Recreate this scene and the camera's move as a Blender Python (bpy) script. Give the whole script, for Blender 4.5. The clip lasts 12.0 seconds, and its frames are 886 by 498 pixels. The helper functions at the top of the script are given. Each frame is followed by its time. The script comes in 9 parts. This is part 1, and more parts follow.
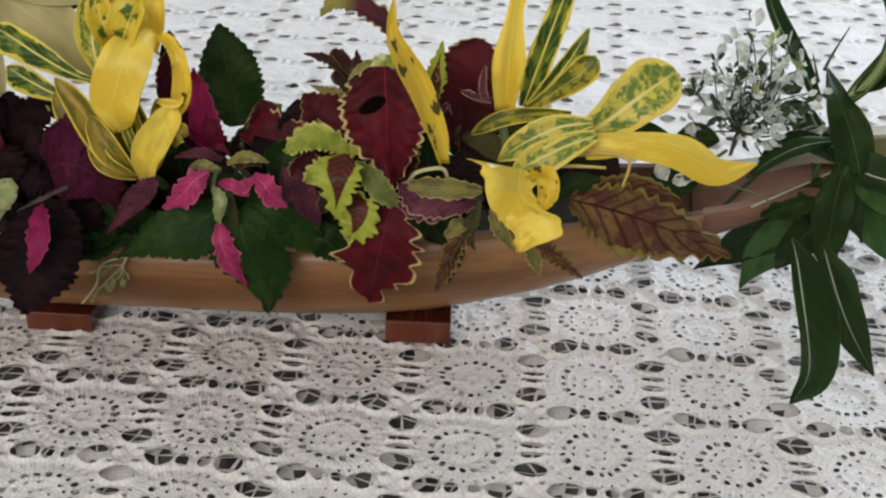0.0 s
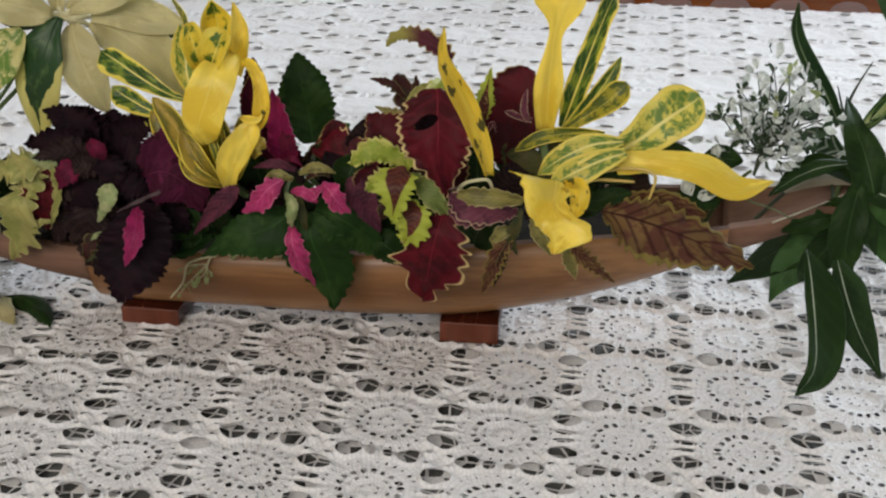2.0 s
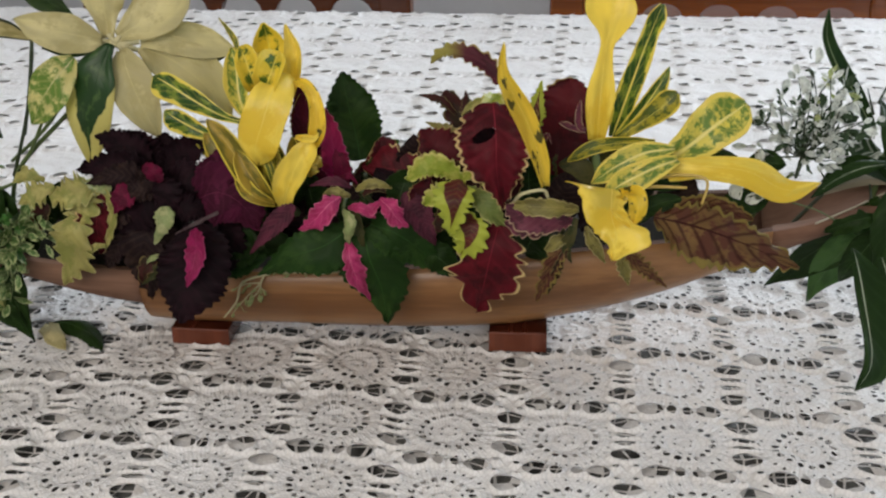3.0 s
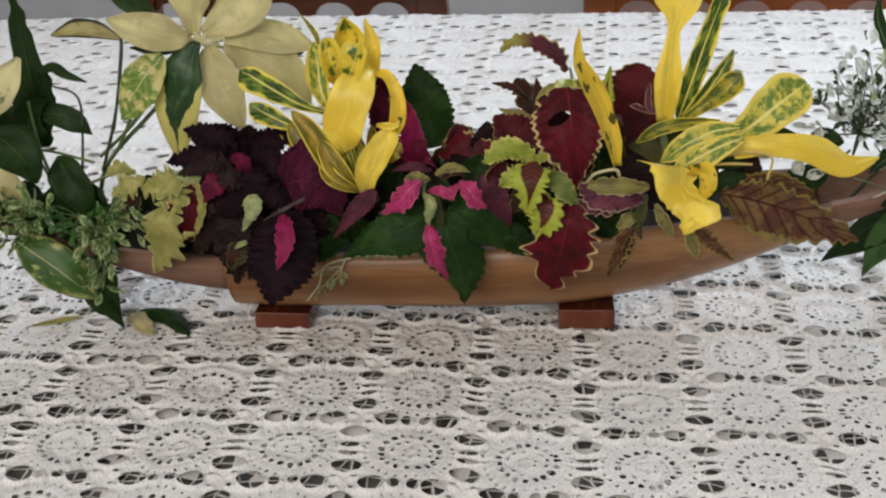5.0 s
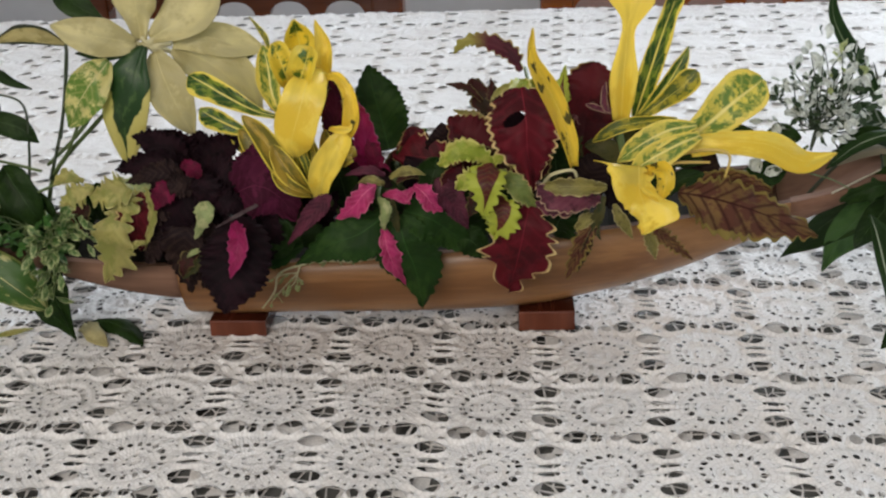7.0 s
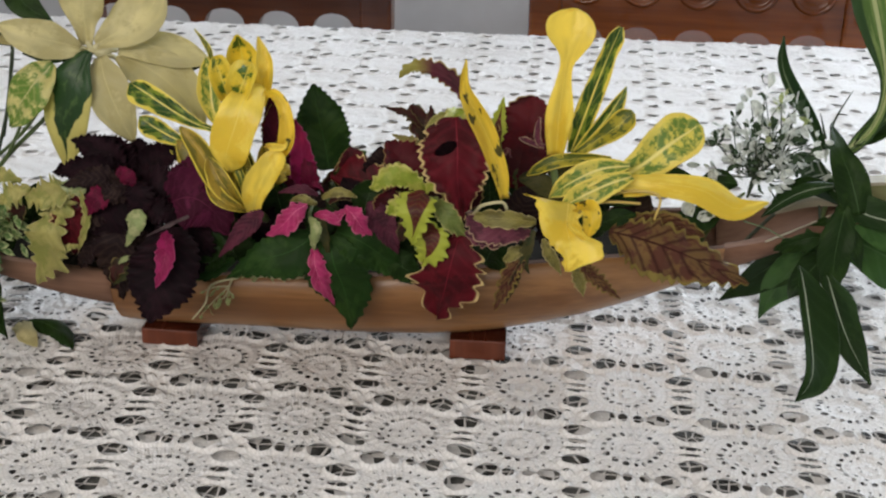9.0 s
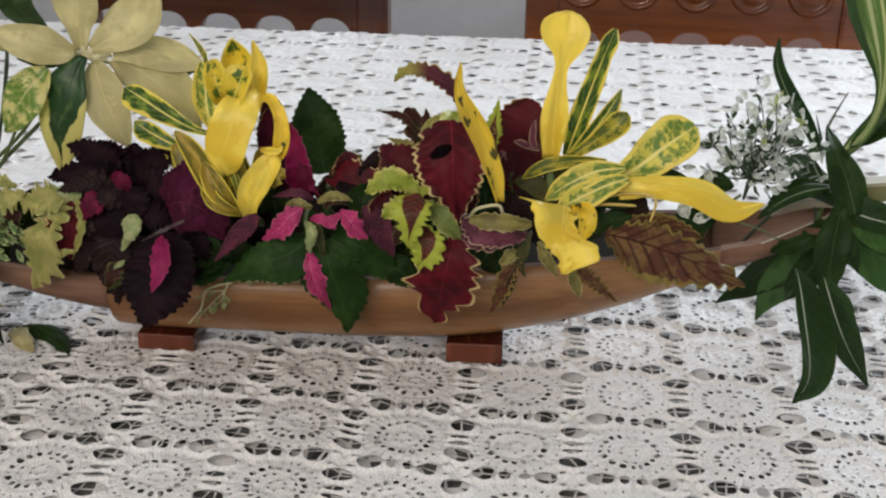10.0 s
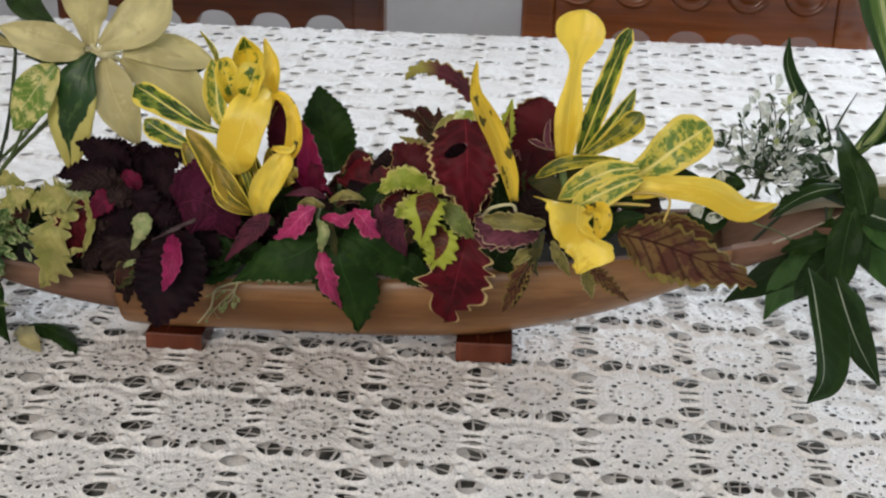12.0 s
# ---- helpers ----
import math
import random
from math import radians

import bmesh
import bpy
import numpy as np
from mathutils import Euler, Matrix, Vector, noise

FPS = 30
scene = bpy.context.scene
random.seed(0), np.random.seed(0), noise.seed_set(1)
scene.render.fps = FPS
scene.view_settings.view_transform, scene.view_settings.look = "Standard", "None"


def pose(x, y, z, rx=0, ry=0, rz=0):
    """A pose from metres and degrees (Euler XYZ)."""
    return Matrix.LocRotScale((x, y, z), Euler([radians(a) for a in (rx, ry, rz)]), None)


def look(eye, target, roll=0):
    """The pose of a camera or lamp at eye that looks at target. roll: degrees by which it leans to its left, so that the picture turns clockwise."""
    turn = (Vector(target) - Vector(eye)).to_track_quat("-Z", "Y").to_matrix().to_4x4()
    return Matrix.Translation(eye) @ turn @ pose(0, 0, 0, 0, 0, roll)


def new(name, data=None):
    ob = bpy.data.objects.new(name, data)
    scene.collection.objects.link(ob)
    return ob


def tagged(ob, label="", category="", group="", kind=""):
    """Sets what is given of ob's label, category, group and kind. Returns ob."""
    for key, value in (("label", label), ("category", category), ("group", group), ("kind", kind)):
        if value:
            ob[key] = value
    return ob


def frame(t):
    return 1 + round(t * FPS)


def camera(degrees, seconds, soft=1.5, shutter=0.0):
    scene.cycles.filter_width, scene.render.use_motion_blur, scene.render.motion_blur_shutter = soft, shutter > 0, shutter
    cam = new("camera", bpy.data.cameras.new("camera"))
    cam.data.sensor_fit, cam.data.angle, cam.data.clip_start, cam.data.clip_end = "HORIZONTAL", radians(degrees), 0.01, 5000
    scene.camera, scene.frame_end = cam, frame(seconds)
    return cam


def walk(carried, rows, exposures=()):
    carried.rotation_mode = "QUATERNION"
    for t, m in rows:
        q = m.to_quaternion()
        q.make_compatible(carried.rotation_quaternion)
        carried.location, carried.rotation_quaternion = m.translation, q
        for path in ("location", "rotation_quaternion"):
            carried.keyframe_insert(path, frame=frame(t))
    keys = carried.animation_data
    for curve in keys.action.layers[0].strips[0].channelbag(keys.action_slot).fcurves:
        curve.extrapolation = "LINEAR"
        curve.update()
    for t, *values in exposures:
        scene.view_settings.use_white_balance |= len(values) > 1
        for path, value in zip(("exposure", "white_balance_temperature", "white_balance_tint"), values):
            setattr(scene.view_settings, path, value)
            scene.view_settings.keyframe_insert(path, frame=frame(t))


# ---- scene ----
cam = camera(38.0, 12.0, soft=2.3)
PATH = [
    (0, (0.289, -0.524, 1.154), (0.155, 1.25, 0.241), 1.6),
    (0.5, (0.32, -0.554, 1.157), (0.19, 1.234, 0.27), 2.6),
    (1, (0.34, -0.57, 1.153), (0.162, 1.209, 0.258), 1.9),
    (1.5, (0.333, -0.578, 1.166), (0.069, 1.211, 0.314), 1.5),
    (2, (0.323, -0.604, 1.168), (0.043, 1.186, 0.319), 0.8),
    (2.5, (0.301, -0.623, 1.168), (0.008, 1.174, 0.341), 0.8),
    (2.7, (0.286, -0.623, 1.171), (0.048, 1.184, 0.348), 0.0),
    (4.3, (0.252, -0.657, 1.17), (0.026, 1.149, 0.34), -1.4),
    (4.5, (0.249, -0.658, 1.169), (0.02, 1.152, 0.348), -1.8),
    (5, (0.238, -0.673, 1.171), (-0.014, 1.138, 0.36), -1.9),
    (5.5, (0.232, -0.676, 1.172), (-0.053, 1.136, 0.376), -2.9),
    (6, (0.233, -0.669, 1.173), (-0.016, 1.143, 0.365), -2.5),
    (6.5, (0.234, -0.663, 1.171), (0.014, 1.146, 0.347), -2.2),
    (7, (0.241, -0.659, 1.171), (0.045, 1.155, 0.351), -2.3),
    (7.5, (0.249, -0.662, 1.175), (0.053, 1.166, 0.388), -0.8),
    (9.5, (0.292, -0.65, 1.177), (0.09, 1.172, 0.377), 1.4),
    (10, (0.289, -0.651, 1.176), (0.088, 1.174, 0.384), 1.1),
    (10.5, (0.281, -0.653, 1.175), (0.091, 1.173, 0.38), 1.2),
    (11, (0.275, -0.651, 1.174), (0.086, 1.173, 0.374), 1.0),
    (11.5, (0.271, -0.65, 1.176), (0.095, 1.177, 0.381), 1.3),
    (12, (0.271, -0.65, 1.176), (0.095, 1.176, 0.38), 1.5),
]
walk(cam, [(t, look(eye, target, roll)) for t, eye, target, roll in PATH],
     [(0, -0.20), (2.5, -0.20), (4.5, -0.08), (5.5, -0.12), (7.5, -0.12), (9.5, -0.11), (12, -0.10)])

# ---- world and light ----
world = bpy.data.worlds.new("sky")
scene.world = world
world.use_nodes = True
wn = world.node_tree.nodes
sky = wn.new("ShaderNodeTexSky")
sky.sky_type, sky.sun_disc = "NISHITA", False
sky.sun_elevation, sky.sun_rotation = radians(48), radians(60)
world.node_tree.links.new(sky.outputs[0], wn["Background"].inputs[0])
wn["Background"].inputs[1].default_value = 0.12


def window_light(name, eye, target, sx, sy, watts, colour):
    """Daylight that enters through a window's opening."""
    data = bpy.data.lights.new(name, "AREA")
    data.shape, data.size, data.size_y, data.energy, data.color = "RECTANGLE", sx, sy, watts, colour
    ob = new(name, data)
    ob.matrix_world = look(eye, target)
    return ob


window_light("daylight_north", (1.25, 2.5, 1.85), (0.25, 0.25, 0.75), 1.9, 1.2, 95, (0.82, 0.91, 1.0))
window_light("daylight_east", (2.62, 1.15, 1.65), (0.2, 0.35, 0.8), 1.5, 1.5, 13, (0.88, 0.94, 1.0))
window_light("daylight_south", (-0.45, -2.12, 2.1), (0.1, 0.1, 0.8), 1.9, 0.7, 43, (1.0, 0.895, 0.79))

# ---- materials ----


class Mat:
    """A node material with short ways to add nodes."""

    def __init__(self, name, rough=0.5, metal=0.0, spec=0.5):
        self.mat = bpy.data.materials.new(name)
        self.mat.use_nodes = True
        self.t = self.mat.node_tree
        self.bsdf = self.t.nodes["Principled BSDF"]
        self.bsdf.inputs["Roughness"].default_value = rough
        self.bsdf.inputs["Metallic"].default_value = metal
        self.bsdf.inputs["Specular IOR Level"].default_value = spec

    def node(self, kind, **props):
        n = self.t.nodes.new(kind)
        for k, v in props.items():
            if k == "operation":
                n.operation = v
            elif k == "data_type":
                n.data_type = v
            elif k == "noise_dimensions":
                n.noise_dimensions = v
            elif k == "wave_type":
                n.wave_type = v
            elif k == "bands_direction":
                n.bands_direction = v
        return n

    def link(self, a, b):
        self.t.links.new(a, b)

    def put(self, socket, value):
        if isinstance(value, (int, float)):
            socket.default_value = value
        elif isinstance(value, (tuple, list)):
            socket.default_value = (*value, 1.0) if len(value) == 3 and len(socket.default_value) == 4 else value
        else:
            self.link(value, socket)

    def math(self, op, a, b=0.0, c=0.0):
        n = self.node("ShaderNodeMath", operation=op)
        self.put(n.inputs[0], a)
        self.put(n.inputs[1], b)
        self.put(n.inputs[2], c)
        return n.outputs[0]

    def mix(self, f, a, b):
        n = self.node("ShaderNodeMix", data_type="RGBA")
        self.put(n.inputs["Factor"], f)
        self.put(n.inputs["A"], a)
        self.put(n.inputs["B"], b)
        return n.outputs["Result"]

    def step(self, x, lo, hi):
        n = self.node("ShaderNodeMapRange")
        n.interpolation_type = "SMOOTHSTEP"
        self.put(n.inputs[0], x)
        self.put(n.inputs[1], lo)
        self.put(n.inputs[2], hi)
        return n.outputs[0]

    def noise(self, vec, scale, detail=3.0, rough=0.55, w=None):
        n = self.node("ShaderNodeTexNoise", noise_dimensions="4D" if w is not None else "3D")
        self.put(n.inputs["Vector"], vec)
        n.inputs["Scale"].default_value = scale
        n.inputs["Detail"].default_value = detail
        n.inputs["Roughness"].default_value = rough
        if w is not None:
            self.put(n.inputs["W"], w)
        return n.outputs["Fac"]

    def coords(self, which="Object", scale=(1, 1, 1)):
        tc = self.node("ShaderNodeTexCoord")
        mp = self.node("ShaderNodeMapping")
        self.link(tc.outputs[which], mp.inputs[0])
        mp.inputs["Scale"].default_value = scale
        return mp.outputs[0]

    def random(self):
        return self.node("ShaderNodeObjectInfo").outputs["Random"]

    def colour(self, c):
        self.put(self.bsdf.inputs["Base Color"], c)
        return self

    def rough(self, r):
        self.put(self.bsdf.inputs["Roughness"], r)
        return self

    def bump(self, h, strength=0.3, dist=0.002):
        n = self.node("ShaderNodeBump")
        self.put(n.inputs["Height"], h)
        n.inputs["Strength"].default_value = strength
        n.inputs["Distance"].default_value = dist
        self.link(n.outputs[0], self.bsdf.inputs["Normal"])
        return self


def plain(name, c, rough=0.5, var=0.12, scale=40.0, bump=0.1, spec=0.5):
    m = Mat(name, rough, spec=spec)
    v = m.coords()
    big, fine = m.noise(v, scale * 0.15), m.noise(v, scale * 3)
    f = m.math("ADD", m.math("MULTIPLY", big, 0.6), m.math("MULTIPLY", fine, 0.4))
    dark = tuple(x * (1 - var) for x in c)
    light = tuple(min(1, x * (1 + var)) for x in c)
    m.colour(m.mix(m.step(f, 0.35, 0.65), dark, light))
    m.bump(fine, bump, 0.001)
    return m.mat


def wood(name, dark, light, rough=0.35, along=0, grain=90.0, bump=0.15, spec=0.5):
    """Wood with its grain along one axis of the object."""
    m = Mat(name, rough, spec=spec)
    sc = [1.0, 1.0, 1.0]
    sc[along] = 0.06
    v = m.coords("Object", tuple(sc))
    warp = m.noise(v, grain * 0.35, 4)
    fine = m.noise(v, grain * 3.2, 3)
    streak = m.step(m.math("ADD", m.math("MULTIPLY", warp, 0.7), m.math("MULTIPLY", fine, 0.3)), 0.32, 0.68)
    stain = m.noise(m.coords("Object"), 9, 2)
    c = m.mix(streak, dark, light)
    c = m.mix(m.math("MULTIPLY", m.step(stain, 0.45, 0.75), 0.35), c, dark)
    m.colour(c)
    m.rough(m.math("ADD", rough - 0.06, m.math("MULTIPLY", fine, 0.14)))
    m.bump(fine, bump, 0.0008)
    return m.mat


def leaf_mat(name, base, other=None, amount=0.5, blot=(5, 9), edge=None, edge_w=0.12, rib=None, rib_w=0.06,
             vein=None, vein_f=0.4, veins=9, rough=0.42, soft=0.25, stripes=None, spots=None, gloss=0.4, ragged=0.22, grow=0.0, tip=None):
    """A leaf: blotches, side veins, midrib and margin, by the leaf's own lengthwise and crosswise place."""
    m = Mat(name, rough, spec=gloss)
    tc = m.node("ShaderNodeTexCoord")
    sep = m.node("ShaderNodeSeparateXYZ")
    m.link(tc.outputs["UV"], sep.inputs[0])
    u, v = sep.outputs[0], sep.outputs[1]
    d = m.math("ABSOLUTE", m.math("MULTIPLY", m.math("SUBTRACT", v, 0.5), 2.0))
    rnd = m.math("MULTIPLY", m.random(), 30.0)
    mp = m.node("ShaderNodeMapping")
    m.link(tc.outputs["UV"], mp.inputs[0])
    mp.inputs["Scale"].default_value = (blot[0], blot[1] * 0.45, 1)
    n1 = m.noise(mp.outputs[0], 1.0, 3, 0.6, w=rnd)
    n2 = m.noise(tc.outputs["UV"], 26.0, 3, 0.6, w=rnd)
    tone = m.noise(tc.outputs["UV"], 2.2, 2, 0.5, w=rnd)
    c = m.mix(m.step(tone, 0.3, 0.7), tuple(x * 0.8 for x in base), tuple(min(1, x * 1.15) for x in base))
    if other:
        mid = 0.72 - 0.44 * amount
        c = m.mix(m.step(m.math("ADD", n1, m.math("MULTIPLY", m.math("SUBTRACT", n2, 0.5), 0.25)), mid - 0.05, mid + 0.05), c, other)
    if stripes:
        s = m.math("SINE", m.math("MULTIPLY", v, 44.0))
        s2 = m.math("SINE", m.math("ADD", m.math("MULTIPLY", v, 23.0), 1.0))
        c = m.mix(m.step(m.math("ADD", s, s2), 0.55, 1.0), c, stripes)
    ph = m.math("SUBTRACT", m.math("MULTIPLY", u, veins), m.math("MULTIPLY", d, veins * 0.22))
    tri = m.math("ABSOLUTE", m.math("SUBTRACT", m.math("FRACT", ph), 0.5))
    line = m.step(m.math("ADD", tri, m.math("MULTIPLY", m.math("SUBTRACT", n2, 0.5), 0.28)), 0.24, 0.0)
    if vein:
        c = m.mix(m.math("MULTIPLY", line, min(1.0, vein_f * 0.55)), c, vein)
    if spots:
        ms = m.node("ShaderNodeMapping")
        m.link(tc.outputs["UV"], ms.inputs[0])
        ms.inputs["Scale"].default_value = (8, 2.6, 1)
        c = m.mix(m.step(m.noise(ms.outputs[0], 1.0, 2, 0.5, w=m.math("ADD", rnd, 4.0)), 0.60, 0.635), c, spots)
    if edge:
        wob = m.math("ADD", d, m.math("MULTIPLY", m.math("SUBTRACT", n1, 0.5), ragged))
        if grow:
            wob = m.math("ADD", wob, m.math("MULTIPLY", m.math("SUBTRACT", u, 0.5), grow))
        c = m.mix(m.step(wob, 1 - edge_w - 0.03, 1 - edge_w + 0.03), c, edge)
    ribline = m.step(d, m.math("MULTIPLY", m.math("SUBTRACT", 1.15, u), rib_w), m.math("MULTIPLY", m.math("SUBTRACT", 1.15, u), rib_w * 0.4))
    if rib:
        c = m.mix(ribline, c, rib)
    if tip:
        c = m.mix(m.step(m.math("ADD", u, m.math("MULTIPLY", m.math("SUBTRACT", n1, 0.5), 0.3)), 0.45, 0.75), c, tip)
    # freckles and slight fading
    c = m.mix(m.math("MULTIPLY", m.step(m.noise(tc.outputs["UV"], 60.0, 2, 0.6, w=rnd), 0.62, 0.75), 0.25), c, tuple(x * 0.45 for x in base))
    m.colour(c)
    m.rough(m.math("ADD", rough - 0.08, m.math("MULTIPLY", n2, 0.2)))
    h = m.math("SUBTRACT", m.math("MULTIPLY", n2, 0.25), m.math("ADD", m.math("MULTIPLY", line, 0.22), m.math("MULTIPLY", ribline, 0.7)))
    m.bump(h, 0.4, 0.001)
    if soft:
        tr = m.node("ShaderNodeBsdfTranslucent")
        m.link(c, tr.inputs[0])
        mx = m.node("ShaderNodeMixShader")
        mx.inputs[0].default_value = soft
        m.link(m.bsdf.outputs[0], mx.inputs[1])
        m.link(tr.outputs[0], mx.inputs[2])
        out = next(n for n in m.t.nodes if n.bl_idname == "ShaderNodeOutputMaterial")
        m.link(mx.outputs[0], out.inputs["Surface"])
    return m.mat


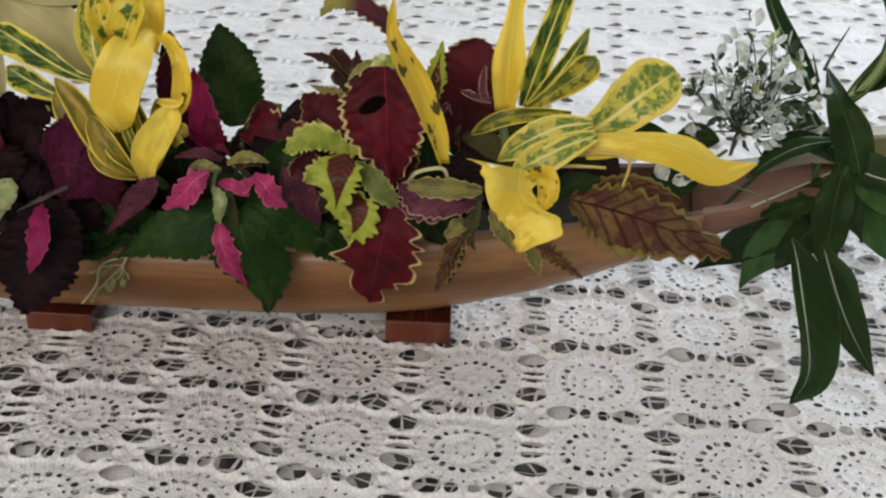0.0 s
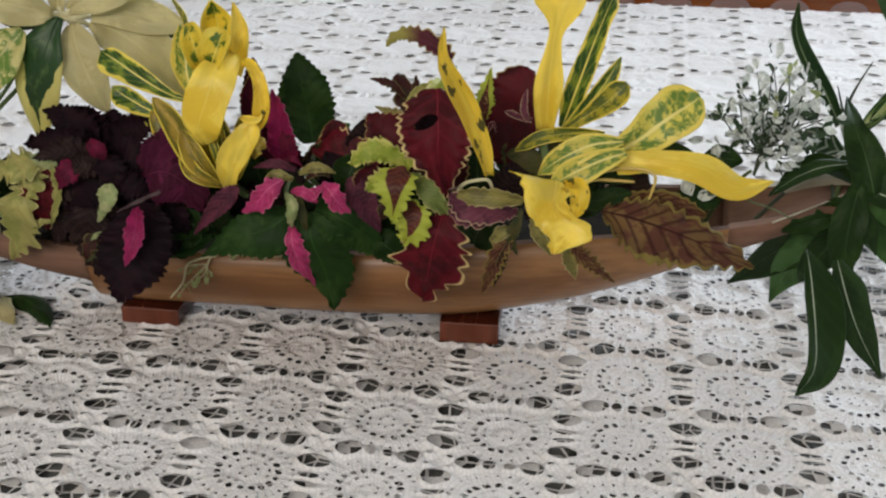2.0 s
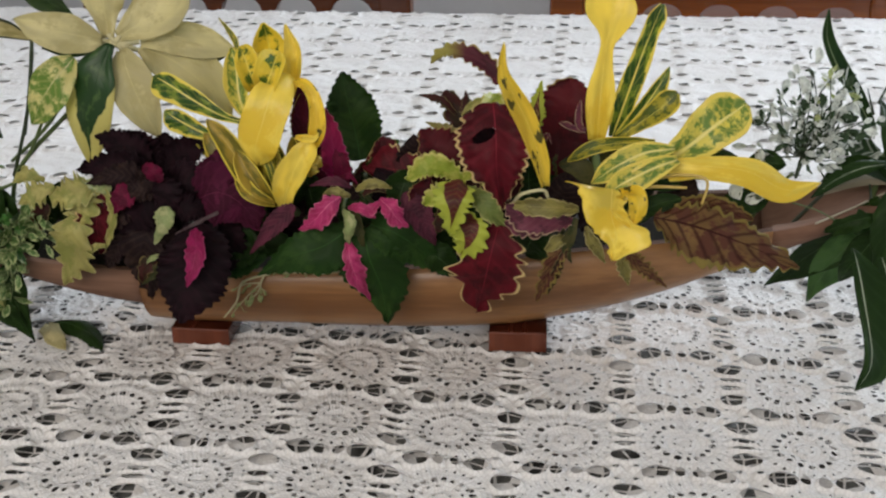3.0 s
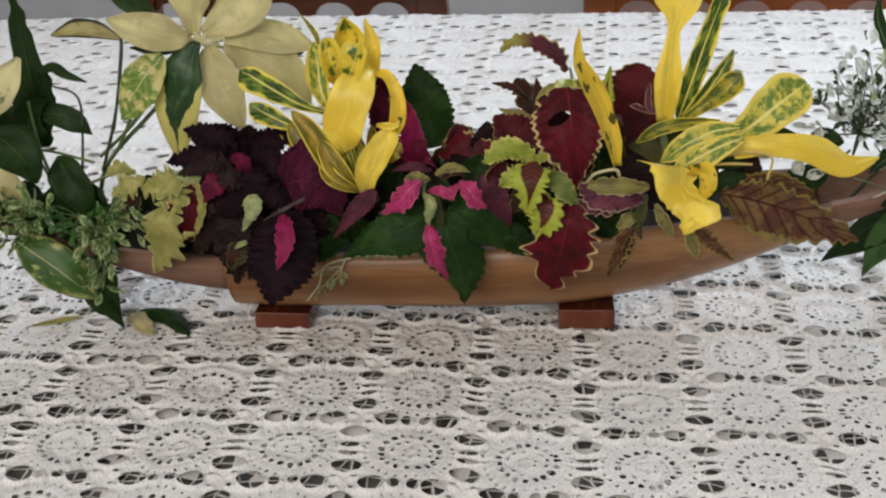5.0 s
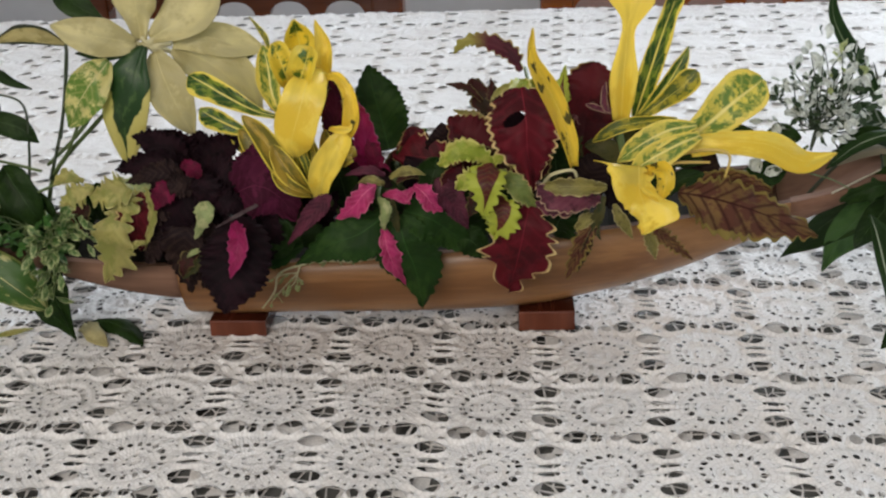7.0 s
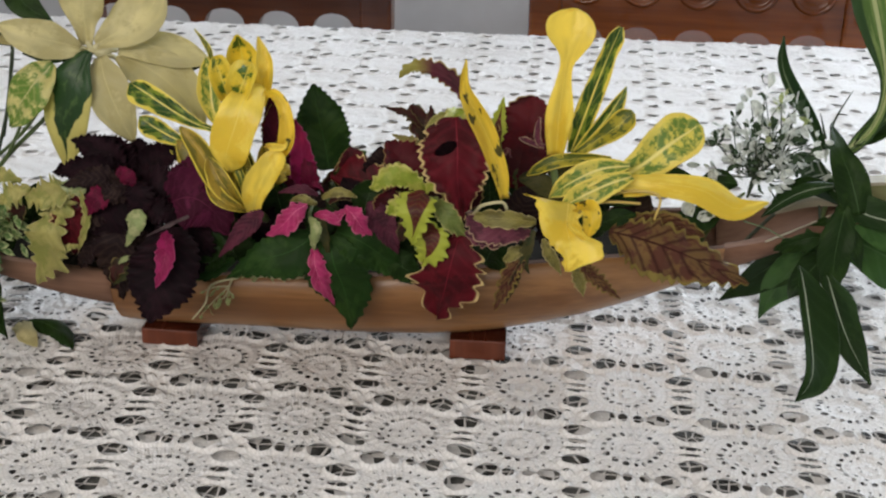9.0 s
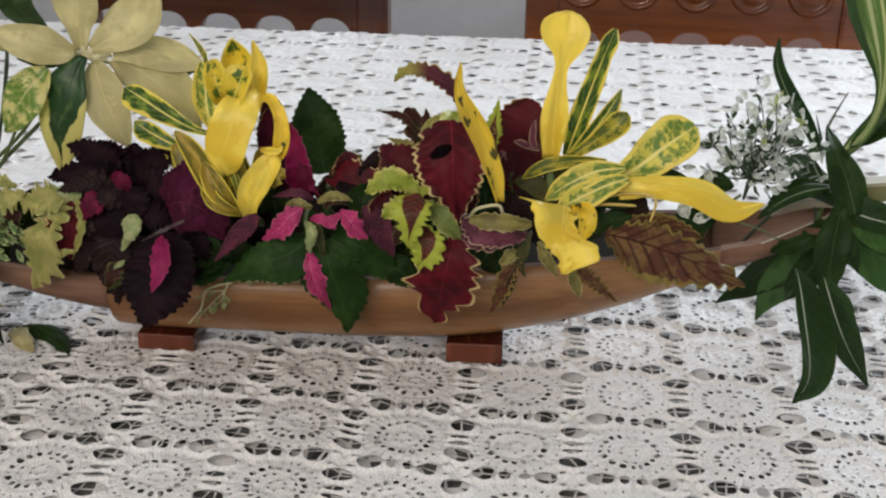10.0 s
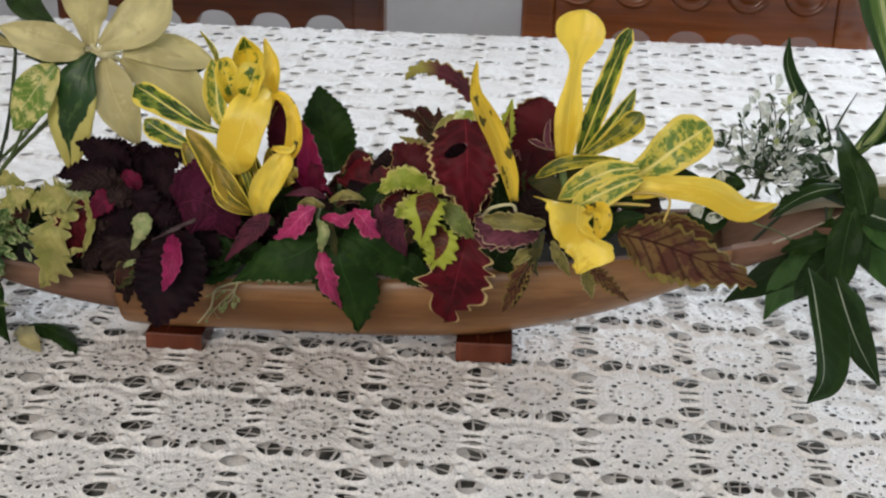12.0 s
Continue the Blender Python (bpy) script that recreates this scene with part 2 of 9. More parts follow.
M = {
    "yellow": leaf_mat("croton_yellow", (0.88, 0.69, 0.10), (0.80, 0.58, 0.05), 0.42, (2, 2), rib=(0.9, 0.74, 0.16), rib_w=0.03, rough=0.34),
    "spotted": leaf_mat("croton_spotted", (0.82, 0.60, 0.05), (0.70, 0.48, 0.035), 0.4, (2, 2), rough=0.34, spots=(0.09, 0.075, 0.012), rib=(0.85, 0.66, 0.12), rib_w=0.03),
    "gold": leaf_mat("croton_gold", (0.36, 0.25, 0.03), (0.17, 0.15, 0.02), 0.45, (3, 4), rib=(0.7, 0.52, 0.1), edge=(0.80, 0.64, 0.08), edge_w=0.12, rough=0.36),
    "croton_green": leaf_mat("croton_green", (0.028, 0.085, 0.010), (0.20, 0.28, 0.03), 0.42, (7, 6), edge=(0.84, 0.70, 0.12), edge_w=0.20, rib=(0.87, 0.76, 0.18), rib_w=0.17, vein=(0.55, 0.50, 0.08), vein_f=0.35, veins=9, rough=0.32, ragged=1.0),
    "croton_mixed": leaf_mat("croton_mixed", (0.66, 0.58, 0.10), (0.15, 0.25, 0.04), 0.58, (8, 6), edge=(0.82, 0.68, 0.13), edge_w=0.26, rib=(0.85, 0.76, 0.26), rib_w=0.18, vein=(0.72, 0.64, 0.14), vein_f=0.55, veins=8, rough=0.34, ragged=1.1),
    "croton_olive": leaf_mat("croton_olive", (0.10, 0.13, 0.02), (0.42, 0.36, 0.03), 0.42, (6, 5), edge=(0.75, 0.6, 0.07), edge_w=0.14, rib=(0.7, 0.6, 0.1), rib_w=0.07, rough=0.36),
    "red": leaf_mat("coleus_red", (0.105, 0.004, 0.010), (0.058, 0.003, 0.006), 0.45, (3, 3), edge=(0.66, 0.50, 0.22), edge_w=0.075, ragged=0.08, vein=(0.22, 0.014, 0.028), vein_f=0.4, veins=6, rough=0.55, gloss=0.2, rib=(0.22, 0.015, 0.028), rib_w=0.03),
    "deep_red": leaf_mat("coleus_deep_red", (0.085, 0.005, 0.010), (0.045, 0.004, 0.007), 0.5, (3, 3), edge=(0.36, 0.25, 0.09), edge_w=0.05, vein=(0.1, 0.008, 0.01), vein_f=0.3, veins=6, rough=0.55, gloss=0.2),
    "lime_red": leaf_mat("coleus_lime_red", (0.11, 0.012, 0.008), (0.07, 0.012, 0.008), 0.4, (4, 4), edge=(0.42, 0.47, 0.05), edge_w=0.62, grow=0.9, vein=(0.3, 0.25, 0.04), vein_f=0.3, rough=0.5),
    "lime": leaf_mat("coleus_lime", (0.29, 0.36, 0.035), (0.42, 0.43, 0.075), 0.45, (4, 4), edge=(0.58, 0.55, 0.15), edge_w=0.16, rough=0.5, vein=(0.25, 0.3, 0.03)),
    "pale": leaf_mat("coleus_pale", (0.40, 0.36, 0.11), (0.27, 0.28, 0.065), 0.45, (4, 4), edge=(0.52, 0.48, 0.18), edge_w=0.06, rough=0.5, vein=(0.22, 0.22, 0.05), vein_f=0.5, veins=5),
    "pale_green": leaf_mat("pale_green", (0.30, 0.36, 0.14), (0.45, 0.46, 0.22), 0.4, (4, 4), rough=0.5),
    "croton_edge": leaf_mat("croton_edge", (0.78, 0.60, 0.05), (0.08, 0.15, 0.015), 0.40, (5, 4), edge=(0.84, 0.66, 0.07), edge_w=0.30, ragged=0.9, rib=(0.84, 0.72, 0.12), rib_w=0.10, rough=0.34),
    "olive_dark": leaf_mat("olive_dark", (0.07, 0.065, 0.02), (0.035, 0.045, 0.015), 0.45, (4, 4), vein=(0.12, 0.10, 0.03), vein_f=0.4, rough=0.5, gloss=0.2),
    "mauve_tip": leaf_mat("mauve_tip", (0.11, 0.022, 0.035), (0.065, 0.014, 0.022), 0.45, (3, 4), edge=(0.40, 0.30, 0.12), edge_w=0.10, tip=(0.36, 0.33, 0.09), rough=0.55, gloss=0.2),
    # greyer mauve that carries light on a leaf's edge in its colour
    "mauve_lit_edge": leaf_mat("mauve_lit_edge", (0.075, 0.045, 0.05), (0.12, 0.09, 0.09), 0.45, (3, 4), rough=0.6, gloss=0.15),
    "brown_red": leaf_mat("brown_red", (0.050, 0.012, 0.010), (0.030, 0.020, 0.010), 0.45, (3, 4), edge=(0.16, 0.12, 0.045), edge_w=0.10, vein=(0.09, 0.03, 0.02), vein_f=0.4, rough=0.55, gloss=0.2),
    "lime_deep": leaf_mat("lime_deep", (0.16, 0.21, 0.045), (0.22, 0.25, 0.06), 0.45, (4, 4), edge=(0.42, 0.42, 0.14), edge_w=0.10, vein=(0.28, 0.30, 0.09), vein_f=0.5, rough=0.5),
    "white_streak": leaf_mat("white_streak", (0.016, 0.040, 0.012), (0.03, 0.06, 0.02), 0.4, (2, 3), vein=(0.40, 0.44, 0.36), vein_f=1.4, veins=5, rough=0.45, gloss=0.15, soft=0.1),
    "lance_edge": leaf_mat("lance_edge", (0.012, 0.036, 0.010), (0.02, 0.05, 0.014), 0.45, (2, 4), rib=(0.22, 0.28, 0.16), rib_w=0.16, edge=(0.06, 0.10, 0.04), edge_w=0.10, rough=0.42, soft=0.1, gloss=0.2),
    "olive": leaf_mat("olive", (0.25, 0.22, 0.055), (0.14, 0.12, 0.03), 0.42, (4, 4), edge=(0.45, 0.38, 0.16), edge_w=0.12, rib=(0.35, 0.3, 0.1), vein=(0.13, 0.1, 0.03), vein_f=0.5, rough=0.5),
    "mauve": leaf_mat("mauve", (0.17, 0.045, 0.07), (0.09, 0.025, 0.04), 0.45, (3, 4), edge=(0.44, 0.30, 0.20), edge_w=0.07, vein=(0.26, 0.1, 0.12), vein_f=0.4, rough=0.55, gloss=0.2),
    "mauve_plain": leaf_mat("mauve_plain", (0.11, 0.022, 0.042), (0.06, 0.013, 0.025), 0.45, (3, 4), vein=(0.22, 0.08, 0.1), vein_f=0.4, rough=0.58, gloss=0.2),
    "pink": leaf_mat("pink", (0.46, 0.028, 0.14), (0.34, 0.016, 0.09), 0.45, (4, 4), edge=(0.62, 0.14, 0.25), edge_w=0.09, rib=(0.70, 0.16, 0.30), rib_w=0.06, vein=(0.66, 0.12, 0.26), vein_f=0.5, veins=7, rough=0.5),
    "magenta": leaf_mat("magenta", (0.135, 0.003, 0.030), (0.075, 0.003, 0.018), 0.45, (3, 3), rib=(0.24, 0.015, 0.065), rib_w=0.03, vein=(0.22, 0.012, 0.06), vein_f=0.35, rough=0.55, gloss=0.2),
    "bright_magenta": leaf_mat("bright_magenta", (0.34, 0.016, 0.105), (0.23, 0.010, 0.065), 0.45, (3, 2), edge=(0.36, 0.05, 0.14), edge_w=0.06, rib=(0.38, 0.05, 0.15), rib_w=0.04, vein=(0.34, 0.04, 0.12), vein_f=0.5, rough=0.52, gloss=0.2),
    "purple": leaf_mat("purple", (0.090, 0.011, 0.036), (0.050, 0.007, 0.020), 0.5, (3, 4), vein=(0.13, 0.022, 0.052), vein_f=0.4, rib=(0.13, 0.02, 0.052), rib_w=0.025, rough=0.65, gloss=0.1),
    "black_purple": leaf_mat("black_purple", (0.0070, 0.0026, 0.0042), (0.014, 0.0042, 0.0070), 0.4, (3, 4), vein=(0.026, 0.008, 0.014), vein_f=0.4, rough=0.65, gloss=0.1, soft=0.08),
    "brown_dark": leaf_mat("brown_dark", (0.013, 0.006, 0.007), (0.026, 0.014, 0.012), 0.4, (3, 4), vein=(0.07, 0.045, 0.03), vein_f=0.5, rough=0.62, gloss=0.12, soft=0.1),
    "green": leaf_mat("green", (0.017, 0.047, 0.008), (0.030, 0.070, 0.013), 0.45, (3, 3), vein=(0.008, 0.034, 0.006), vein_f=0.6, veins=8, rib=(0.035, 0.10, 0.02), rib_w=0.03, rough=0.52, gloss=0.14),
    "green_light": leaf_mat("green_light", (0.055, 0.15, 0.03), (0.08, 0.19, 0.04), 0.45, (4, 4), vein=(0.03, 0.09, 0.015), vein_f=0.5, rough=0.48),
    "green_mid": leaf_mat("green_mid", (0.040, 0.100, 0.022), (0.060, 0.135, 0.032), 0.45, (3, 3), vein=(0.07, 0.14, 0.045), vein_f=0.6, veins=7, rib=(0.09, 0.16, 0.06), rib_w=0.03, rough=0.5, gloss=0.15),
    "green_dark": leaf_mat("green_dark", (0.012, 0.030, 0.005), (0.020, 0.045, 0.008), 0.4, (3, 3), vein=(0.03, 0.06, 0.02), vein_f=0.3, rib=(0.06, 0.11, 0.04), rib_w=0.03, rough=0.45, soft=0.12, gloss=0.13),
    "lance": leaf_mat("lance", (0.012, 0.031, 0.006), (0.019, 0.044, 0.009), 0.45, (2, 4), rib=(0.46, 0.52, 0.38), rib_w=0.06, vein=(0.025, 0.055, 0.018), vein_f=0.4, rough=0.5, soft=0.1, gloss=0.13),
    "cream": leaf_mat("cream", (0.62, 0.56, 0.29), (0.52, 0.46, 0.22), 0.5, (2, 2), rib=(0.7, 0.64, 0.32), rib_w=0.03, rough=0.42, soft=0.3, vein=(0.6, 0.55, 0.25), vein_f=0.25),
    "tan_edge": leaf_mat("tan_edge", (0.42, 0.36, 0.15), (0.30, 0.26, 0.09), 0.45, (3, 3), edge=(0.035, 0.045, 0.022), edge_w=0.24, ragged=0.5, rough=0.5),
    "cream_spot": leaf_mat("cream_spot", (0.64, 0.58, 0.32), (0.05, 0.10, 0.03), 0.24, (2, 3), rib=(0.66, 0.60, 0.34), rib_w=0.03, rough=0.42, soft=0.3),
    "cream_green": leaf_mat("cream_green", (0.020, 0.060, 0.014), (0.07, 0.13, 0.035), 0.3, (3, 4), edge=(0.62, 0.56, 0.18), edge_w=0.33, ragged=1.4, grow=1.5, rough=0.38),
    "cream_patch": leaf_mat("cream_patch", (0.62, 0.57, 0.22), (0.14, 0.25, 0.035), 0.52, (5, 5), rib=(0.6, 0.56, 0.25), rib_w=0.05, vein=(0.55, 0.52, 0.18), vein_f=0.6, rough=0.38),
    "green_patch": leaf_mat("green_patch", (0.05, 0.12, 0.02), (0.45, 0.45, 0.17), 0.32, (3, 8), rib=(0.5, 0.5, 0.2), rib_w=0.05, edge=(0.25, 0.30, 0.08), edge_w=0.06, rough=0.38),
    "striped": leaf_mat("striped", (0.11, 0.20, 0.04), (0.24, 0.33, 0.10), 0.45, (1, 9), stripes=(0.50, 0.54, 0.26), edge=(0.03, 0.075, 0.015), edge_w=0.28, rib=(0.56, 0.57, 0.26), rib_w=0.16, rough=0.38),
    "veined": leaf_mat("veined", (0.20, 0.115, 0.042), (0.12, 0.046, 0.028), 0.5, (6, 6), vein=(0.045, 0.012, 0.010), vein_f=1.5, veins=8, rib=(0.05, 0.012, 0.010), rib_w=0.07, edge=(0.25, 0.19, 0.05), edge_w=0.16, ragged=0.8, rough=0.55, gloss=0.15),
    "white_leaf": leaf_mat("white_leaf", (0.62, 0.65, 0.59), (0.06, 0.09, 0.045), 0.32, (2, 4), edge=(0.70, 0.73, 0.67), edge_w=0.25, rough=0.45),
    "small_variegated": leaf_mat("small_variegated", (0.085, 0.16, 0.04), (0.42, 0.47, 0.22), 0.36, (3, 6), edge=(0.42, 0.47, 0.22), edge_w=0.2, rough=0.45),
    "grey_green": leaf_mat("grey_green", (0.035, 0.06, 0.028), (0.10, 0.14, 0.08), 0.4, (2, 3), rough=0.5, gloss=0.2),
    "stem_green": plain("stem_green", (0.09, 0.13, 0.04), 0.5),
    "stem_dark": plain("stem_dark", (0.03, 0.045, 0.02), 0.5),
    "stem_cream": plain("stem_cream", (0.50, 0.46, 0.26), 0.5),
    "stem_pale": plain("stem_pale", (0.40, 0.36, 0.26), 0.5),
    "stem_gold": plain("stem_gold", (0.48, 0.34, 0.08), 0.45),
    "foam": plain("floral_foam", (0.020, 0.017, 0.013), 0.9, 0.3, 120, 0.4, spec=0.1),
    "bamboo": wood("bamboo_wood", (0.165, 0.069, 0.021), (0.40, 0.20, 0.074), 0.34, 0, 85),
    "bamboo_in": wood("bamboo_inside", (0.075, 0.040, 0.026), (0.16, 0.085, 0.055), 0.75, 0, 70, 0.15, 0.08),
    # the same bamboo with the shade behind the plants put into its colour
    "bamboo_shaded": wood("bamboo_shaded", (0.026, 0.013, 0.008), (0.07, 0.034, 0.02), 0.7, 0, 80, 0.15, 0.1),
    "bamboo_prow": wood("bamboo_prow", (0.13, 0.068, 0.045), (0.27, 0.155, 0.105), 0.75, 0, 80, 0.15, 0.08),
    "bamboo_cut": wood("bamboo_cut", (0.25, 0.22, 0.15), (0.38, 0.34, 0.25), 0.6, 0, 120, 0.15, 0.2),
    "bamboo_green": wood("bamboo_skin", (0.15, 0.15, 0.06), (0.24, 0.23, 0.10), 0.4, 0, 80),
    "block": wood("varnished_block", (0.035, 0.007, 0.004), (0.13, 0.028, 0.012), 0.25, 1, 45),
    "block_end": wood("block_end_grain", (0.065, 0.014, 0.006), (0.20, 0.055, 0.024), 0.4, 2, 45),
    # chair wood made brighter and warmer in colour, as light from the front shows it
    "chair_lit": wood("chair_wood_lit", (0.10, 0.025, 0.004), (0.30, 0.086, 0.015), 0.10, 0, 25, 0.05),
    "chair": wood("chair_wood", (0.042, 0.011, 0.004), (0.14, 0.038, 0.011), 0.12, 0, 25, 0.05),
    "wall": plain("wall_paint", (0.60, 0.60, 0.61), 0.8, 0.04, 6, 0.1),
    "ceil": plain("ceiling_paint", (0.75, 0.75, 0.74), 0.9, 0.03, 6, 0.1),
    "frame": plain("window_paint", (0.55, 0.55, 0.53), 0.5, 0.05, 20, 0.05),
}


def cotton():
    """Crochet cotton: rings of stitches round each motif's middle, by the motif's own coordinates."""
    m = Mat("crochet_cotton", 0.9, spec=0.03)
    tc = m.node("ShaderNodeTexCoord")
    sep = m.node("ShaderNodeSeparateXYZ")
    m.link(tc.outputs["UV"], sep.inputs[0])
    x, y = m.math("SUBTRACT", sep.outputs[0], 0.5), m.math("SUBTRACT", sep.outputs[1], 0.5)
    r = m.math("SQRT", m.math("ADD", m.math("MULTIPLY", x, x), m.math("MULTIPLY", y, y)))
    th = m.math("ARCTAN2", y, x)
    v = m.node("ShaderNodeNewGeometry").outputs["Position"]
    wob = m.math("MULTIPLY", m.math("SUBTRACT", m.noise(v, 260, 2), 0.5), 0.030)
    ring = m.math("MULTIPLY", m.math("ADD", r, wob), 1.0 / 0.047)
    even = m.math("FLOOR", ring)
    count = m.math("ADD", 12.0, m.math("MULTIPLY", even, 7.0))
    stitch = m.math("COSINE", m.math("ADD", m.math("MULTIPLY", th, count), m.math("MULTIPLY", wob, 60.0)))
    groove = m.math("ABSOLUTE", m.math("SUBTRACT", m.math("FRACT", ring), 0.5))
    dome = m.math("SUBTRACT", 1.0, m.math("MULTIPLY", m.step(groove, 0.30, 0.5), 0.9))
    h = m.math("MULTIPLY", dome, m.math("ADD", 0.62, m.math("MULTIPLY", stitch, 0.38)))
    knot = m.noise(v, 700, 2)
    h = m.math("ADD", m.math("MULTIPLY", h, 0.75), m.math("MULTIPLY", knot, 0.4))
    big = m.noise(v, 12, 2)
    c = m.mix(m.step(big, 0.3, 0.7), (0.84, 0.82, 0.80), (0.91, 0.90, 0.89))
    # shade in the stitch grooves is painted: the colour greys where height is low
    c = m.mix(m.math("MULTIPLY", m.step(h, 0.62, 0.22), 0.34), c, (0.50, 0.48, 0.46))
    m.colour(c)
    m.bump(h, 0.45, 0.0009)
    tr = m.node("ShaderNodeBsdfTranslucent")
    m.link(c, tr.inputs[0])
    mx = m.node("ShaderNodeMixShader")
    mx.inputs[0].default_value = 0.14
    m.link(m.bsdf.outputs[0], mx.inputs[1])
    m.link(tr.outputs[0], mx.inputs[2])
    m.link(mx.outputs[0], next(n for n in m.t.nodes if n.bl_idname == "ShaderNodeOutputMaterial").inputs["Surface"])
    return m.mat


M["cotton"] = cotton()


def table_mat():
    """Grey veneered top under a thin clear varnish; dark streaks include painted thread shadow."""
    m = Mat("table_top", 0.45, spec=0.25)
    v = m.coords("Object", (1.0, 0.45, 1.0))
    broad = m.noise(v, 70, 2)
    fine = m.noise(v, 320, 2)
    c = m.mix(m.step(m.math("ADD", m.math("MULTIPLY", broad, 0.75), m.math("MULTIPLY", fine, 0.25)), 0.36, 0.60), (0.030, 0.030, 0.028), (0.115, 0.115, 0.108))
    m.colour(c)
    m.bump(fine, 0.1, 0.0004)
    return m.mat


M["table"] = table_mat()


def floor_mat():
    m = Mat("floor_tile", 0.3)
    v = m.coords("Object")
    n = m.noise(v, 5, 4)
    m.colour(m.mix(m.step(n, 0.3, 0.7), (0.30, 0.28, 0.27), (0.38, 0.36, 0.34)))
    return m.mat


M["floor"] = floor_mat()

# ---- builders ----


def mesh_of(name, bm, *mats, smooth=True):
    me = bpy.data.meshes.new(name)
    bm.to_mesh(me)
    bm.free()
    for m in mats:
        me.materials.append(M[m])
    if smooth:
        me.polygons.foreach_set("use_smooth", [True] * len(me.polygons))
    return me


def part(name, bm, mat, parent, label="", smooth=False):
    ob = new(name, mesh_of(name, bm, *(mat if isinstance(mat, tuple) else (mat,)), smooth=smooth))
    if parent:
        ob.parent = parent
    if label:
        tagged(ob, label)
    return ob


def box(bm, x0, x1, y0, y1, z0, z1, bevel=0.0, mat=0):
    r = bmesh.ops.create_cube(bm, size=1.0)
    for v in r["verts"]:
        v.co = Vector((x0 + (v.co.x + 0.5) * (x1 - x0), y0 + (v.co.y + 0.5) * (y1 - y0), z0 + (v.co.z + 0.5) * (z1 - z0)))
    faces = {f for v in r["verts"] for f in v.link_faces}
    for f in faces:
        f.material_index = mat
    if bevel:
        bmesh.ops.bevel(bm, geom=list({e for v in r["verts"] for e in v.link_edges}), offset=bevel, segments=2, affect="EDGES", profile=0.6)
    return bm


def slab(name, mat, x0, x1, y0, y1, z0, z1, parent=None, label="", bevel=0.0):
    return part(name, box(bmesh.new(), x0, x1, y0, y1, z0, z1, bevel), mat, parent, label)


def thing(name, at, label, category, group=""):
    ob = new(name)
    ob.empty_display_size = 0.02
    ob.matrix_world = at if isinstance(at, Matrix) else pose(*at)
    return tagged(ob, label, category, group)


def smooth_at(table, x):
    """Smooth value between stations of (x, value)."""
    if x <= table[0][0]:
        return table[0][1]
    for (a, p), (b, q) in zip(table, table[1:]):
        if x <= b:
            i = table.index((a, p))
            m0 = (q - table[max(0, i - 1)][1]) / (b - table[max(0, i - 1)][0])
            nx = table[min(len(table) - 1, i + 2)]
            m1 = (nx[1] - p) / (nx[0] - a)
            h = b - a
            t = (x - a) / h
            return (2 * t**3 - 3 * t**2 + 1) * p + (t**3 - 2 * t**2 + t) * h * m0 + (3 * t**2 - 2 * t**3) * q + (t**3 - t**2) * h * m1
    return table[-1][1]


def adopt(ob, parent):
    """Make ob, built in the world, a part of parent, without moving it."""
    ob.parent = parent
    ob.matrix_parent_inverse = parent.matrix_world.inverted()
    return ob


# ---- room ----
RX0, RX1, RY0, RY1, RZ = -3.0, 2.7, -2.2, 2.55, 2.8
tagged(slab("floor", "floor", RX0 - 0.2, RX1 + 0.2, RY0 - 0.2, RY1 + 0.2, -0.12, 0.0), "grey stone tiled floor of a room", "floor", kind="structure")
tagged(slab("ceiling", "ceil", RX0 - 0.2, RX1 + 0.2, RY0 - 0.2, RY1 + 0.2, RZ, RZ + 0.12), "plain white painted ceiling", "ceiling", kind="structure")
tagged(slab("wall_west", "wall", RX0 - 0.18, RX0, RY0, RY1, 0, RZ), "pale grey painted side wall", "wall", kind="structure")


def wall_with_hole(name, along_x, c, thick, a0, a1, h0, h1, z0, z1, label):
    """A wall across the room with one window opening through it."""
    bm = bmesh.new()
    lo, hi = (RX0, RX1) if along_x else (RY0, RY1)
    for p, q, s, t in ((lo, a0, 0, RZ), (a1, hi, 0, RZ), (a0, a1, 0, z0), (a0, a1, z1, RZ)):
        if along_x:
            box(bm, p, q, c, c + thick, s, t)
        else:
            box(bm, c, c + thick, p, q, s, t)
    return tagged(part(name, bm, "wall", None), label, "wall", kind="structure")


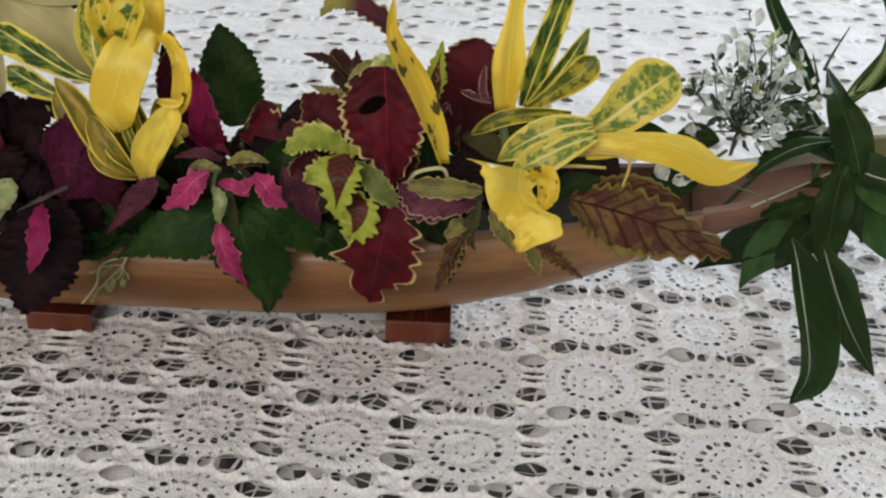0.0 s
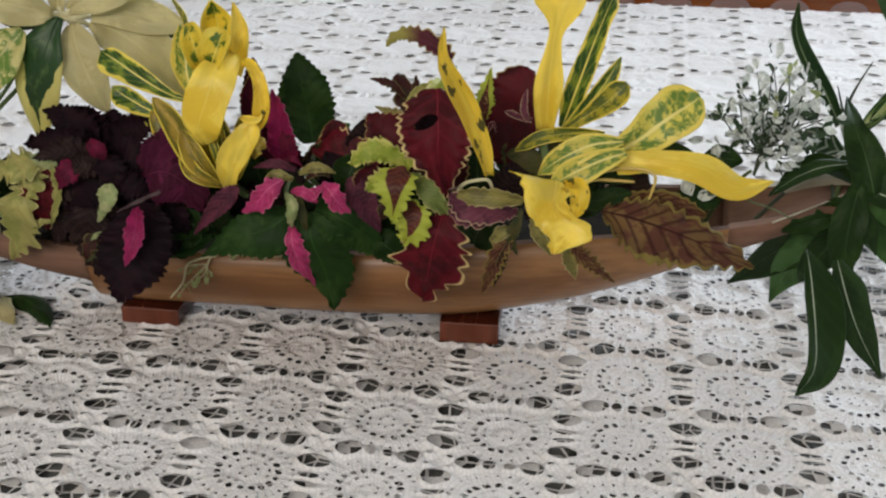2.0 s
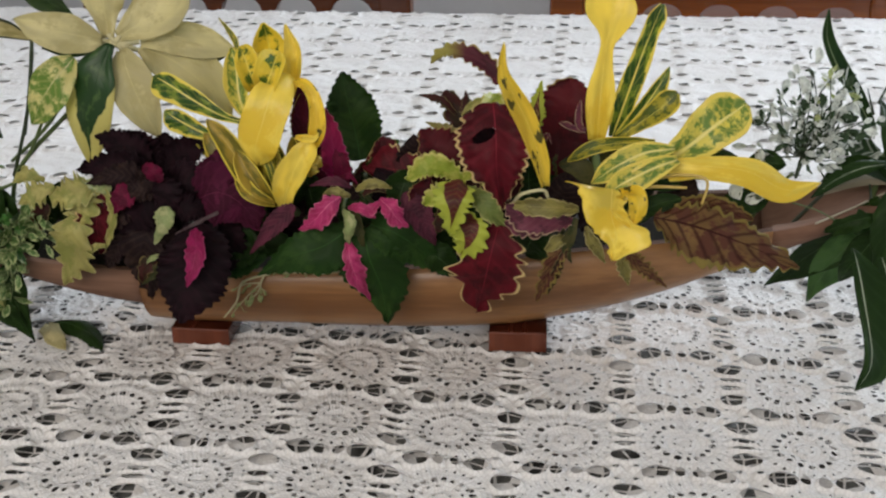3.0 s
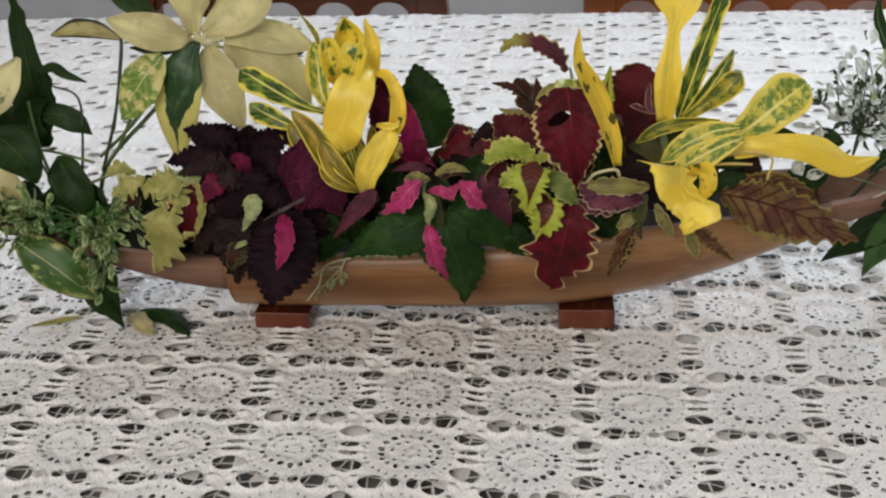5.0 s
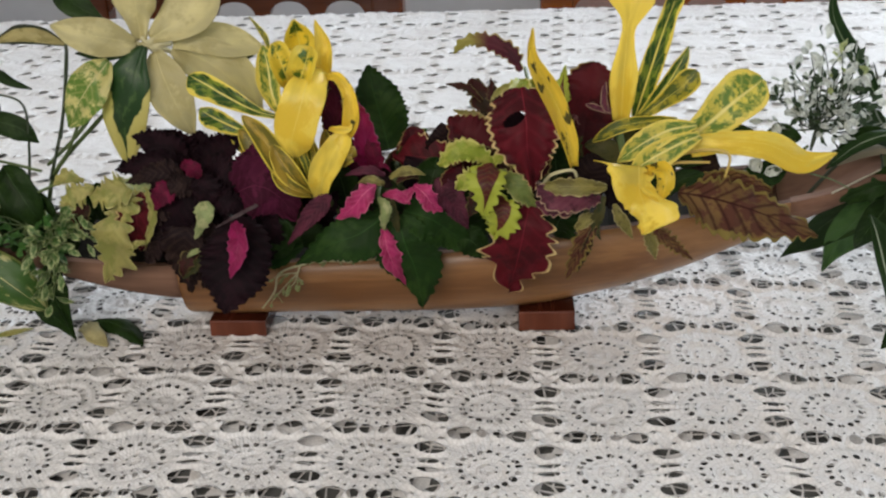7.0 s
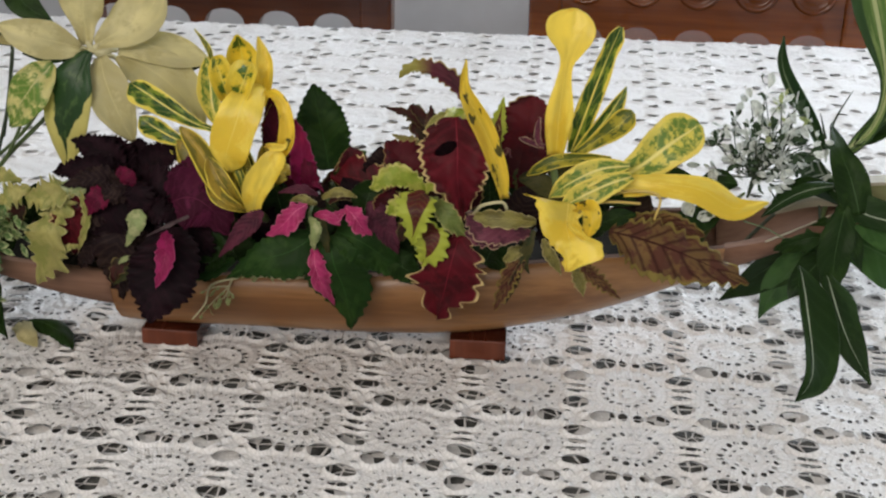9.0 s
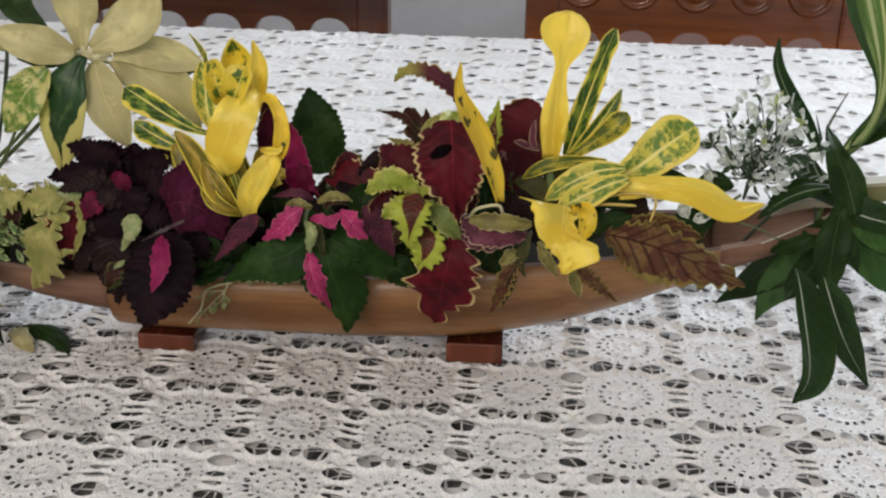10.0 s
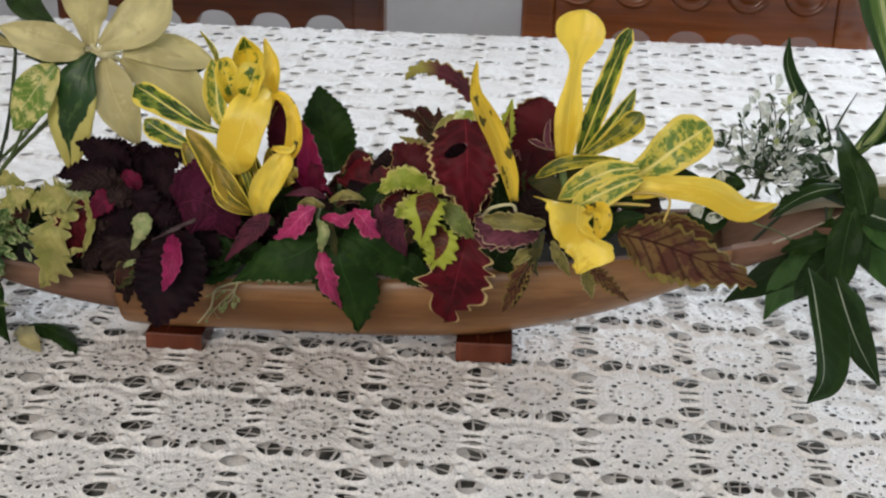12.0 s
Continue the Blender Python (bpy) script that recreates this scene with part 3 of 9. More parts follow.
wall_with_hole("wall_north", True, RY1, 0.18, 0.3, 2.2, 0, 0, 1.25, 2.45, "pale grey painted wall with a window behind the chairs")
wall_with_hole("wall_east", False, RX1, 0.18, 0.35, 1.95, 0, 0, 0.85, 2.45, "pale grey wall with a window opening")
wall_with_hole("wall_south", True, RY0 - 0.18, 0.18, -1.3, 0.7, 0, 0, 1.0, 2.45, "pale grey wall with a window opening")
for nm, bars in (("window_1", ((RX1 + 0.06, RX1 + 0.11, 0.35, 0.41, 0.85, 2.45), (RX1 + 0.06, RX1 + 0.11, 1.89, 1.95, 0.85, 2.45), (RX1 + 0.06, RX1 + 0.11, 0.41, 1.89, 0.85, 0.91), (RX1 + 0.06, RX1 + 0.11, 0.41, 1.89, 2.39, 2.45))),
                 ("window_3", ((0.3, 0.36, RY1 + 0.06, RY1 + 0.11, 1.25, 2.45), (2.14, 2.2, RY1 + 0.06, RY1 + 0.11, 1.25, 2.45), (0.36, 2.14, RY1 + 0.06, RY1 + 0.11, 1.25, 1.31), (0.36, 2.14, RY1 + 0.06, RY1 + 0.11, 2.39, 2.45))),
                 ("window_2", ((-1.3, -1.24, RY0 - 0.12, RY0 - 0.07, 1.0, 2.45), (0.64, 0.7, RY0 - 0.12, RY0 - 0.07, 1.0, 2.45), (-1.24, 0.64, RY0 - 0.12, RY0 - 0.07, 1.0, 1.06), (-1.24, 0.64, RY0 - 0.12, RY0 - 0.07, 2.39, 2.45)))):
    w = tagged(new(nm), "painted window frame set in the wall opening", "window", kind="structure")
    for bar in bars:
        slab("window_frame", "frame", *bar, parent=w)

# ---- table ----
TZ, EDGE, SLOPE = 0.75, 1.05, 0.045     # cloth height, far edge of the top, its slant against the crochet rows
table = thing("dining_table", (0.1, 0.3, 0), "dark polished dining table under a white crochet cloth", "table")
turn = math.degrees(math.atan(SLOPE))
for nm, b in (("tabletop", (-1.10, 1.15, -0.97, EDGE - 0.004 - 0.3, 0.712, TZ - 0.0050)), ("apron", (-1.0, 1.05, -0.86, EDGE - 0.15 - 0.3, 0.62, 0.712))):
    slab(nm, "table", *b, parent=table, bevel=0.004 if nm == "tabletop" else 0.0).location = (0, 0, 0)
for lx in (-0.98, 0.96):
    for ly in (-0.84, 0.50):
        slab("leg", "table", lx, lx + 0.07, ly, ly + 0.07, 0, 0.62, parent=table, bevel=0.006)
table.matrix_world = pose(0.1, 0.3 + 0.0045, 0, 0, 0, turn)

# ---- crochet tablecloth ----
P = 0.070                                # spacing of the round motifs
OX, OY = 0.74 * P, 0.5 * P               # centre of one motif


def ell(x, y, cx, cy, a, b, k=2.1):
    return ((abs((x - cx) / a) ** k + abs((y - cy) / b) ** k) ** (1 / k) - 1) * min(a, b)


def hole(x, y, fine, rs, small=True):
    """How far a place of a motif (side 1, round middle) lies outside the nearest hole."""
    ax, ay, r = abs(x), abs(y), math.hypot(x, y)
    d = min(ell(ax, ay, 0.5, 0.255, 0.130, 0.098, 1.7), ell(ax, ay, 0.255, 0.5, 0.116, 0.108, 1.8),
            ell(ax, ay, 0.5, 0.060, 0.092, 0.034), ell(ax, ay, 0.074, 0.5, 0.046, 0.062),
            ell(ax, ay, 0.415, 0.415, 0.026, 0.020)) + (0.0 if fine else 0.010)
    if not small:
        return d
    th = math.atan2(y, x)
    k = 18
    step = math.tau / k
    i = math.floor(th / step)
    a = th - (i + 0.5) * step
    s = rs[i % k]
    d = min(d, ell((r - 0.248), a * r, 0.0, 0.0, 0.029 * s, 0.026 * s))
    k = 12
    i = math.floor(th / (math.tau / k))
    a = th - (i + 0.5) * math.tau / k
    if rs[(i + 5) % 18] > 1.02:
        d = min(d, ell(r - 0.165, a * r, 0, 0, 0.0125, 0.022 * rs[(i + 5) % 18]))
    k = 6
    a = (th % (math.tau / k)) - math.pi / k
    d = min(d, ell(r - 0.070, a * r, 0, 0, 0.0115, 0.016))
    if fine:
        k = 30
        a = (th % (math.tau / k)) - math.pi / k
        s = rs[int(th / math.tau * 9) % 18]
        d = min(d, ell(r - 0.378, a * r, 0, 0, 0.019 * s, 0.0105 * s))
    return d


def motif(n, fine, seed, puff=1.0, tight=0.0):
    """One crochet motif as vertices (in metres, round middle at 0) and faces, its holes cut out."""
    rg = random.Random(seed)
    rs = [0.82 + 0.36 * rg.random() for _ in range(18)]
    wx, wy = [(rg.random() - 0.5) * 0.03 for _ in range(2)]
    fx = {}
    for i in range(n + 1):
        for j in range(n + 1):
            x, y = i / n - 0.5, j / n - 0.5
            fade = max(0.0, 1 - 4 * max(x * x, y * y))
            fx[i, j] = hole(x + wx * fade, y + wy * fade, fine, rs) + tight
    verts, faces, seen = [], [], {}

    def vert(x, y, f):
        key = (round(x * 4096), round(y * 4096))
        if key not in seen:
            seen[key] = len(verts)
            r = math.hypot(x, y)
            lip = math.exp(-(max(0.0, f) / 0.026) ** 2) * 0.0010 * puff + math.exp(-(max(0.0, hole(x, y, fine, rs, False)) / 0.019) ** 2) * 0.0017 * puff
            ridge = 0.0004 * math.exp(-((r - 0.30) / 0.025) ** 2) + 0.0003 * math.exp(-((r - 0.21) / 0.03) ** 2) + 0.0007 * math.exp(-((r - 0.325) / 0.022) ** 2)
            sag = -0.0005 * math.exp(-((r - 0.1) / 0.1) ** 2)
            verts.append((x * P, y * P, lip + ridge + sag))
        return seen[key]

    for i in range(n):
        for j in range(n):
            c = [(i, j), (i + 1, j), (i + 1, j + 1), (i, j + 1)]
            poly = []
            for k in range(4):
                a, b = c[k], c[(k + 1) % 4]
                fa, fb = fx[a], fx[b]
                if fa > 0:
                    poly.append(vert(a[0] / n - 0.5, a[1] / n - 0.5, fa))
                if (fa > 0) != (fb > 0):
                    t = fa / (fa - fb)
                    t = min(0.97, max(0.03, t))
                    poly.append(vert((a[0] + t * (b[0] - a[0])) / n - 0.5, (a[1] + t * (b[1] - a[1])) / n - 0.5, 0.0))
            if len(poly) >= 3:
                faces.append(poly)
    return verts, faces


# how far the strips of motifs lie out of line, along x (m)
DRIFT = [(-0.20, -0.004), (-0.09, -0.0035), (-0.02, -0.001), (0.05, 0.0025), (0.12, 0.0035), (0.16, -0.0015), (0.19, -0.0028), (0.26, -0.0035), (0.33, -0.001), (0.45, 0.0)]


def uneven(x, y, z):
    """Hand-made cloth: motifs a little off their places, threads that wander, soft bumps."""
    near = min(1.0, max(0.0, (0.35 - y) / 0.2))
    x, y = x - 0.033 * (min(0.10, max(-0.18, y)) - 0.035) + 0.0005, y + smooth_at(DRIFT, x) * near
    a = noise.noise_vector((x * 11, y * 11, 3.0)) * 0.0018
    c = noise.noise_vector((x * 52, y * 52, 9.0)) * 0.0024
    return x + a.x + c.x, y + a.y + c.y, z - 0.0006 + a.z * 0.7 + c.z * 0.65 + 0.0006 * noise.noise((x * 150, y * 150, 0.5))


cloth = thing("tablecloth", (0.1, 0.3, TZ), "white cotton crochet tablecloth of round lace motifs over a table", "tablecloth")


def lace_mesh(name, vs, fs, flat):
    """A mesh of lace; flat: each vertex's place within its motif, from 0 to 1."""
    me = bpy.data.meshes.new(name)
    me.from_pydata(vs, [], fs)
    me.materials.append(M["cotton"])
    me.polygons.foreach_set("use_smooth", [True] * len(me.polygons))
    idx = np.empty(len(me.loops), dtype=np.int32)
    me.loops.foreach_get("vertex_index", idx)
    uv = np.array(flat, dtype=np.float32)[idx]
    me.uv_layers.new(name="UVMap").data.foreach_set("uv", uv.ravel())
    return me


NEAR = [motif(60, True, s) for s in range(4)]
I0, I1, J0, JN, J1 = -9, 12, -3, 6, 18
pick = random.Random(5)
for i in range(I0, I1):
    for j in range(J0, JN):
        mv, mf = NEAR[pick.randrange(4)]
        cx, cy = i * P + OX, j * P + OY
        vs = []
        for x, y, z in mv:
            px, py, pz = uneven(x + cx, y + cy, z)
            vs.append((px - cx, py - cy, pz))
        ob = new("lace_motif", lace_mesh("lace_motif", vs, mf, [(x / P + 0.5, y / P + 0.5) for x, y, z in mv]))
        ob.parent = cloth
        ob.matrix_parent_inverse = cloth.matrix_world.inverted()
        ob.location = (cx, cy, TZ)


def lay(x, y, z):
    """Where a place of the flat cloth comes to lie: it follows the table's edge and hangs over it."""
    s = min(1.0, max(0.0, (y - 0.42) / (EDGE - 0.42)))
    yy = y + SLOPE * x * s * s * (3 - 2 * s)
    edge = EDGE + SLOPE * x
    if yy <= edge:
        return x, yy, TZ + z
    over = yy - edge
    return x, edge + 0.012 * min(1, over / 0.012) ** 0.5 + z + 0.006 * math.sin(x * 38) * min(1, over / 0.1), TZ - over


FARM, REST = [motif(42, True, 20 + s, 0.7, 0.024) for s in range(3)], [motif(16, False, 30)]
vs, fs, flat = [], [], []
for i in range(-15, 18):
    for j in range(-10, J1):
        if I0 <= i < I1 and J0 <= j < JN:
            continue
        mv, mf = pick.choice(FARM if -11 <= i < 13 and 6 <= j < 16 else REST)
        k = len(vs)
        vs += [lay(*uneven(x + i * P + OX, y + j * P + OY, z)) for x, y, z in mv]
        flat += [(x / P + 0.5, y / P + 0.5) for x, y, z in mv]
        fs += [[k + a for a in f] for f in mf]
tagged(adopt(new("lace_field", lace_mesh("lace_field", vs, fs, flat)), cloth), "the many outer lace motifs of the cloth", kind="stuff")

# a coarse net lies under the cloth and shows through its holes
net = random.Random(8)
NX, NY, NP = 232, 152, 0.0082
corner = {(i, j): (-0.85 + (i + 0.7 * (net.random() - 0.5)) * NP, -0.25 + (j + 0.7 * (net.random() - 0.5)) * NP, -0.0036 + 0.0012 * (net.random() - 0.5)) for i in range(NX + 1) for j in range(NY + 1)}
vs, fs = [], []
ids = {}
for key, (x, y, z) in corner.items():
    ids[key] = len(vs)
    vs.append(lay(x, y, z))
for i in range(NX):
    for j in range(NY):
        ring = [(i, j), (i + 1, j), (i + 1, j + 1), (i, j + 1)]
        q = net.random()
        if q > (0.78 if j < 80 else 0.13):
            fs.append([ids[k] for k in ring])
            continue
        mx, my = sum(corner[k][0] for k in ring) / 4, sum(corner[k][1] for k in ring) / 4
        inner = []
        for k in ring:
            x, y, z = corner[k]
            inner.append(len(vs))
            s = 0.72 + 0.20 * net.random()
            vs.append(lay(mx + (x - mx) * s, my + (y - my) * s, z - 0.0003))
        for k in range(4):
            fs.append([ids[ring[k]], ids[ring[(k + 1) % 4]], inner[(k + 1) % 4], inner[k]])
tagged(adopt(new("lower_net", lace_mesh("lower_net", vs, fs, [(0.5, 0.5)] * len(vs))), cloth), "coarse white net lying under the lace", kind="stuff")

# ---- chairs ----


def chair(x, y, wood_mat, tone, pitch=0.0755, last=0.0566):
    ob = thing("dining_chair", (x, y, 0), tone + " varnished wooden dining chair with a scalloped carved back", "chair", "chairs along the table")
    w = 0.2575
    for s in (-1, 1):
        bm = box(bmesh.new(), s * w - (0.05 if s > 0 else 0), s * w + (0.05 if s < 0 else 0), -0.022, 0.022, 0, 1.08, 0.006)
        part("back_post", bm, wood_mat, ob)
        bm = box(bmesh.new(), s * w - (0.045 if s > 0 else 0), s * w + (0.045 if s < 0 else 0), -0.46, -0.415, 0, 0.43, 0.005)
        part("leg", bm, wood_mat, ob)
    part("seat", box(bmesh.new(), -w, w, -0.47, 0.0 - 0.024, 0.43, 0.465, 0.010), wood_mat, ob)
    part("top_rail", box(bmesh.new(), -w + 0.05, w - 0.05, -0.018, 0.018, 0.98, 1.07, 0.008), wood_mat, ob)
    part("low_rail", box(bmesh.new(), -w + 0.05, w - 0.05, -0.015, 0.015, 0.53, 0.60, 0.006), wood_mat, ob)
    # carved splat: its lower edge is cut in round arches
    bm = bmesh.new()
    x0, x1, n = -w + 0.05, w - 0.05, 72
    low, top = [], []
    for k in range(n + 1):
        xx = x0 + (x1 - x0) * k / n
        q = ((x1 - last - xx) / pitch + 0.5) % 1.0 - 0.5
        z = 0.681 + (0.033 * max(0, 1 - (abs(q) / 0.40) ** 2.4) ** 0.5 if abs(q) < 0.40 else 0)
        low.append((xx, z))
        top.append((xx, 0.86))
    for yy, flip in ((-0.013, 1), (0.013, -1)):
        for k in range(n):
            loop = [(*low[k], yy), (*low[k + 1], yy), (*top[k + 1], yy), (*top[k], yy)]
            f = [bm.verts.new((a, c, b)) for a, b, c in loop]
            bm.faces.new(f if flip > 0 else f[::-1])
    for k in range(n):
        f = [bm.verts.new(p) for p in ((low[k][0], -0.013, low[k][1]), (low[k][0], 0.013, low[k][1]), (low[k + 1][0], 0.013, low[k + 1][1]), (low[k + 1][0], -0.013, low[k + 1][1]))]
        bm.faces.new(f)
    bmesh.ops.remove_doubles(bm, verts=bm.verts, dist=1e-5)
    splat = part("splat", bm, wood_mat, ob, "carved splat with arched lower edge")
    # raised round bosses in a row over the arches
    for k in range(int((x1 - x0 - last) / pitch) + 1):
        bm = bmesh.new()
        rings = []
        for r, out in ((0.034, 0.0), (0.0335, 0.006), (0.031, 0.0085), (0.028, 0.0085), (0.0255, 0.006), (0.024, 0.003), (0.018, 0.006), (0.010, 0.0085), (0.004, 0.0095)):
            rings.append([bm.verts.new((x1 - last - k * pitch + r * math.cos(a * math.tau / 28), -0.0125 - out, 0.779 + r * math.sin(a * math.tau / 28))) for a in range(28)])
        for a, b in zip(rings, rings[1:]):
            for q in range(28):
                bm.faces.new((a[q], a[(q + 1) % 28], b[(q + 1) % 28], b[q]))
        bm.faces.new(rings[-1])
        bmesh.ops.recalc_face_normals(bm, faces=bm.faces)
        part("boss", bm, wood_mat, splat, smooth=True)
    return ob


# this chair's stronger light is painted through its brighter wood
chair(0.452, 1.30, "chair_lit", "orange-lit brown", 0.084, 0.0457)
for x in (-0.272, -1.03):
    chair(x, 1.29 + 0.02 * (x + 0.27), "chair", "dark brown", 0.0862, 0.0416)

# a low chest by the wall shows through the arches of one chair
chest = thing("wooden_chest", (0.95, 2.27, 0), "brown varnished wooden chest standing low against the wall", "chest")
part("body", box(bmesh.new(), -0.70, 0.70, -0.20, 0.24, 0.0, 0.44, 0.006), "chair", chest)
part("lid", box(bmesh.new(), -0.72, 0.72, -0.22, 0.25, 0.442, 0.475, 0.010), "chair", chest)

# ---- boat planter ----
BOAT_Y = 0.160


def axis_y(x):
    return BOAT_Y + 0.05 * (x - 0.11)


RIM = [(-0.32, 0.872), (-0.21, 0.836), (-0.10, 0.819), (-0.03, 0.8155), (0.07, 0.8165), (0.165, 0.822), (0.225, 0.830), (0.28, 0.836), (0.36, 0.843), (0.40, 0.848), (0.45, 0.860), (0.535, 0.876)]
KEEL = [(-0.32, 0.868), (-0.21, 0.818), (-0.10, 0.779), (-0.03, 0.763), (0.07, 0.7615), (0.165, 0.7615), (0.225, 0.7655), (0.28, 0.778), (0.318, 0.790), (0.36, 0.808), (0.40, 0.825), (0.45, 0.845), (0.535, 0.860)]
HALF = [(-0.32, 0.018), (-0.21, 0.032), (-0.10, 0.046), (-0.03, 0.051), (0.07, 0.054), (0.165, 0.055), (0.225, 0.053), (0.28, 0.049), (0.36, 0.040), (0.45, 0.029), (0.535, 0.024)]


def hull(x0, x1, n, grow=0.0, lift=0.0, wall=0.006):
    """A trough between two stations, with an outer and an inner skin and a flat cut rim."""
    bm = bmesh.new()
    k = 14
    rings = []
    for i in range(n + 1):
        x = x0 + (x1 - x0) * i / n
        yc, zr, zb, w = axis_y(x), smooth_at(RIM, x) + grow, smooth_at(KEEL, x) + lift, smooth_at(HALF, x) + grow
        ring = []
        for s, off in ((1, 0.0), (-1, wall)):
            ww, bb = w - off, zb + off
            for j in range(k + 1):
                a = math.pi * (j if s > 0 else k - j) / k
                c, sn = math.cos(a), math.sin(a)
                ring.append(bm.verts.new((x, yc - ww * math.copysign(abs(c) ** 0.8, c), zr - (zr - bb) * sn ** 0.85)))
        rings.append(ring)
    m = len(rings[0])
    for a, b in zip(rings, rings[1:]):
        for j in range(m):
            f = bm.faces.new((a[j], b[j], b[(j + 1) % m], a[(j + 1) % m]))
            f.material_index = 2 if j == k else 3 if j == m - 1 else (1 if j > k else 0)
    for ring, flip in ((rings[0], False), (rings[-1], True)):
        for j in range(k):
            q = (ring[j], ring[j + 1], ring[m - 2 - j], ring[m - 1 - j])
            f = bm.faces.new(q[::-1] if flip else q)
            f.material_index = 3
    bmesh.ops.recalc_face_normals(bm, faces=bm.faces)
    return bm


boat = thing("boat_planter", (0.11, BOAT_Y, 0.762), "boat-shaped split bamboo planter trough resting on two wooden blocks", "planter")
for nm, args, lab in (("trough", (-0.022, 0.385, 60), "warm brown polished bamboo trough"),
                      ("tail", (-0.125, -0.022, 14, -0.004, 0.0105), "thinner bamboo tail behind a stepped edge"),
                      ("tail_end", (-0.32, -0.125, 24, -0.005, 0.0105), "end of the tail, coloured dark for the plants' shade"),
                      ("prow", (0.385, 0.49, 16, 0.0, 0.0, 0.009), "narrow prow with pale cut rim")):
    # tail end and inside of the tail take the darker, painted-shade wood
    mats = {"trough": ("bamboo", "bamboo_in", "bamboo_in", "bamboo_in"), "tail": ("bamboo_prow", "bamboo_shaded", "bamboo_prow", "bamboo_prow"), "tail_end": ("bamboo_shaded",) * 4, "prow": ("bamboo_prow", "bamboo_prow", "bamboo_cut", "bamboo_prow")}[nm]
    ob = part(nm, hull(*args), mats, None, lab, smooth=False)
    for f in ob.data.polygons:
        f.use_smooth = f.material_index < 2
    adopt(ob, boat)
# pale solid tongue at the end of the prow
bm = bmesh.new()
for k in range(12):
    xs = [0.445 + 0.080 * (k + q) / 12 for q in (0, 1)]
    ring = []
    for x in xs:
        y, z, w = axis_y(x) + 0.014, 0.864 + 0.09 * (x - 0.445), 0.009
        ring.append([bm.verts.new((x, y + a * w, z + h)) for a, h in ((-1, 0.0), (-1, 0.011), (-0.8, 0.0125), (0.8, 0.0125), (1, 0.011), (1, 0.0))])
    for q in range(6):
        f = bm.faces.new((ring[0][q], ring[1][q], ring[1][(q + 1) % 6], ring[0][(q + 1) % 6]))
        f.material_index = 0 if q in (1, 2, 3) else 1
    if k == 11:
        bm.faces.new(ring[1]).material_index = 1
    if k == 0:
        bm.faces.new(ring[0][::-1]).material_index = 1
bmesh.ops.remove_doubles(bm, verts=bm.verts, dist=1e-6)
bmesh.ops.recalc_face_normals(bm, faces=bm.faces)
adopt(part("tongue", bm, ("bamboo_cut", "bamboo_green"), None, "pale cut bamboo tongue with olive skin"), boat)

# pale crescent where the inner wall of the prow is cut
bm = bmesh.new()
rings = []
for k in range(15):
    q = k / 14
    x, h = 0.419 + 0.043 * q, 0.0026 * math.sin(math.pi * q) ** 0.8 + 0.0003
    y, z = axis_y(x) - 0.004, 0.8595 + 0.006 * math.sin(math.pi * q * 0.9) + 0.006 * q
    rings.append([bm.verts.new((x, y + a, z + b * h)) for a, b in ((-0.003, -1), (-0.003, 0.6), (-0.001, 1), (0.003, 1), (0.003, -1))])
for a, b in zip(rings, rings[1:]):
    for j in range(5):
        bm.faces.new((a[j], b[j], b[(j + 1) % 5], a[(j + 1) % 5]))
bm.faces.new(rings[0][::-1])
bm.faces.new(rings[-1])
bmesh.ops.recalc_face_normals(bm, faces=bm.faces)
adopt(part("cut_edge", bm, "bamboo_cut", None, "pale cut edge inside the prow"), boat)

# dark foam that holds the stems
bm = bmesh.new()
rows = []
for i in range(31):
    x = -0.10 + 0.44 * i / 30
    yc, zr, w = axis_y(x), smooth_at(RIM, x), smooth_at(HALF, x) - 0.009
    zb = smooth_at(KEEL, x) + 0.014
    rows.append([bm.verts.new((x, yc + s * w * q, z)) for s, q, z in ((-1, 0.55, zb + 0.004), (-1, 1, zr - 0.006), (0, 0, zr + 0.004 + 0.004 * math.sin(i * 1.7)), (1, 1, zr - 0.006), (1, 0.55, zb + 0.004))])
for a, b in zip(rows, rows[1:]):
    for j in range(5):
        bm.faces.new((a[j], b[j], b[(j + 1) % 5], a[(j + 1) % 5]))
bm.faces.new(rows[0])
bm.faces.new(rows[-1][::-1])
bmesh.ops.recalc_face_normals(bm, faces=bm.faces)
tagged(part("floral_foam", bm, "foam", None), "dark foam block filling the trough", "foam")

# supporting blocks
for nm, x, y, w, d, h, rz in (("a", 0.0105, 0.1205, 0.040, 0.085, 0.0125, 1.0), ("b", 0.2255, 0.134, 0.039, 0.080, 0.0150, 3.0)):
    bl = thing("wooden_block", (x, y, TZ + 0.0006, 0, 0, rz), "reddish varnished wooden block supporting the planter on the cloth", "block", "blocks under the planter")
    bm = box(bmesh.new(), -w / 2, w / 2, 0, d, 0, h, 0.0012)
    for f in bm.faces:
        if abs(f.normal.y) > 0.9:
            f.material_index = 1
    part("body", bm, ("block", "block_end"), bl)

# ---- plants: builders ----
VIEW = Vector((0.05, -0.88, 0.46))


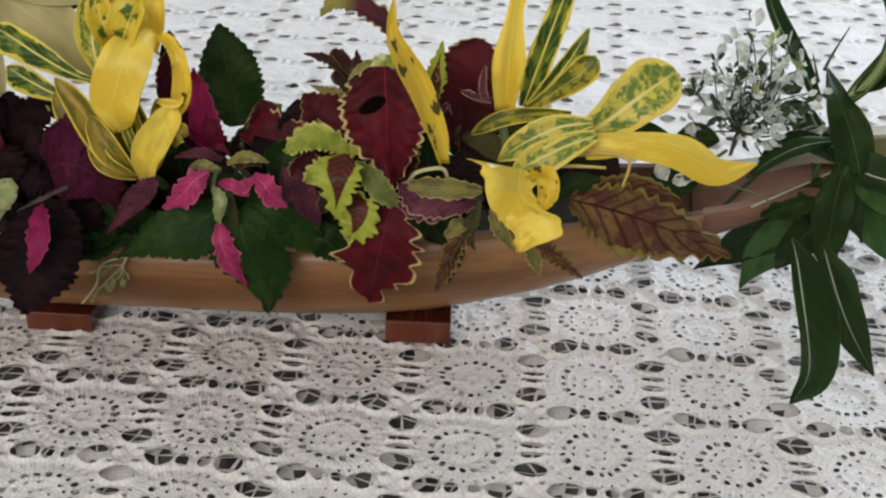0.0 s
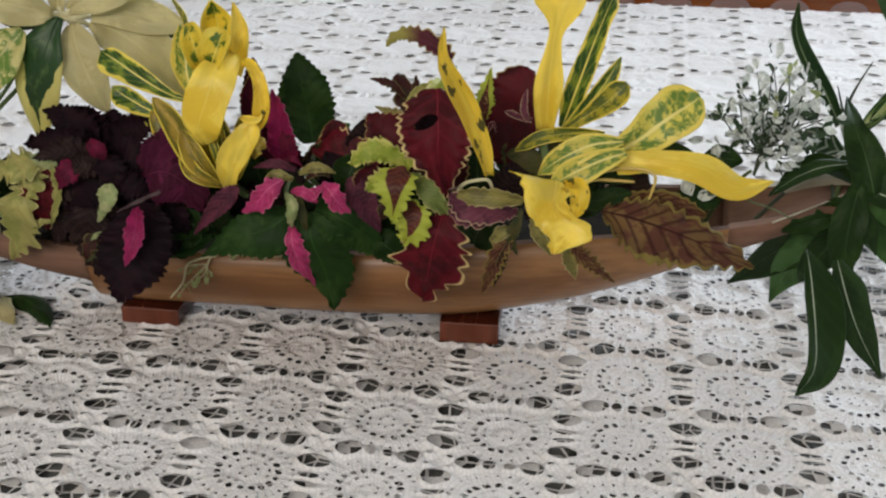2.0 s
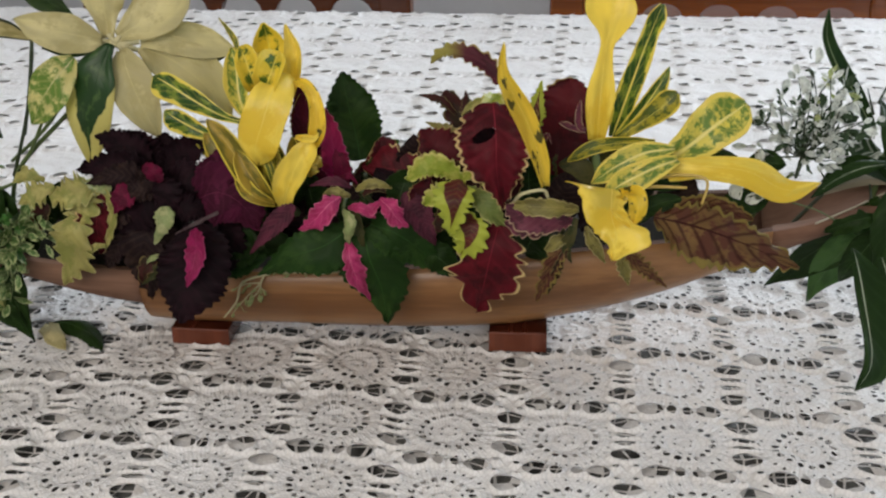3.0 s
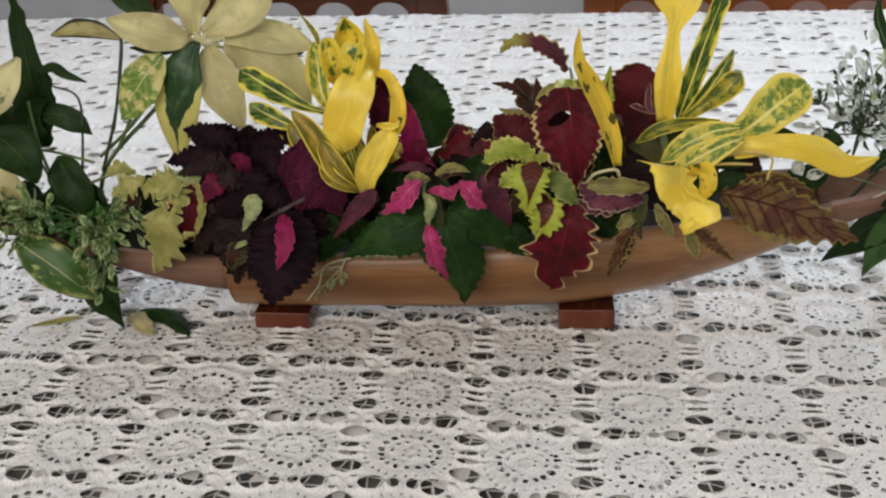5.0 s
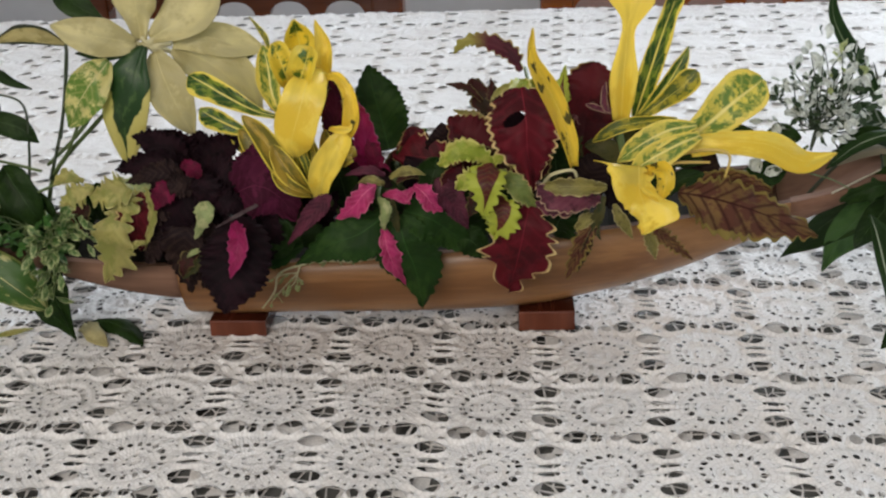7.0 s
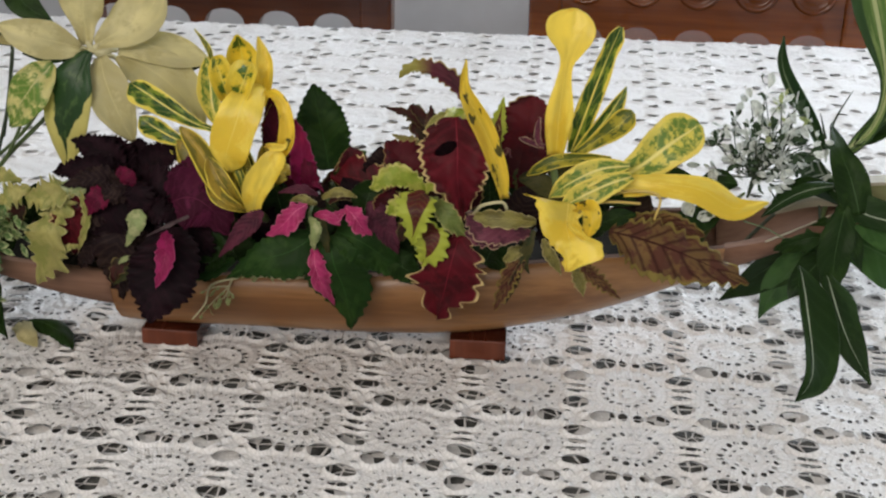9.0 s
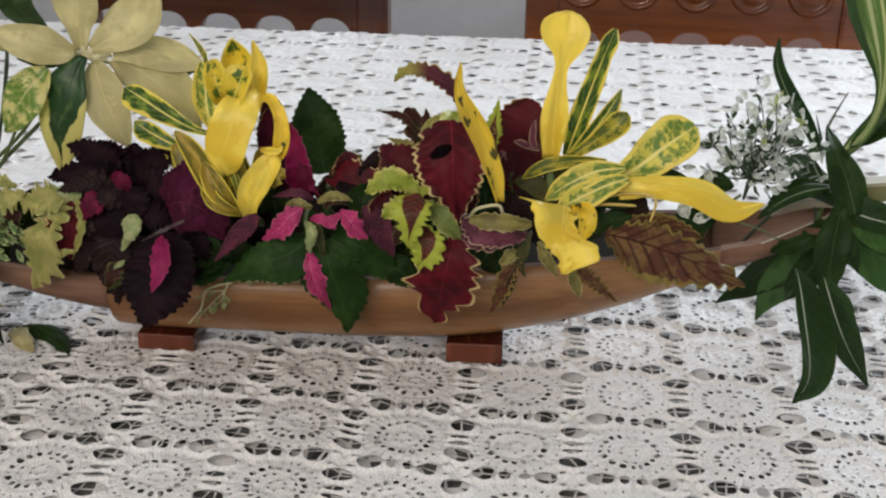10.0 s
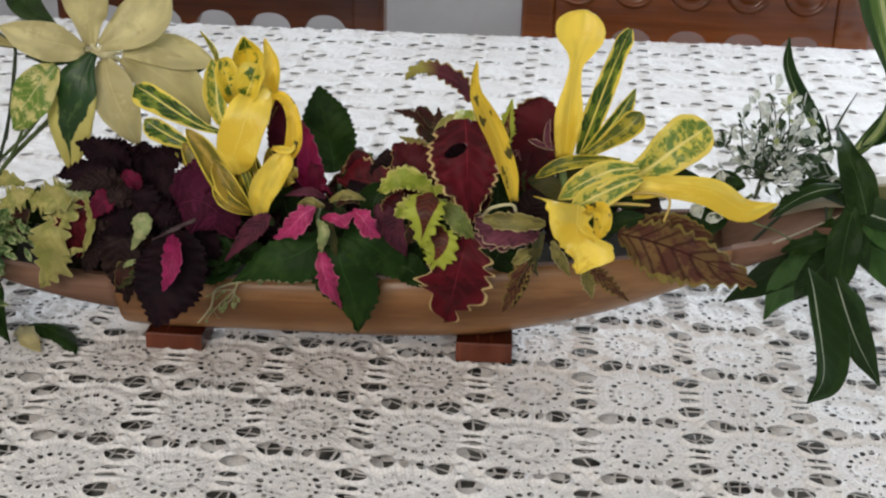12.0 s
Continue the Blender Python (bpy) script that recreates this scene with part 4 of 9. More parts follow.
def profile(shape, u):
    if shape == "ovate":
        return math.sin(math.pi * u ** 0.72) ** 0.75
    if shape == "round":
        return math.sin(math.pi * u ** 0.9) ** 0.55
    if shape == "lance":
        return math.sin(math.pi * u ** 0.82) ** 1.05
    if shape == "obovate":
        return math.sin(math.pi * u ** 1.6) ** 0.6
    if shape == "ellipse":
        return math.sin(math.pi * u) ** 0.7
    if shape == "spoon":
        return 0.26 + 0.74 * math.sin(math.pi * min(1, max(0, (u - 0.16) / 0.84)) ** 1.3) ** 0.8 if u < 0.9 else (1 - ((u - 0.9) / 0.1) ** 2) ** 0.5 * 0.80
    if shape == "flare":
        return max(0.0, smooth_at([(0, 0.14), (0.35, 0.15), (0.52, 0.30), (0.72, 0.88), (0.88, 0.90), (1.0, 0.05)], u))
    if shape == "paddle":
        return max(0.0, smooth_at([(0, 0.34), (0.25, 0.48), (0.55, 0.27), (0.66, 0.46), (0.80, 1.0), (0.92, 0.86), (0.975, 0.55), (1.0, 0.1)], u))
    if shape == "cordate":
        return min(1.0, 0.66 + 1.5 * u) * (1.0 if u < 0.24 else max(0.0, 1 - ((u - 0.24) / 0.76) ** 1.7))
    if shape == "tongue":
        return min(1.0, 0.62 + 0.7 * u) * (1.0 if u < 0.62 else max(0.0, 1 - ((u - 0.62) / 0.38) ** 2) ** 0.5)
    if shape == "strap":
        return min(1.0, (u + 0.05) * 5, ((1.0 - u) * 3.2) ** 0.6)
    return min(1.0, u * 4 + 0.4, ((1.0 - u) * 2.5) ** 0.7)      # wedge: broad base, short tip


SEED = random.Random(11)
LOOKS = {
    "yellow": "plain glossy yellow leaf", "spotted": "yellow leaf with dark spots", "gold": "golden leaf with yellow margin", "croton_green": "green leaf with yellow rib and margin",
    "croton_mixed": "yellow and green mottled leaf", "croton_olive": "olive leaf with yellow margin", "red": "dark red leaf with ruffled yellow edge",
    "deep_red": "deep red serrated leaf", "lime_red": "lime leaf with red centre", "lime": "lime green frilled leaf", "pale": "pale yellow lobed leaf", "pale_green": "small pale green leaf",
    "olive": "olive serrated leaf", "mauve": "mauve leaf with cream edge", "mauve_plain": "dull mauve leaf", "pink": "bright pink serrated leaf", "magenta": "dark magenta young leaf",
    "bright_magenta": "bright magenta leaf", "purple": "purple serrated leaf", "black_purple": "blackish purple ruffled leaf", "brown_dark": "dark brown leaf", "green": "green serrated leaf",
    "green_light": "light green leaf", "green_mid": "mid green leaf with pale veins", "green_dark": "dark green leaf", "lance": "dark lance leaf with pale midrib", "cream": "cream leaflet", "cream_green": "dark green leaflet with cream edge",
    "cream_patch": "cream and green patched leaflet", "green_patch": "green leaf with cream streaks", "striped": "green and cream striped strap leaf", "veined": "brown leaf with dark veins", "white_leaf": "small white leaf", "croton_edge": "yellow leaf with green blotches", "olive_dark": "dark olive leaf", "mauve_tip": "mauve leaf with olive tip", "mauve_lit_edge": "thin mauve strip, the lit edge of a dark leaf",
    "brown_red": "brownish red serrated leaf", "tan_edge": "tan leaflet with dark rolled edge", "cream_spot": "cream leaflet with a green patch", "lime_deep": "dull lime leaf with pale edge", "white_streak": "dark green leaf with white streaks", "lance_edge": "slim dark green leaf with pale rib",
}


def blade(parent, mat, base, mid, tip, width, shape="ovate", teeth=0, depth=0.0, cup=0.18, wave=0.0, waves=3.0, face=None, twist=0.0, tear=None, name="leaf", label=""):
    """One leaf along a bent midrib from base over mid to tip. face: the way its upper side looks; twist: degrees it turns from base to tip."""
    base, mid, tip = Vector(base), Vector(mid), Vector(tip)
    ctrl = mid * 2 - (base + tip) / 2
    n = min(90, max(18, teeth * 6))
    m = 44 if tear else 8
    ph, ph2, side = SEED.random() * 6.28, SEED.random() * 6.28, 0.94 + 0.12 * SEED.random()
    face = Vector(face or VIEW).normalized()
    bm = bmesh.new()
    uvl = bm.loops.layers.uv.new("UVMap")
    rows = []
    for i in range(n + 1):
        u = i / n
        c = base * (1 - u) ** 2 + ctrl * 2 * u * (1 - u) + tip * u * u
        t = ((ctrl - base) * (1 - u) + (tip - ctrl) * u).normalized()
        f = Matrix.Rotation(radians(twist) * (u - 0.4), 3, t) @ face
        s = t.cross(f)
        s = s.normalized() if s.length > 1e-4 else Vector((1, 0, 0))
        nn = s.cross(t)
        w = max(0.0004, width * (0.56 if shape in ("ovate", "wedge", "cordate") else 0.52) * profile(shape, min(0.9995, max(0.001, u))) * (1 + 0.16 * noise.noise((u * 4.0, ph * 9, 2.0))))
        row = []
        for j in range(m + 1):
            v = j / m * 2 - 1
            a = abs(v)
            ww = w * (side if v > 0 else 2 - side)
            if teeth and a > 0.6:
                q = (u * teeth + (0.35 if v > 0 else 0)) % 1.0
                saw = 0.5 - 0.5 * math.cos(math.pi * (q / 0.68 if q < 0.68 else (1 - q) / 0.32))
                ww *= 1 + depth * (saw - 0.5) * ((a - 0.6) / 0.4) * (0.7 + 0.6 * math.sin(u * 41 + ph2 + v) ** 2)
            lift = 1.5 * cup * w * a ** 1.6 + wave * width * 0.5 * a * a * math.sin(u * 6.283 * waves + ph + (1.9 if v > 0 else 0))
            lift += 0.035 * width * math.sin(u * 9 + ph2) * (1 - a) + 0.115 * width * noise.noise((u * 3.2 + ph * 7, v * 1.6 + ph2 * 5, 0.3))
            slip = t * (0.25 * depth * w * a * a if teeth else 0.0)
            row.append(bm.verts.new(c + s * (v * ww) + nn * lift + slip))
        rows.append(row)
    for i in range(n):
        for j in range(m):
            if tear and math.hypot(((i + 0.5) / n - tear[0]) / tear[2], ((j + 0.5) / m * 2 - 1 - tear[1]) / tear[3]) < 1:
                continue
            fc = bm.faces.new((rows[i][j], rows[i + 1][j], rows[i + 1][j + 1], rows[i][j + 1]))
            for lp, (du, dv) in zip(fc.loops, ((0, 0), (1, 0), (1, 1), (0, 1))):
                lp[uvl].uv = ((i + du) / n, (j + dv) / m)
    ob = part(name, bm, mat, None, label or LOOKS.get(mat, ""), smooth=True)
    adopt(ob, parent)
    so = ob.modifiers.new("thickness", "SOLIDIFY")
    so.thickness, so.offset = 0.00045, 0.0
    return ob


def leaf(parent, mat, rib, wid, teeth=0, depth=0.0, cup=0.18, wave=0.0, waves=3.0, frill=0.0, face=None, twist=0.0, tear=None, name="leaf", label=""):
    """One leaf along a spline midrib. wid: stations (u, left, right) of its half-widths in mm; depth: of the teeth, frill: of the
    out-of-plane ruffle along the margin, both in mm; twist: degrees it turns from base to tip."""
    pts = [Vector(p) for p in rib]
    q = [pts[0] * 2 - pts[1]] + pts + [pts[-1] * 2 - pts[-2]]
    segs = len(pts) - 1
    wl, wr = [(u, a * 0.001) for u, a, b in wid], [(u, b * 0.001) for u, a, b in wid]
    big = max(max(a, b) for u, a, b in wid) * 0.001
    n = min(110, max(26, teeth * 8))
    cols = [k / 24 - 1 for k in range(49)] if tear else [-1, -0.95, -0.86, -0.72, -0.5, -0.25, 0, 0.25, 0.5, 0.72, 0.86, 0.95, 1]
    ph, ph2 = SEED.random() * 6.28, SEED.random() * 6.28
    tall = [[0.55 + 0.8 * SEED.random() for _ in range(teeth + 3)] for _ in range(2)]
    face = Vector(face or VIEW).normalized()
    quilt = 0.00035 if teeth else 0.0
    bm = bmesh.new()
    uvl = bm.loops.layers.uv.new("UVMap")
    rows = []
    for i in range(n + 1):
        u = i / n
        k = min(segs - 1, int(u * segs))
        t = u * segs - k
        a, b, c, d = q[k:k + 4]
        p = 0.5 * (2 * b + (c - a) * t + (2 * a - 5 * b + 4 * c - d) * t * t + (3 * b - a - 3 * c + d) * t ** 3)
        way = (0.5 * ((c - a) + (2 * a - 5 * b + 4 * c - d) * 2 * t + (3 * b - a - 3 * c + d) * 3 * t * t)).normalized()
        f = Matrix.Rotation(radians(twist) * (u - 0.4), 3, way) @ face
        s = way.cross(f)
        s = s.normalized() if s.length > 1e-4 else Vector((1, 0, 0))
        nn = s.cross(way)
        half = [max(0.0003, smooth_at(w, u)) * (1 + 0.09 * noise.noise((u * 5.0, ph * 9 + e * 3, 2.0))) for e, w in ((0, wl), (1, wr))]
        row = []
        for v in cols:
            e = 1 if v > 0 else 0
            r, w = abs(v), half[e]
            out, slip = r * w, 0.0
            if teeth and r > 0.45:
                g = u * teeth + (0.35 if e else 0.0) + 0.22 * math.sin(u * 17 + ph2 + 2 * e)
                h = tall[e][min(teeth + 2, max(0, int(g)))]
                z = g % 1.0
                saw = 0.5 - 0.5 * math.cos(math.pi * (z / 0.66 if z < 0.66 else (1 - z) / 0.34))
                room = min(1.0, w / 0.004)
                out += depth * 0.001 * room * h * (saw - 0.45) * ((r - 0.45) / 0.55) ** 1.3
                slip = 0.35 * depth * 0.001 * room * r * r
            lift = 1.5 * cup * w * r ** 1.6 + wave * big * r * r * math.sin(u * 6.283 * waves + ph + (1.9 if e else 0))
            lift += 0.05 * big * math.sin(u * 9 + ph2) * (1 - r) + 0.16 * big * noise.noise((u * 3.2 + ph * 7, v * 1.6 + ph2 * 5, 0.3))
            if frill and r > 0.4:
                lift += frill * 0.0005 * ((r - 0.4) / 0.6) ** 1.4 * (math.sin(u * teeth * 4.1 + ph + 2.4 * e) + 0.7 * math.sin(u * teeth * 2.3 + ph2 - e))
            if quilt:
                lift += quilt * abs(math.sin(math.pi * (u * 7 - r * 1.5))) * min(1.0, r * 4)
            row.append(bm.verts.new(p + s * math.copysign(out, v) + nn * lift + way * slip))
        rows.append(row)
    for i in range(n):
        for j in range(len(cols) - 1):
            if tear and math.hypot(((i + 0.5) / n - tear[0]) / tear[2], ((cols[j] + cols[j + 1]) / 2 - tear[1] - 0.6 * ((i + 0.5) / n - tear[0]) / tear[2] * tear[3]) / tear[3]) < 1:
                continue
            fc = bm.faces.new((rows[i][j], rows[i + 1][j], rows[i + 1][j + 1], rows[i][j + 1]))
            for lp, (du, dv) in zip(fc.loops, ((0, 0), (1, 0), (1, 1), (0, 1))):
                lp[uvl].uv = ((i + du) / n, (cols[j + dv] + 1) / 2)
    ob = part(name, bm, mat, None, label or LOOKS.get(mat, ""), smooth=True)
    adopt(ob, parent)
    so = ob.modifiers.new("thickness", "SOLIDIFY")
    so.thickness, so.offset = 0.00045, 0.0
    return ob


def tube(bm, pts, r0, r1, sides=6, per=6):
    """A tapering stem through points."""
    pts = [Vector(p) for p in pts]
    q = [pts[0]] + pts + [pts[-1]]
    path = []
    for k in range(1, len(q) - 2):
        for i in range(per):
            t = i / per
            a, b, c, d = q[k - 1], q[k], q[k + 1], q[k + 2]
            path.append(0.5 * (2 * b + (c - a) * t + (2 * a - 5 * b + 4 * c - d) * t * t + (3 * b - a - 3 * c + d) * t ** 3))
    path.append(pts[-1])
    rings = []
    for i, p in enumerate(path):
        t = (path[min(i + 1, len(path) - 1)] - path[max(i - 1, 0)]).normalized()
        a = t.orthogonal().normalized()
        b = t.cross(a)
        if rings:
            ref = (rings[-1][0].co - path[i - 1]).normalized()
            a = (ref - t * ref.dot(t)).normalized()
            b = t.cross(a)
        r = r0 + (r1 - r0) * i / (len(path) - 1)
        rings.append([bm.verts.new(p + (a * math.cos(k * math.tau / sides) + b * math.sin(k * math.tau / sides)) * r) for k in range(sides)])
    for a, b in zip(rings, rings[1:]):
        for k in range(sides):
            bm.faces.new((a[k], a[(k + 1) % sides], b[(k + 1) % sides], b[k]))
    bm.faces.new(rings[0][::-1])
    bm.faces.new(rings[-1])
    return bm


def stem(parent, mat, pts, r0=0.0012, r1=0.0008, name="stem"):
    return adopt(part(name, tube(bmesh.new(), pts, r0, r1), mat, None, smooth=True), parent)


def sprig(x, name, label, category="plant sprig", group="sprigs in the planter"):
    """The Empty of a cut sprig that is stuck into the foam at a place along the boat."""
    return thing(name, (x, axis_y(x), smooth_at(RIM, x)), label, category, group)


def rooted(parent, mat, x, to, r0=0.0016, r1=0.001, side=0.0):
    """A stem from inside the foam up to a place."""
    yc, z = axis_y(x) + side, smooth_at(RIM, x) - 0.015
    a, b = Vector((x, yc, z)), Vector(to)
    return stem(parent, mat, [a, a.lerp(b, 0.5) + Vector((0, 0, 0.006)), b], r0, r1)


def small_sprig(parent, mat, stem_mat, root, tips, size, count, seed, spread=0.012, slim=1.0, wild=0.9, name="foliage"):
    """A twig that forks towards its tips, with many tiny leaves; the leaves are one mesh."""
    rg = random.Random(seed)
    root = Vector(root)
    bm = bmesh.new()
    places = []
    hub = root.lerp(sum((Vector(t) for t in tips), Vector()) / len(tips), 0.35)
    tube(bm, [root, root.lerp(hub, 0.5) + Vector((0, 0, 0.003)), hub], 0.0009, 0.0007, 5, 4)
    for t in tips:
        t = Vector(t)
        mid = hub.lerp(t, 0.5) + Vector((rg.uniform(-1, 1), rg.uniform(-1, 1), rg.uniform(-1, 1))) * spread * 0.4
        tube(bm, [hub, mid, t], 0.0006, 0.0003, 5, 4)
        for k in range(count):
            q = (0.25 if wild < 1 else 0.42) + 0.8 * k / count
            c = hub.lerp(mid, min(1, q * 2)) if q < 0.5 else mid.lerp(t, min(1, q * 2 - 1))
            places.append((c, (t - hub).normalized()))
    tagged(adopt(part("twig", bm, stem_mat, None, smooth=True), parent), kind="stuff")
    bm = bmesh.new()
    uvl = bm.loops.layers.uv.new("UVMap")
    for c, way in places:
        d = Vector((rg.gauss(0, 1), rg.gauss(0, 1), rg.gauss(0, 1))).normalized() * wild + way * 0.9
        d.normalize()
        n = (VIEW + Vector((rg.gauss(0, 0.6), rg.gauss(0, 0.6), rg.gauss(0, 0.6)))).normalized()
        s = d.cross(n).normalized()
        n = s.cross(d)
        ln = size * rg.uniform(0.6, 1.25)
        w = ln * rg.uniform(0.36, 0.54) * slim
        c = c + d * rg.uniform(0, spread) * 0.5
        rows = []
        for i, (u, q) in enumerate(((0, 0.08), (0.3, 0.8), (0.6, 1.0), (0.85, 0.6), (1, 0.05))):
            p = c + d * ln * u + n * ln * 0.18 * u * u * rg.choice((-1, 1))
            rows.append([bm.verts.new(p + s * w * 0.5 * q * v + n * w * 0.16 * abs(v)) for v in (-1, 0, 1)])
        us = (0, 0.3, 0.6, 0.85, 1)
        for i in range(4):
            for j in range(2):
                f = bm.faces.new((rows[i][j], rows[i + 1][j], rows[i + 1][j + 1], rows[i][j + 1]))
                for lp, (a, b) in zip(f.loops, ((i, j), (i + 1, j), (i + 1, j + 1), (i, j + 1))):
                    lp[uvl].uv = (us[a] + c.x * 3, b / 2)
    return tagged(adopt(part(name, bm, mat, None, smooth=True), parent), "many tiny variegated leaves", kind="stuff")


# ---- plants ----

sp = sprig(0.1, "croton_sprig", "yellow and green croton shoot of broad glossy leaves", "plant sprig")
rooted(sp, "stem_green", 0.095, (0.079, 0.098, 0.869), 0.003, 0.0025)
stem(sp, "stem_green", [(0.0750, 0.1000, 0.8650), (0.0730, 0.1000, 0.8820), (0.0700, 0.1000, 0.9050), (0.0750, 0.1080, 0.9330)], 0.0028, 0.002)
leaf(sp, "croton_olive", [(0.0590, 0.1080, 0.8650), (0.0440, 0.1100, 0.8820), (0.0280, 0.1120, 0.8980), (0.0210, 0.1120, 0.9020)], [(0, 1.1, 1.1), (0.25, 4.2, 4.2), (0.45, 5.2, 5.2), (0.75, 2.9, 2.9), (0.92, 1.0, 1.0), (1, 0.2, 0.2)], cup=0.3)
leaf(sp, "gold", [(0.0690, 0.1020, 0.8650), (0.0560, 0.1000, 0.8820), (0.0420, 0.1000, 0.8970), (0.0310, 0.1040, 0.9090)], [(0, 1.1, 1.1), (0.2, 6.0, 6.7), (0.5, 8.5, 9.6), (0.8, 6.1, 6.9), (0.94, 3.1, 3.5), (1, 0.4, 0.4)], cup=0.2)
leaf(sp, "croton_green", [(0.0390, 0.1060, 0.9050), (0.0270, 0.1060, 0.9100), (0.0140, 0.1080, 0.9160), (0.0050, 0.1100, 0.9210)], [(0, 1.5, 1.5), (0.3, 4.8, 4.1), (0.65, 8.2, 6.3), (0.88, 5.9, 3.7), (1, 1.1, 0.7)], cup=0.2, wave=0.06, waves=2)
leaf(sp, "croton_green", [(0.0600, 0.1000, 0.9180), (0.0450, 0.0980, 0.9230), (0.0270, 0.1000, 0.9320), (0.0100, 0.1040, 0.9410), (0.0010, 0.1080, 0.9440)], [(0, 1.1, 1.1), (0.25, 3.3, 3.3), (0.5, 7.3, 6.6), (0.75, 10.2, 5.9), (0.9, 7.3, 3.3), (1, 0.7, 0.7)], cup=0.22, twist=-8)
leaf(sp, "gold", [(0.0770, 0.0940, 0.8680), (0.0630, 0.0880, 0.8860), (0.0500, 0.0900, 0.9070), (0.0360, 0.0960, 0.9210)], [(0, 1.1, 1.1), (0.2, 5.1, 5.6), (0.5, 7.3, 8.0), (0.8, 5.2, 5.8), (0.94, 2.6, 2.9), (1, 0.4, 0.4)], cup=0.3)
leaf(sp, "gold", [(0.0760, 0.1040, 0.8670), (0.0670, 0.1060, 0.8760), (0.0570, 0.1080, 0.8890), (0.0460, 0.1100, 0.9020)], [(0, 1.1, 1.1), (0.2, 6.2, 6.2), (0.5, 8.9, 8.9), (0.8, 6.4, 6.4), (0.94, 3.2, 3.2), (1, 0.4, 0.4)], cup=0.15)
leaf(sp, "croton_olive", [(0.0780, 0.1060, 0.8660), (0.0750, 0.1080, 0.8790), (0.0720, 0.1100, 0.8940), (0.0690, 0.1120, 0.9090)], [(0, 1.1, 1.1), (0.2, 5.7, 5.7), (0.5, 8.2, 8.2), (0.8, 5.9, 5.9), (0.94, 2.9, 2.9), (1, 0.4, 0.4)], cup=0.15)
leaf(sp, "gold", [(0.0800, 0.1040, 0.8650), (0.0840, 0.1060, 0.8780), (0.0860, 0.1080, 0.8910), (0.0850, 0.1100, 0.9070)], [(0, 1.1, 1.1), (0.2, 4.4, 4.4), (0.5, 6.3, 6.3), (0.8, 4.5, 4.5), (0.94, 2.3, 2.3), (1, 0.4, 0.4)], cup=0.15)
leaf(sp, "gold", [(0.0770, 0.0900, 0.8690), (0.0690, 0.0840, 0.8830), (0.0610, 0.0860, 0.8950), (0.0550, 0.0900, 0.9040)], [(0, 1.1, 1.1), (0.2, 5.3, 4.6), (0.5, 7.6, 6.5), (0.8, 5.5, 4.7), (0.94, 2.7, 2.3), (1, 0.4, 0.4)], cup=0.25)
leaf(sp, "gold", [(0.0780, 0.0880, 0.8700), (0.0670, 0.0800, 0.8780), (0.0590, 0.0840, 0.8840), (0.0550, 0.0880, 0.8930)], [(0, 1.1, 1.1), (0.2, 3.0, 4.1), (0.5, 4.4, 5.8), (0.8, 3.1, 4.2), (0.94, 1.6, 2.1), (1, 0.4, 0.4)], cup=0.3)
leaf(sp, "croton_olive", [(0.0770, 0.0940, 0.8760), (0.0760, 0.0900, 0.8900), (0.0720, 0.0920, 0.9000), (0.0690, 0.0940, 0.9050)], [(0, 1.1, 1.1), (0.25, 2.3, 2.3), (0.45, 2.9, 2.9), (0.75, 1.6, 1.6), (0.92, 0.6, 0.6), (1, 0.2, 0.2)], cup=0.2)
leaf(sp, "croton_mixed", [(0.0570, 0.1120, 0.9160), (0.0520, 0.1140, 0.9310), (0.0500, 0.1180, 0.9470), (0.0470, 0.1220, 0.9590)], [(0, 1.5, 1.5), (0.3, 6.3, 5.5), (0.55, 7.7, 7.4), (0.8, 5.5, 5.9), (1, 0.7, 0.7)], cup=0.3)
leaf(sp, "croton_olive", [(0.0510, 0.1220, 0.9550), (0.0490, 0.1240, 0.9630), (0.0440, 0.1260, 0.9700), (0.0390, 0.1270, 0.9760)], [(0, 1.1, 1.1), (0.25, 1.5, 1.5), (0.45, 1.8, 1.8), (0.75, 1.0, 1.0), (0.92, 0.4, 0.4), (1, 0.2, 0.2)], cup=0.2)
leaf(sp, "croton_edge", [(0.0740, 0.1160, 0.9340), (0.0720, 0.1200, 0.9480), (0.0710, 0.1200, 0.9630), (0.0700, 0.1140, 0.9770)], [(0, 3.7, 3.7), (0.3, 8.0, 8.8), (0.6, 9.9, 10.6), (0.85, 7.3, 8.0), (1, 1.1, 1.5)], cup=0.35, twist=12)
leaf(sp, "yellow", [(0.0850, 0.1120, 0.9330), (0.0880, 0.1100, 0.9490), (0.0880, 0.1120, 0.9630), (0.0830, 0.1160, 0.9760)], [(0, 2.9, 2.9), (0.35, 5.1, 5.4), (0.65, 5.4, 4.3), (0.9, 2.5, 1.4), (1, 0.4, 0.4)], cup=0.4, twist=20)
leaf(sp, "croton_edge", [(0.0670, 0.1040, 0.9360), (0.0660, 0.0960, 0.9480), (0.0630, 0.0960, 0.9580), (0.0580, 0.1040, 0.9650)], [(0, 2.9, 2.9), (0.35, 6.1, 7.9), (0.7, 5.7, 8.6), (0.9, 2.9, 5.0), (1, 0.7, 0.7)], cup=0.45, twist=-20)
leaf(sp, "croton_edge", [(0.0720, 0.1000, 0.9370), (0.0780, 0.0900, 0.9490), (0.0810, 0.0920, 0.9580), (0.0820, 0.1020, 0.9630)], [(0, 3.2, 3.2), (0.35, 8.6, 7.1), (0.7, 9.3, 6.4), (0.9, 5.0, 3.6), (1, 0.7, 0.7)], cup=0.45, twist=20)
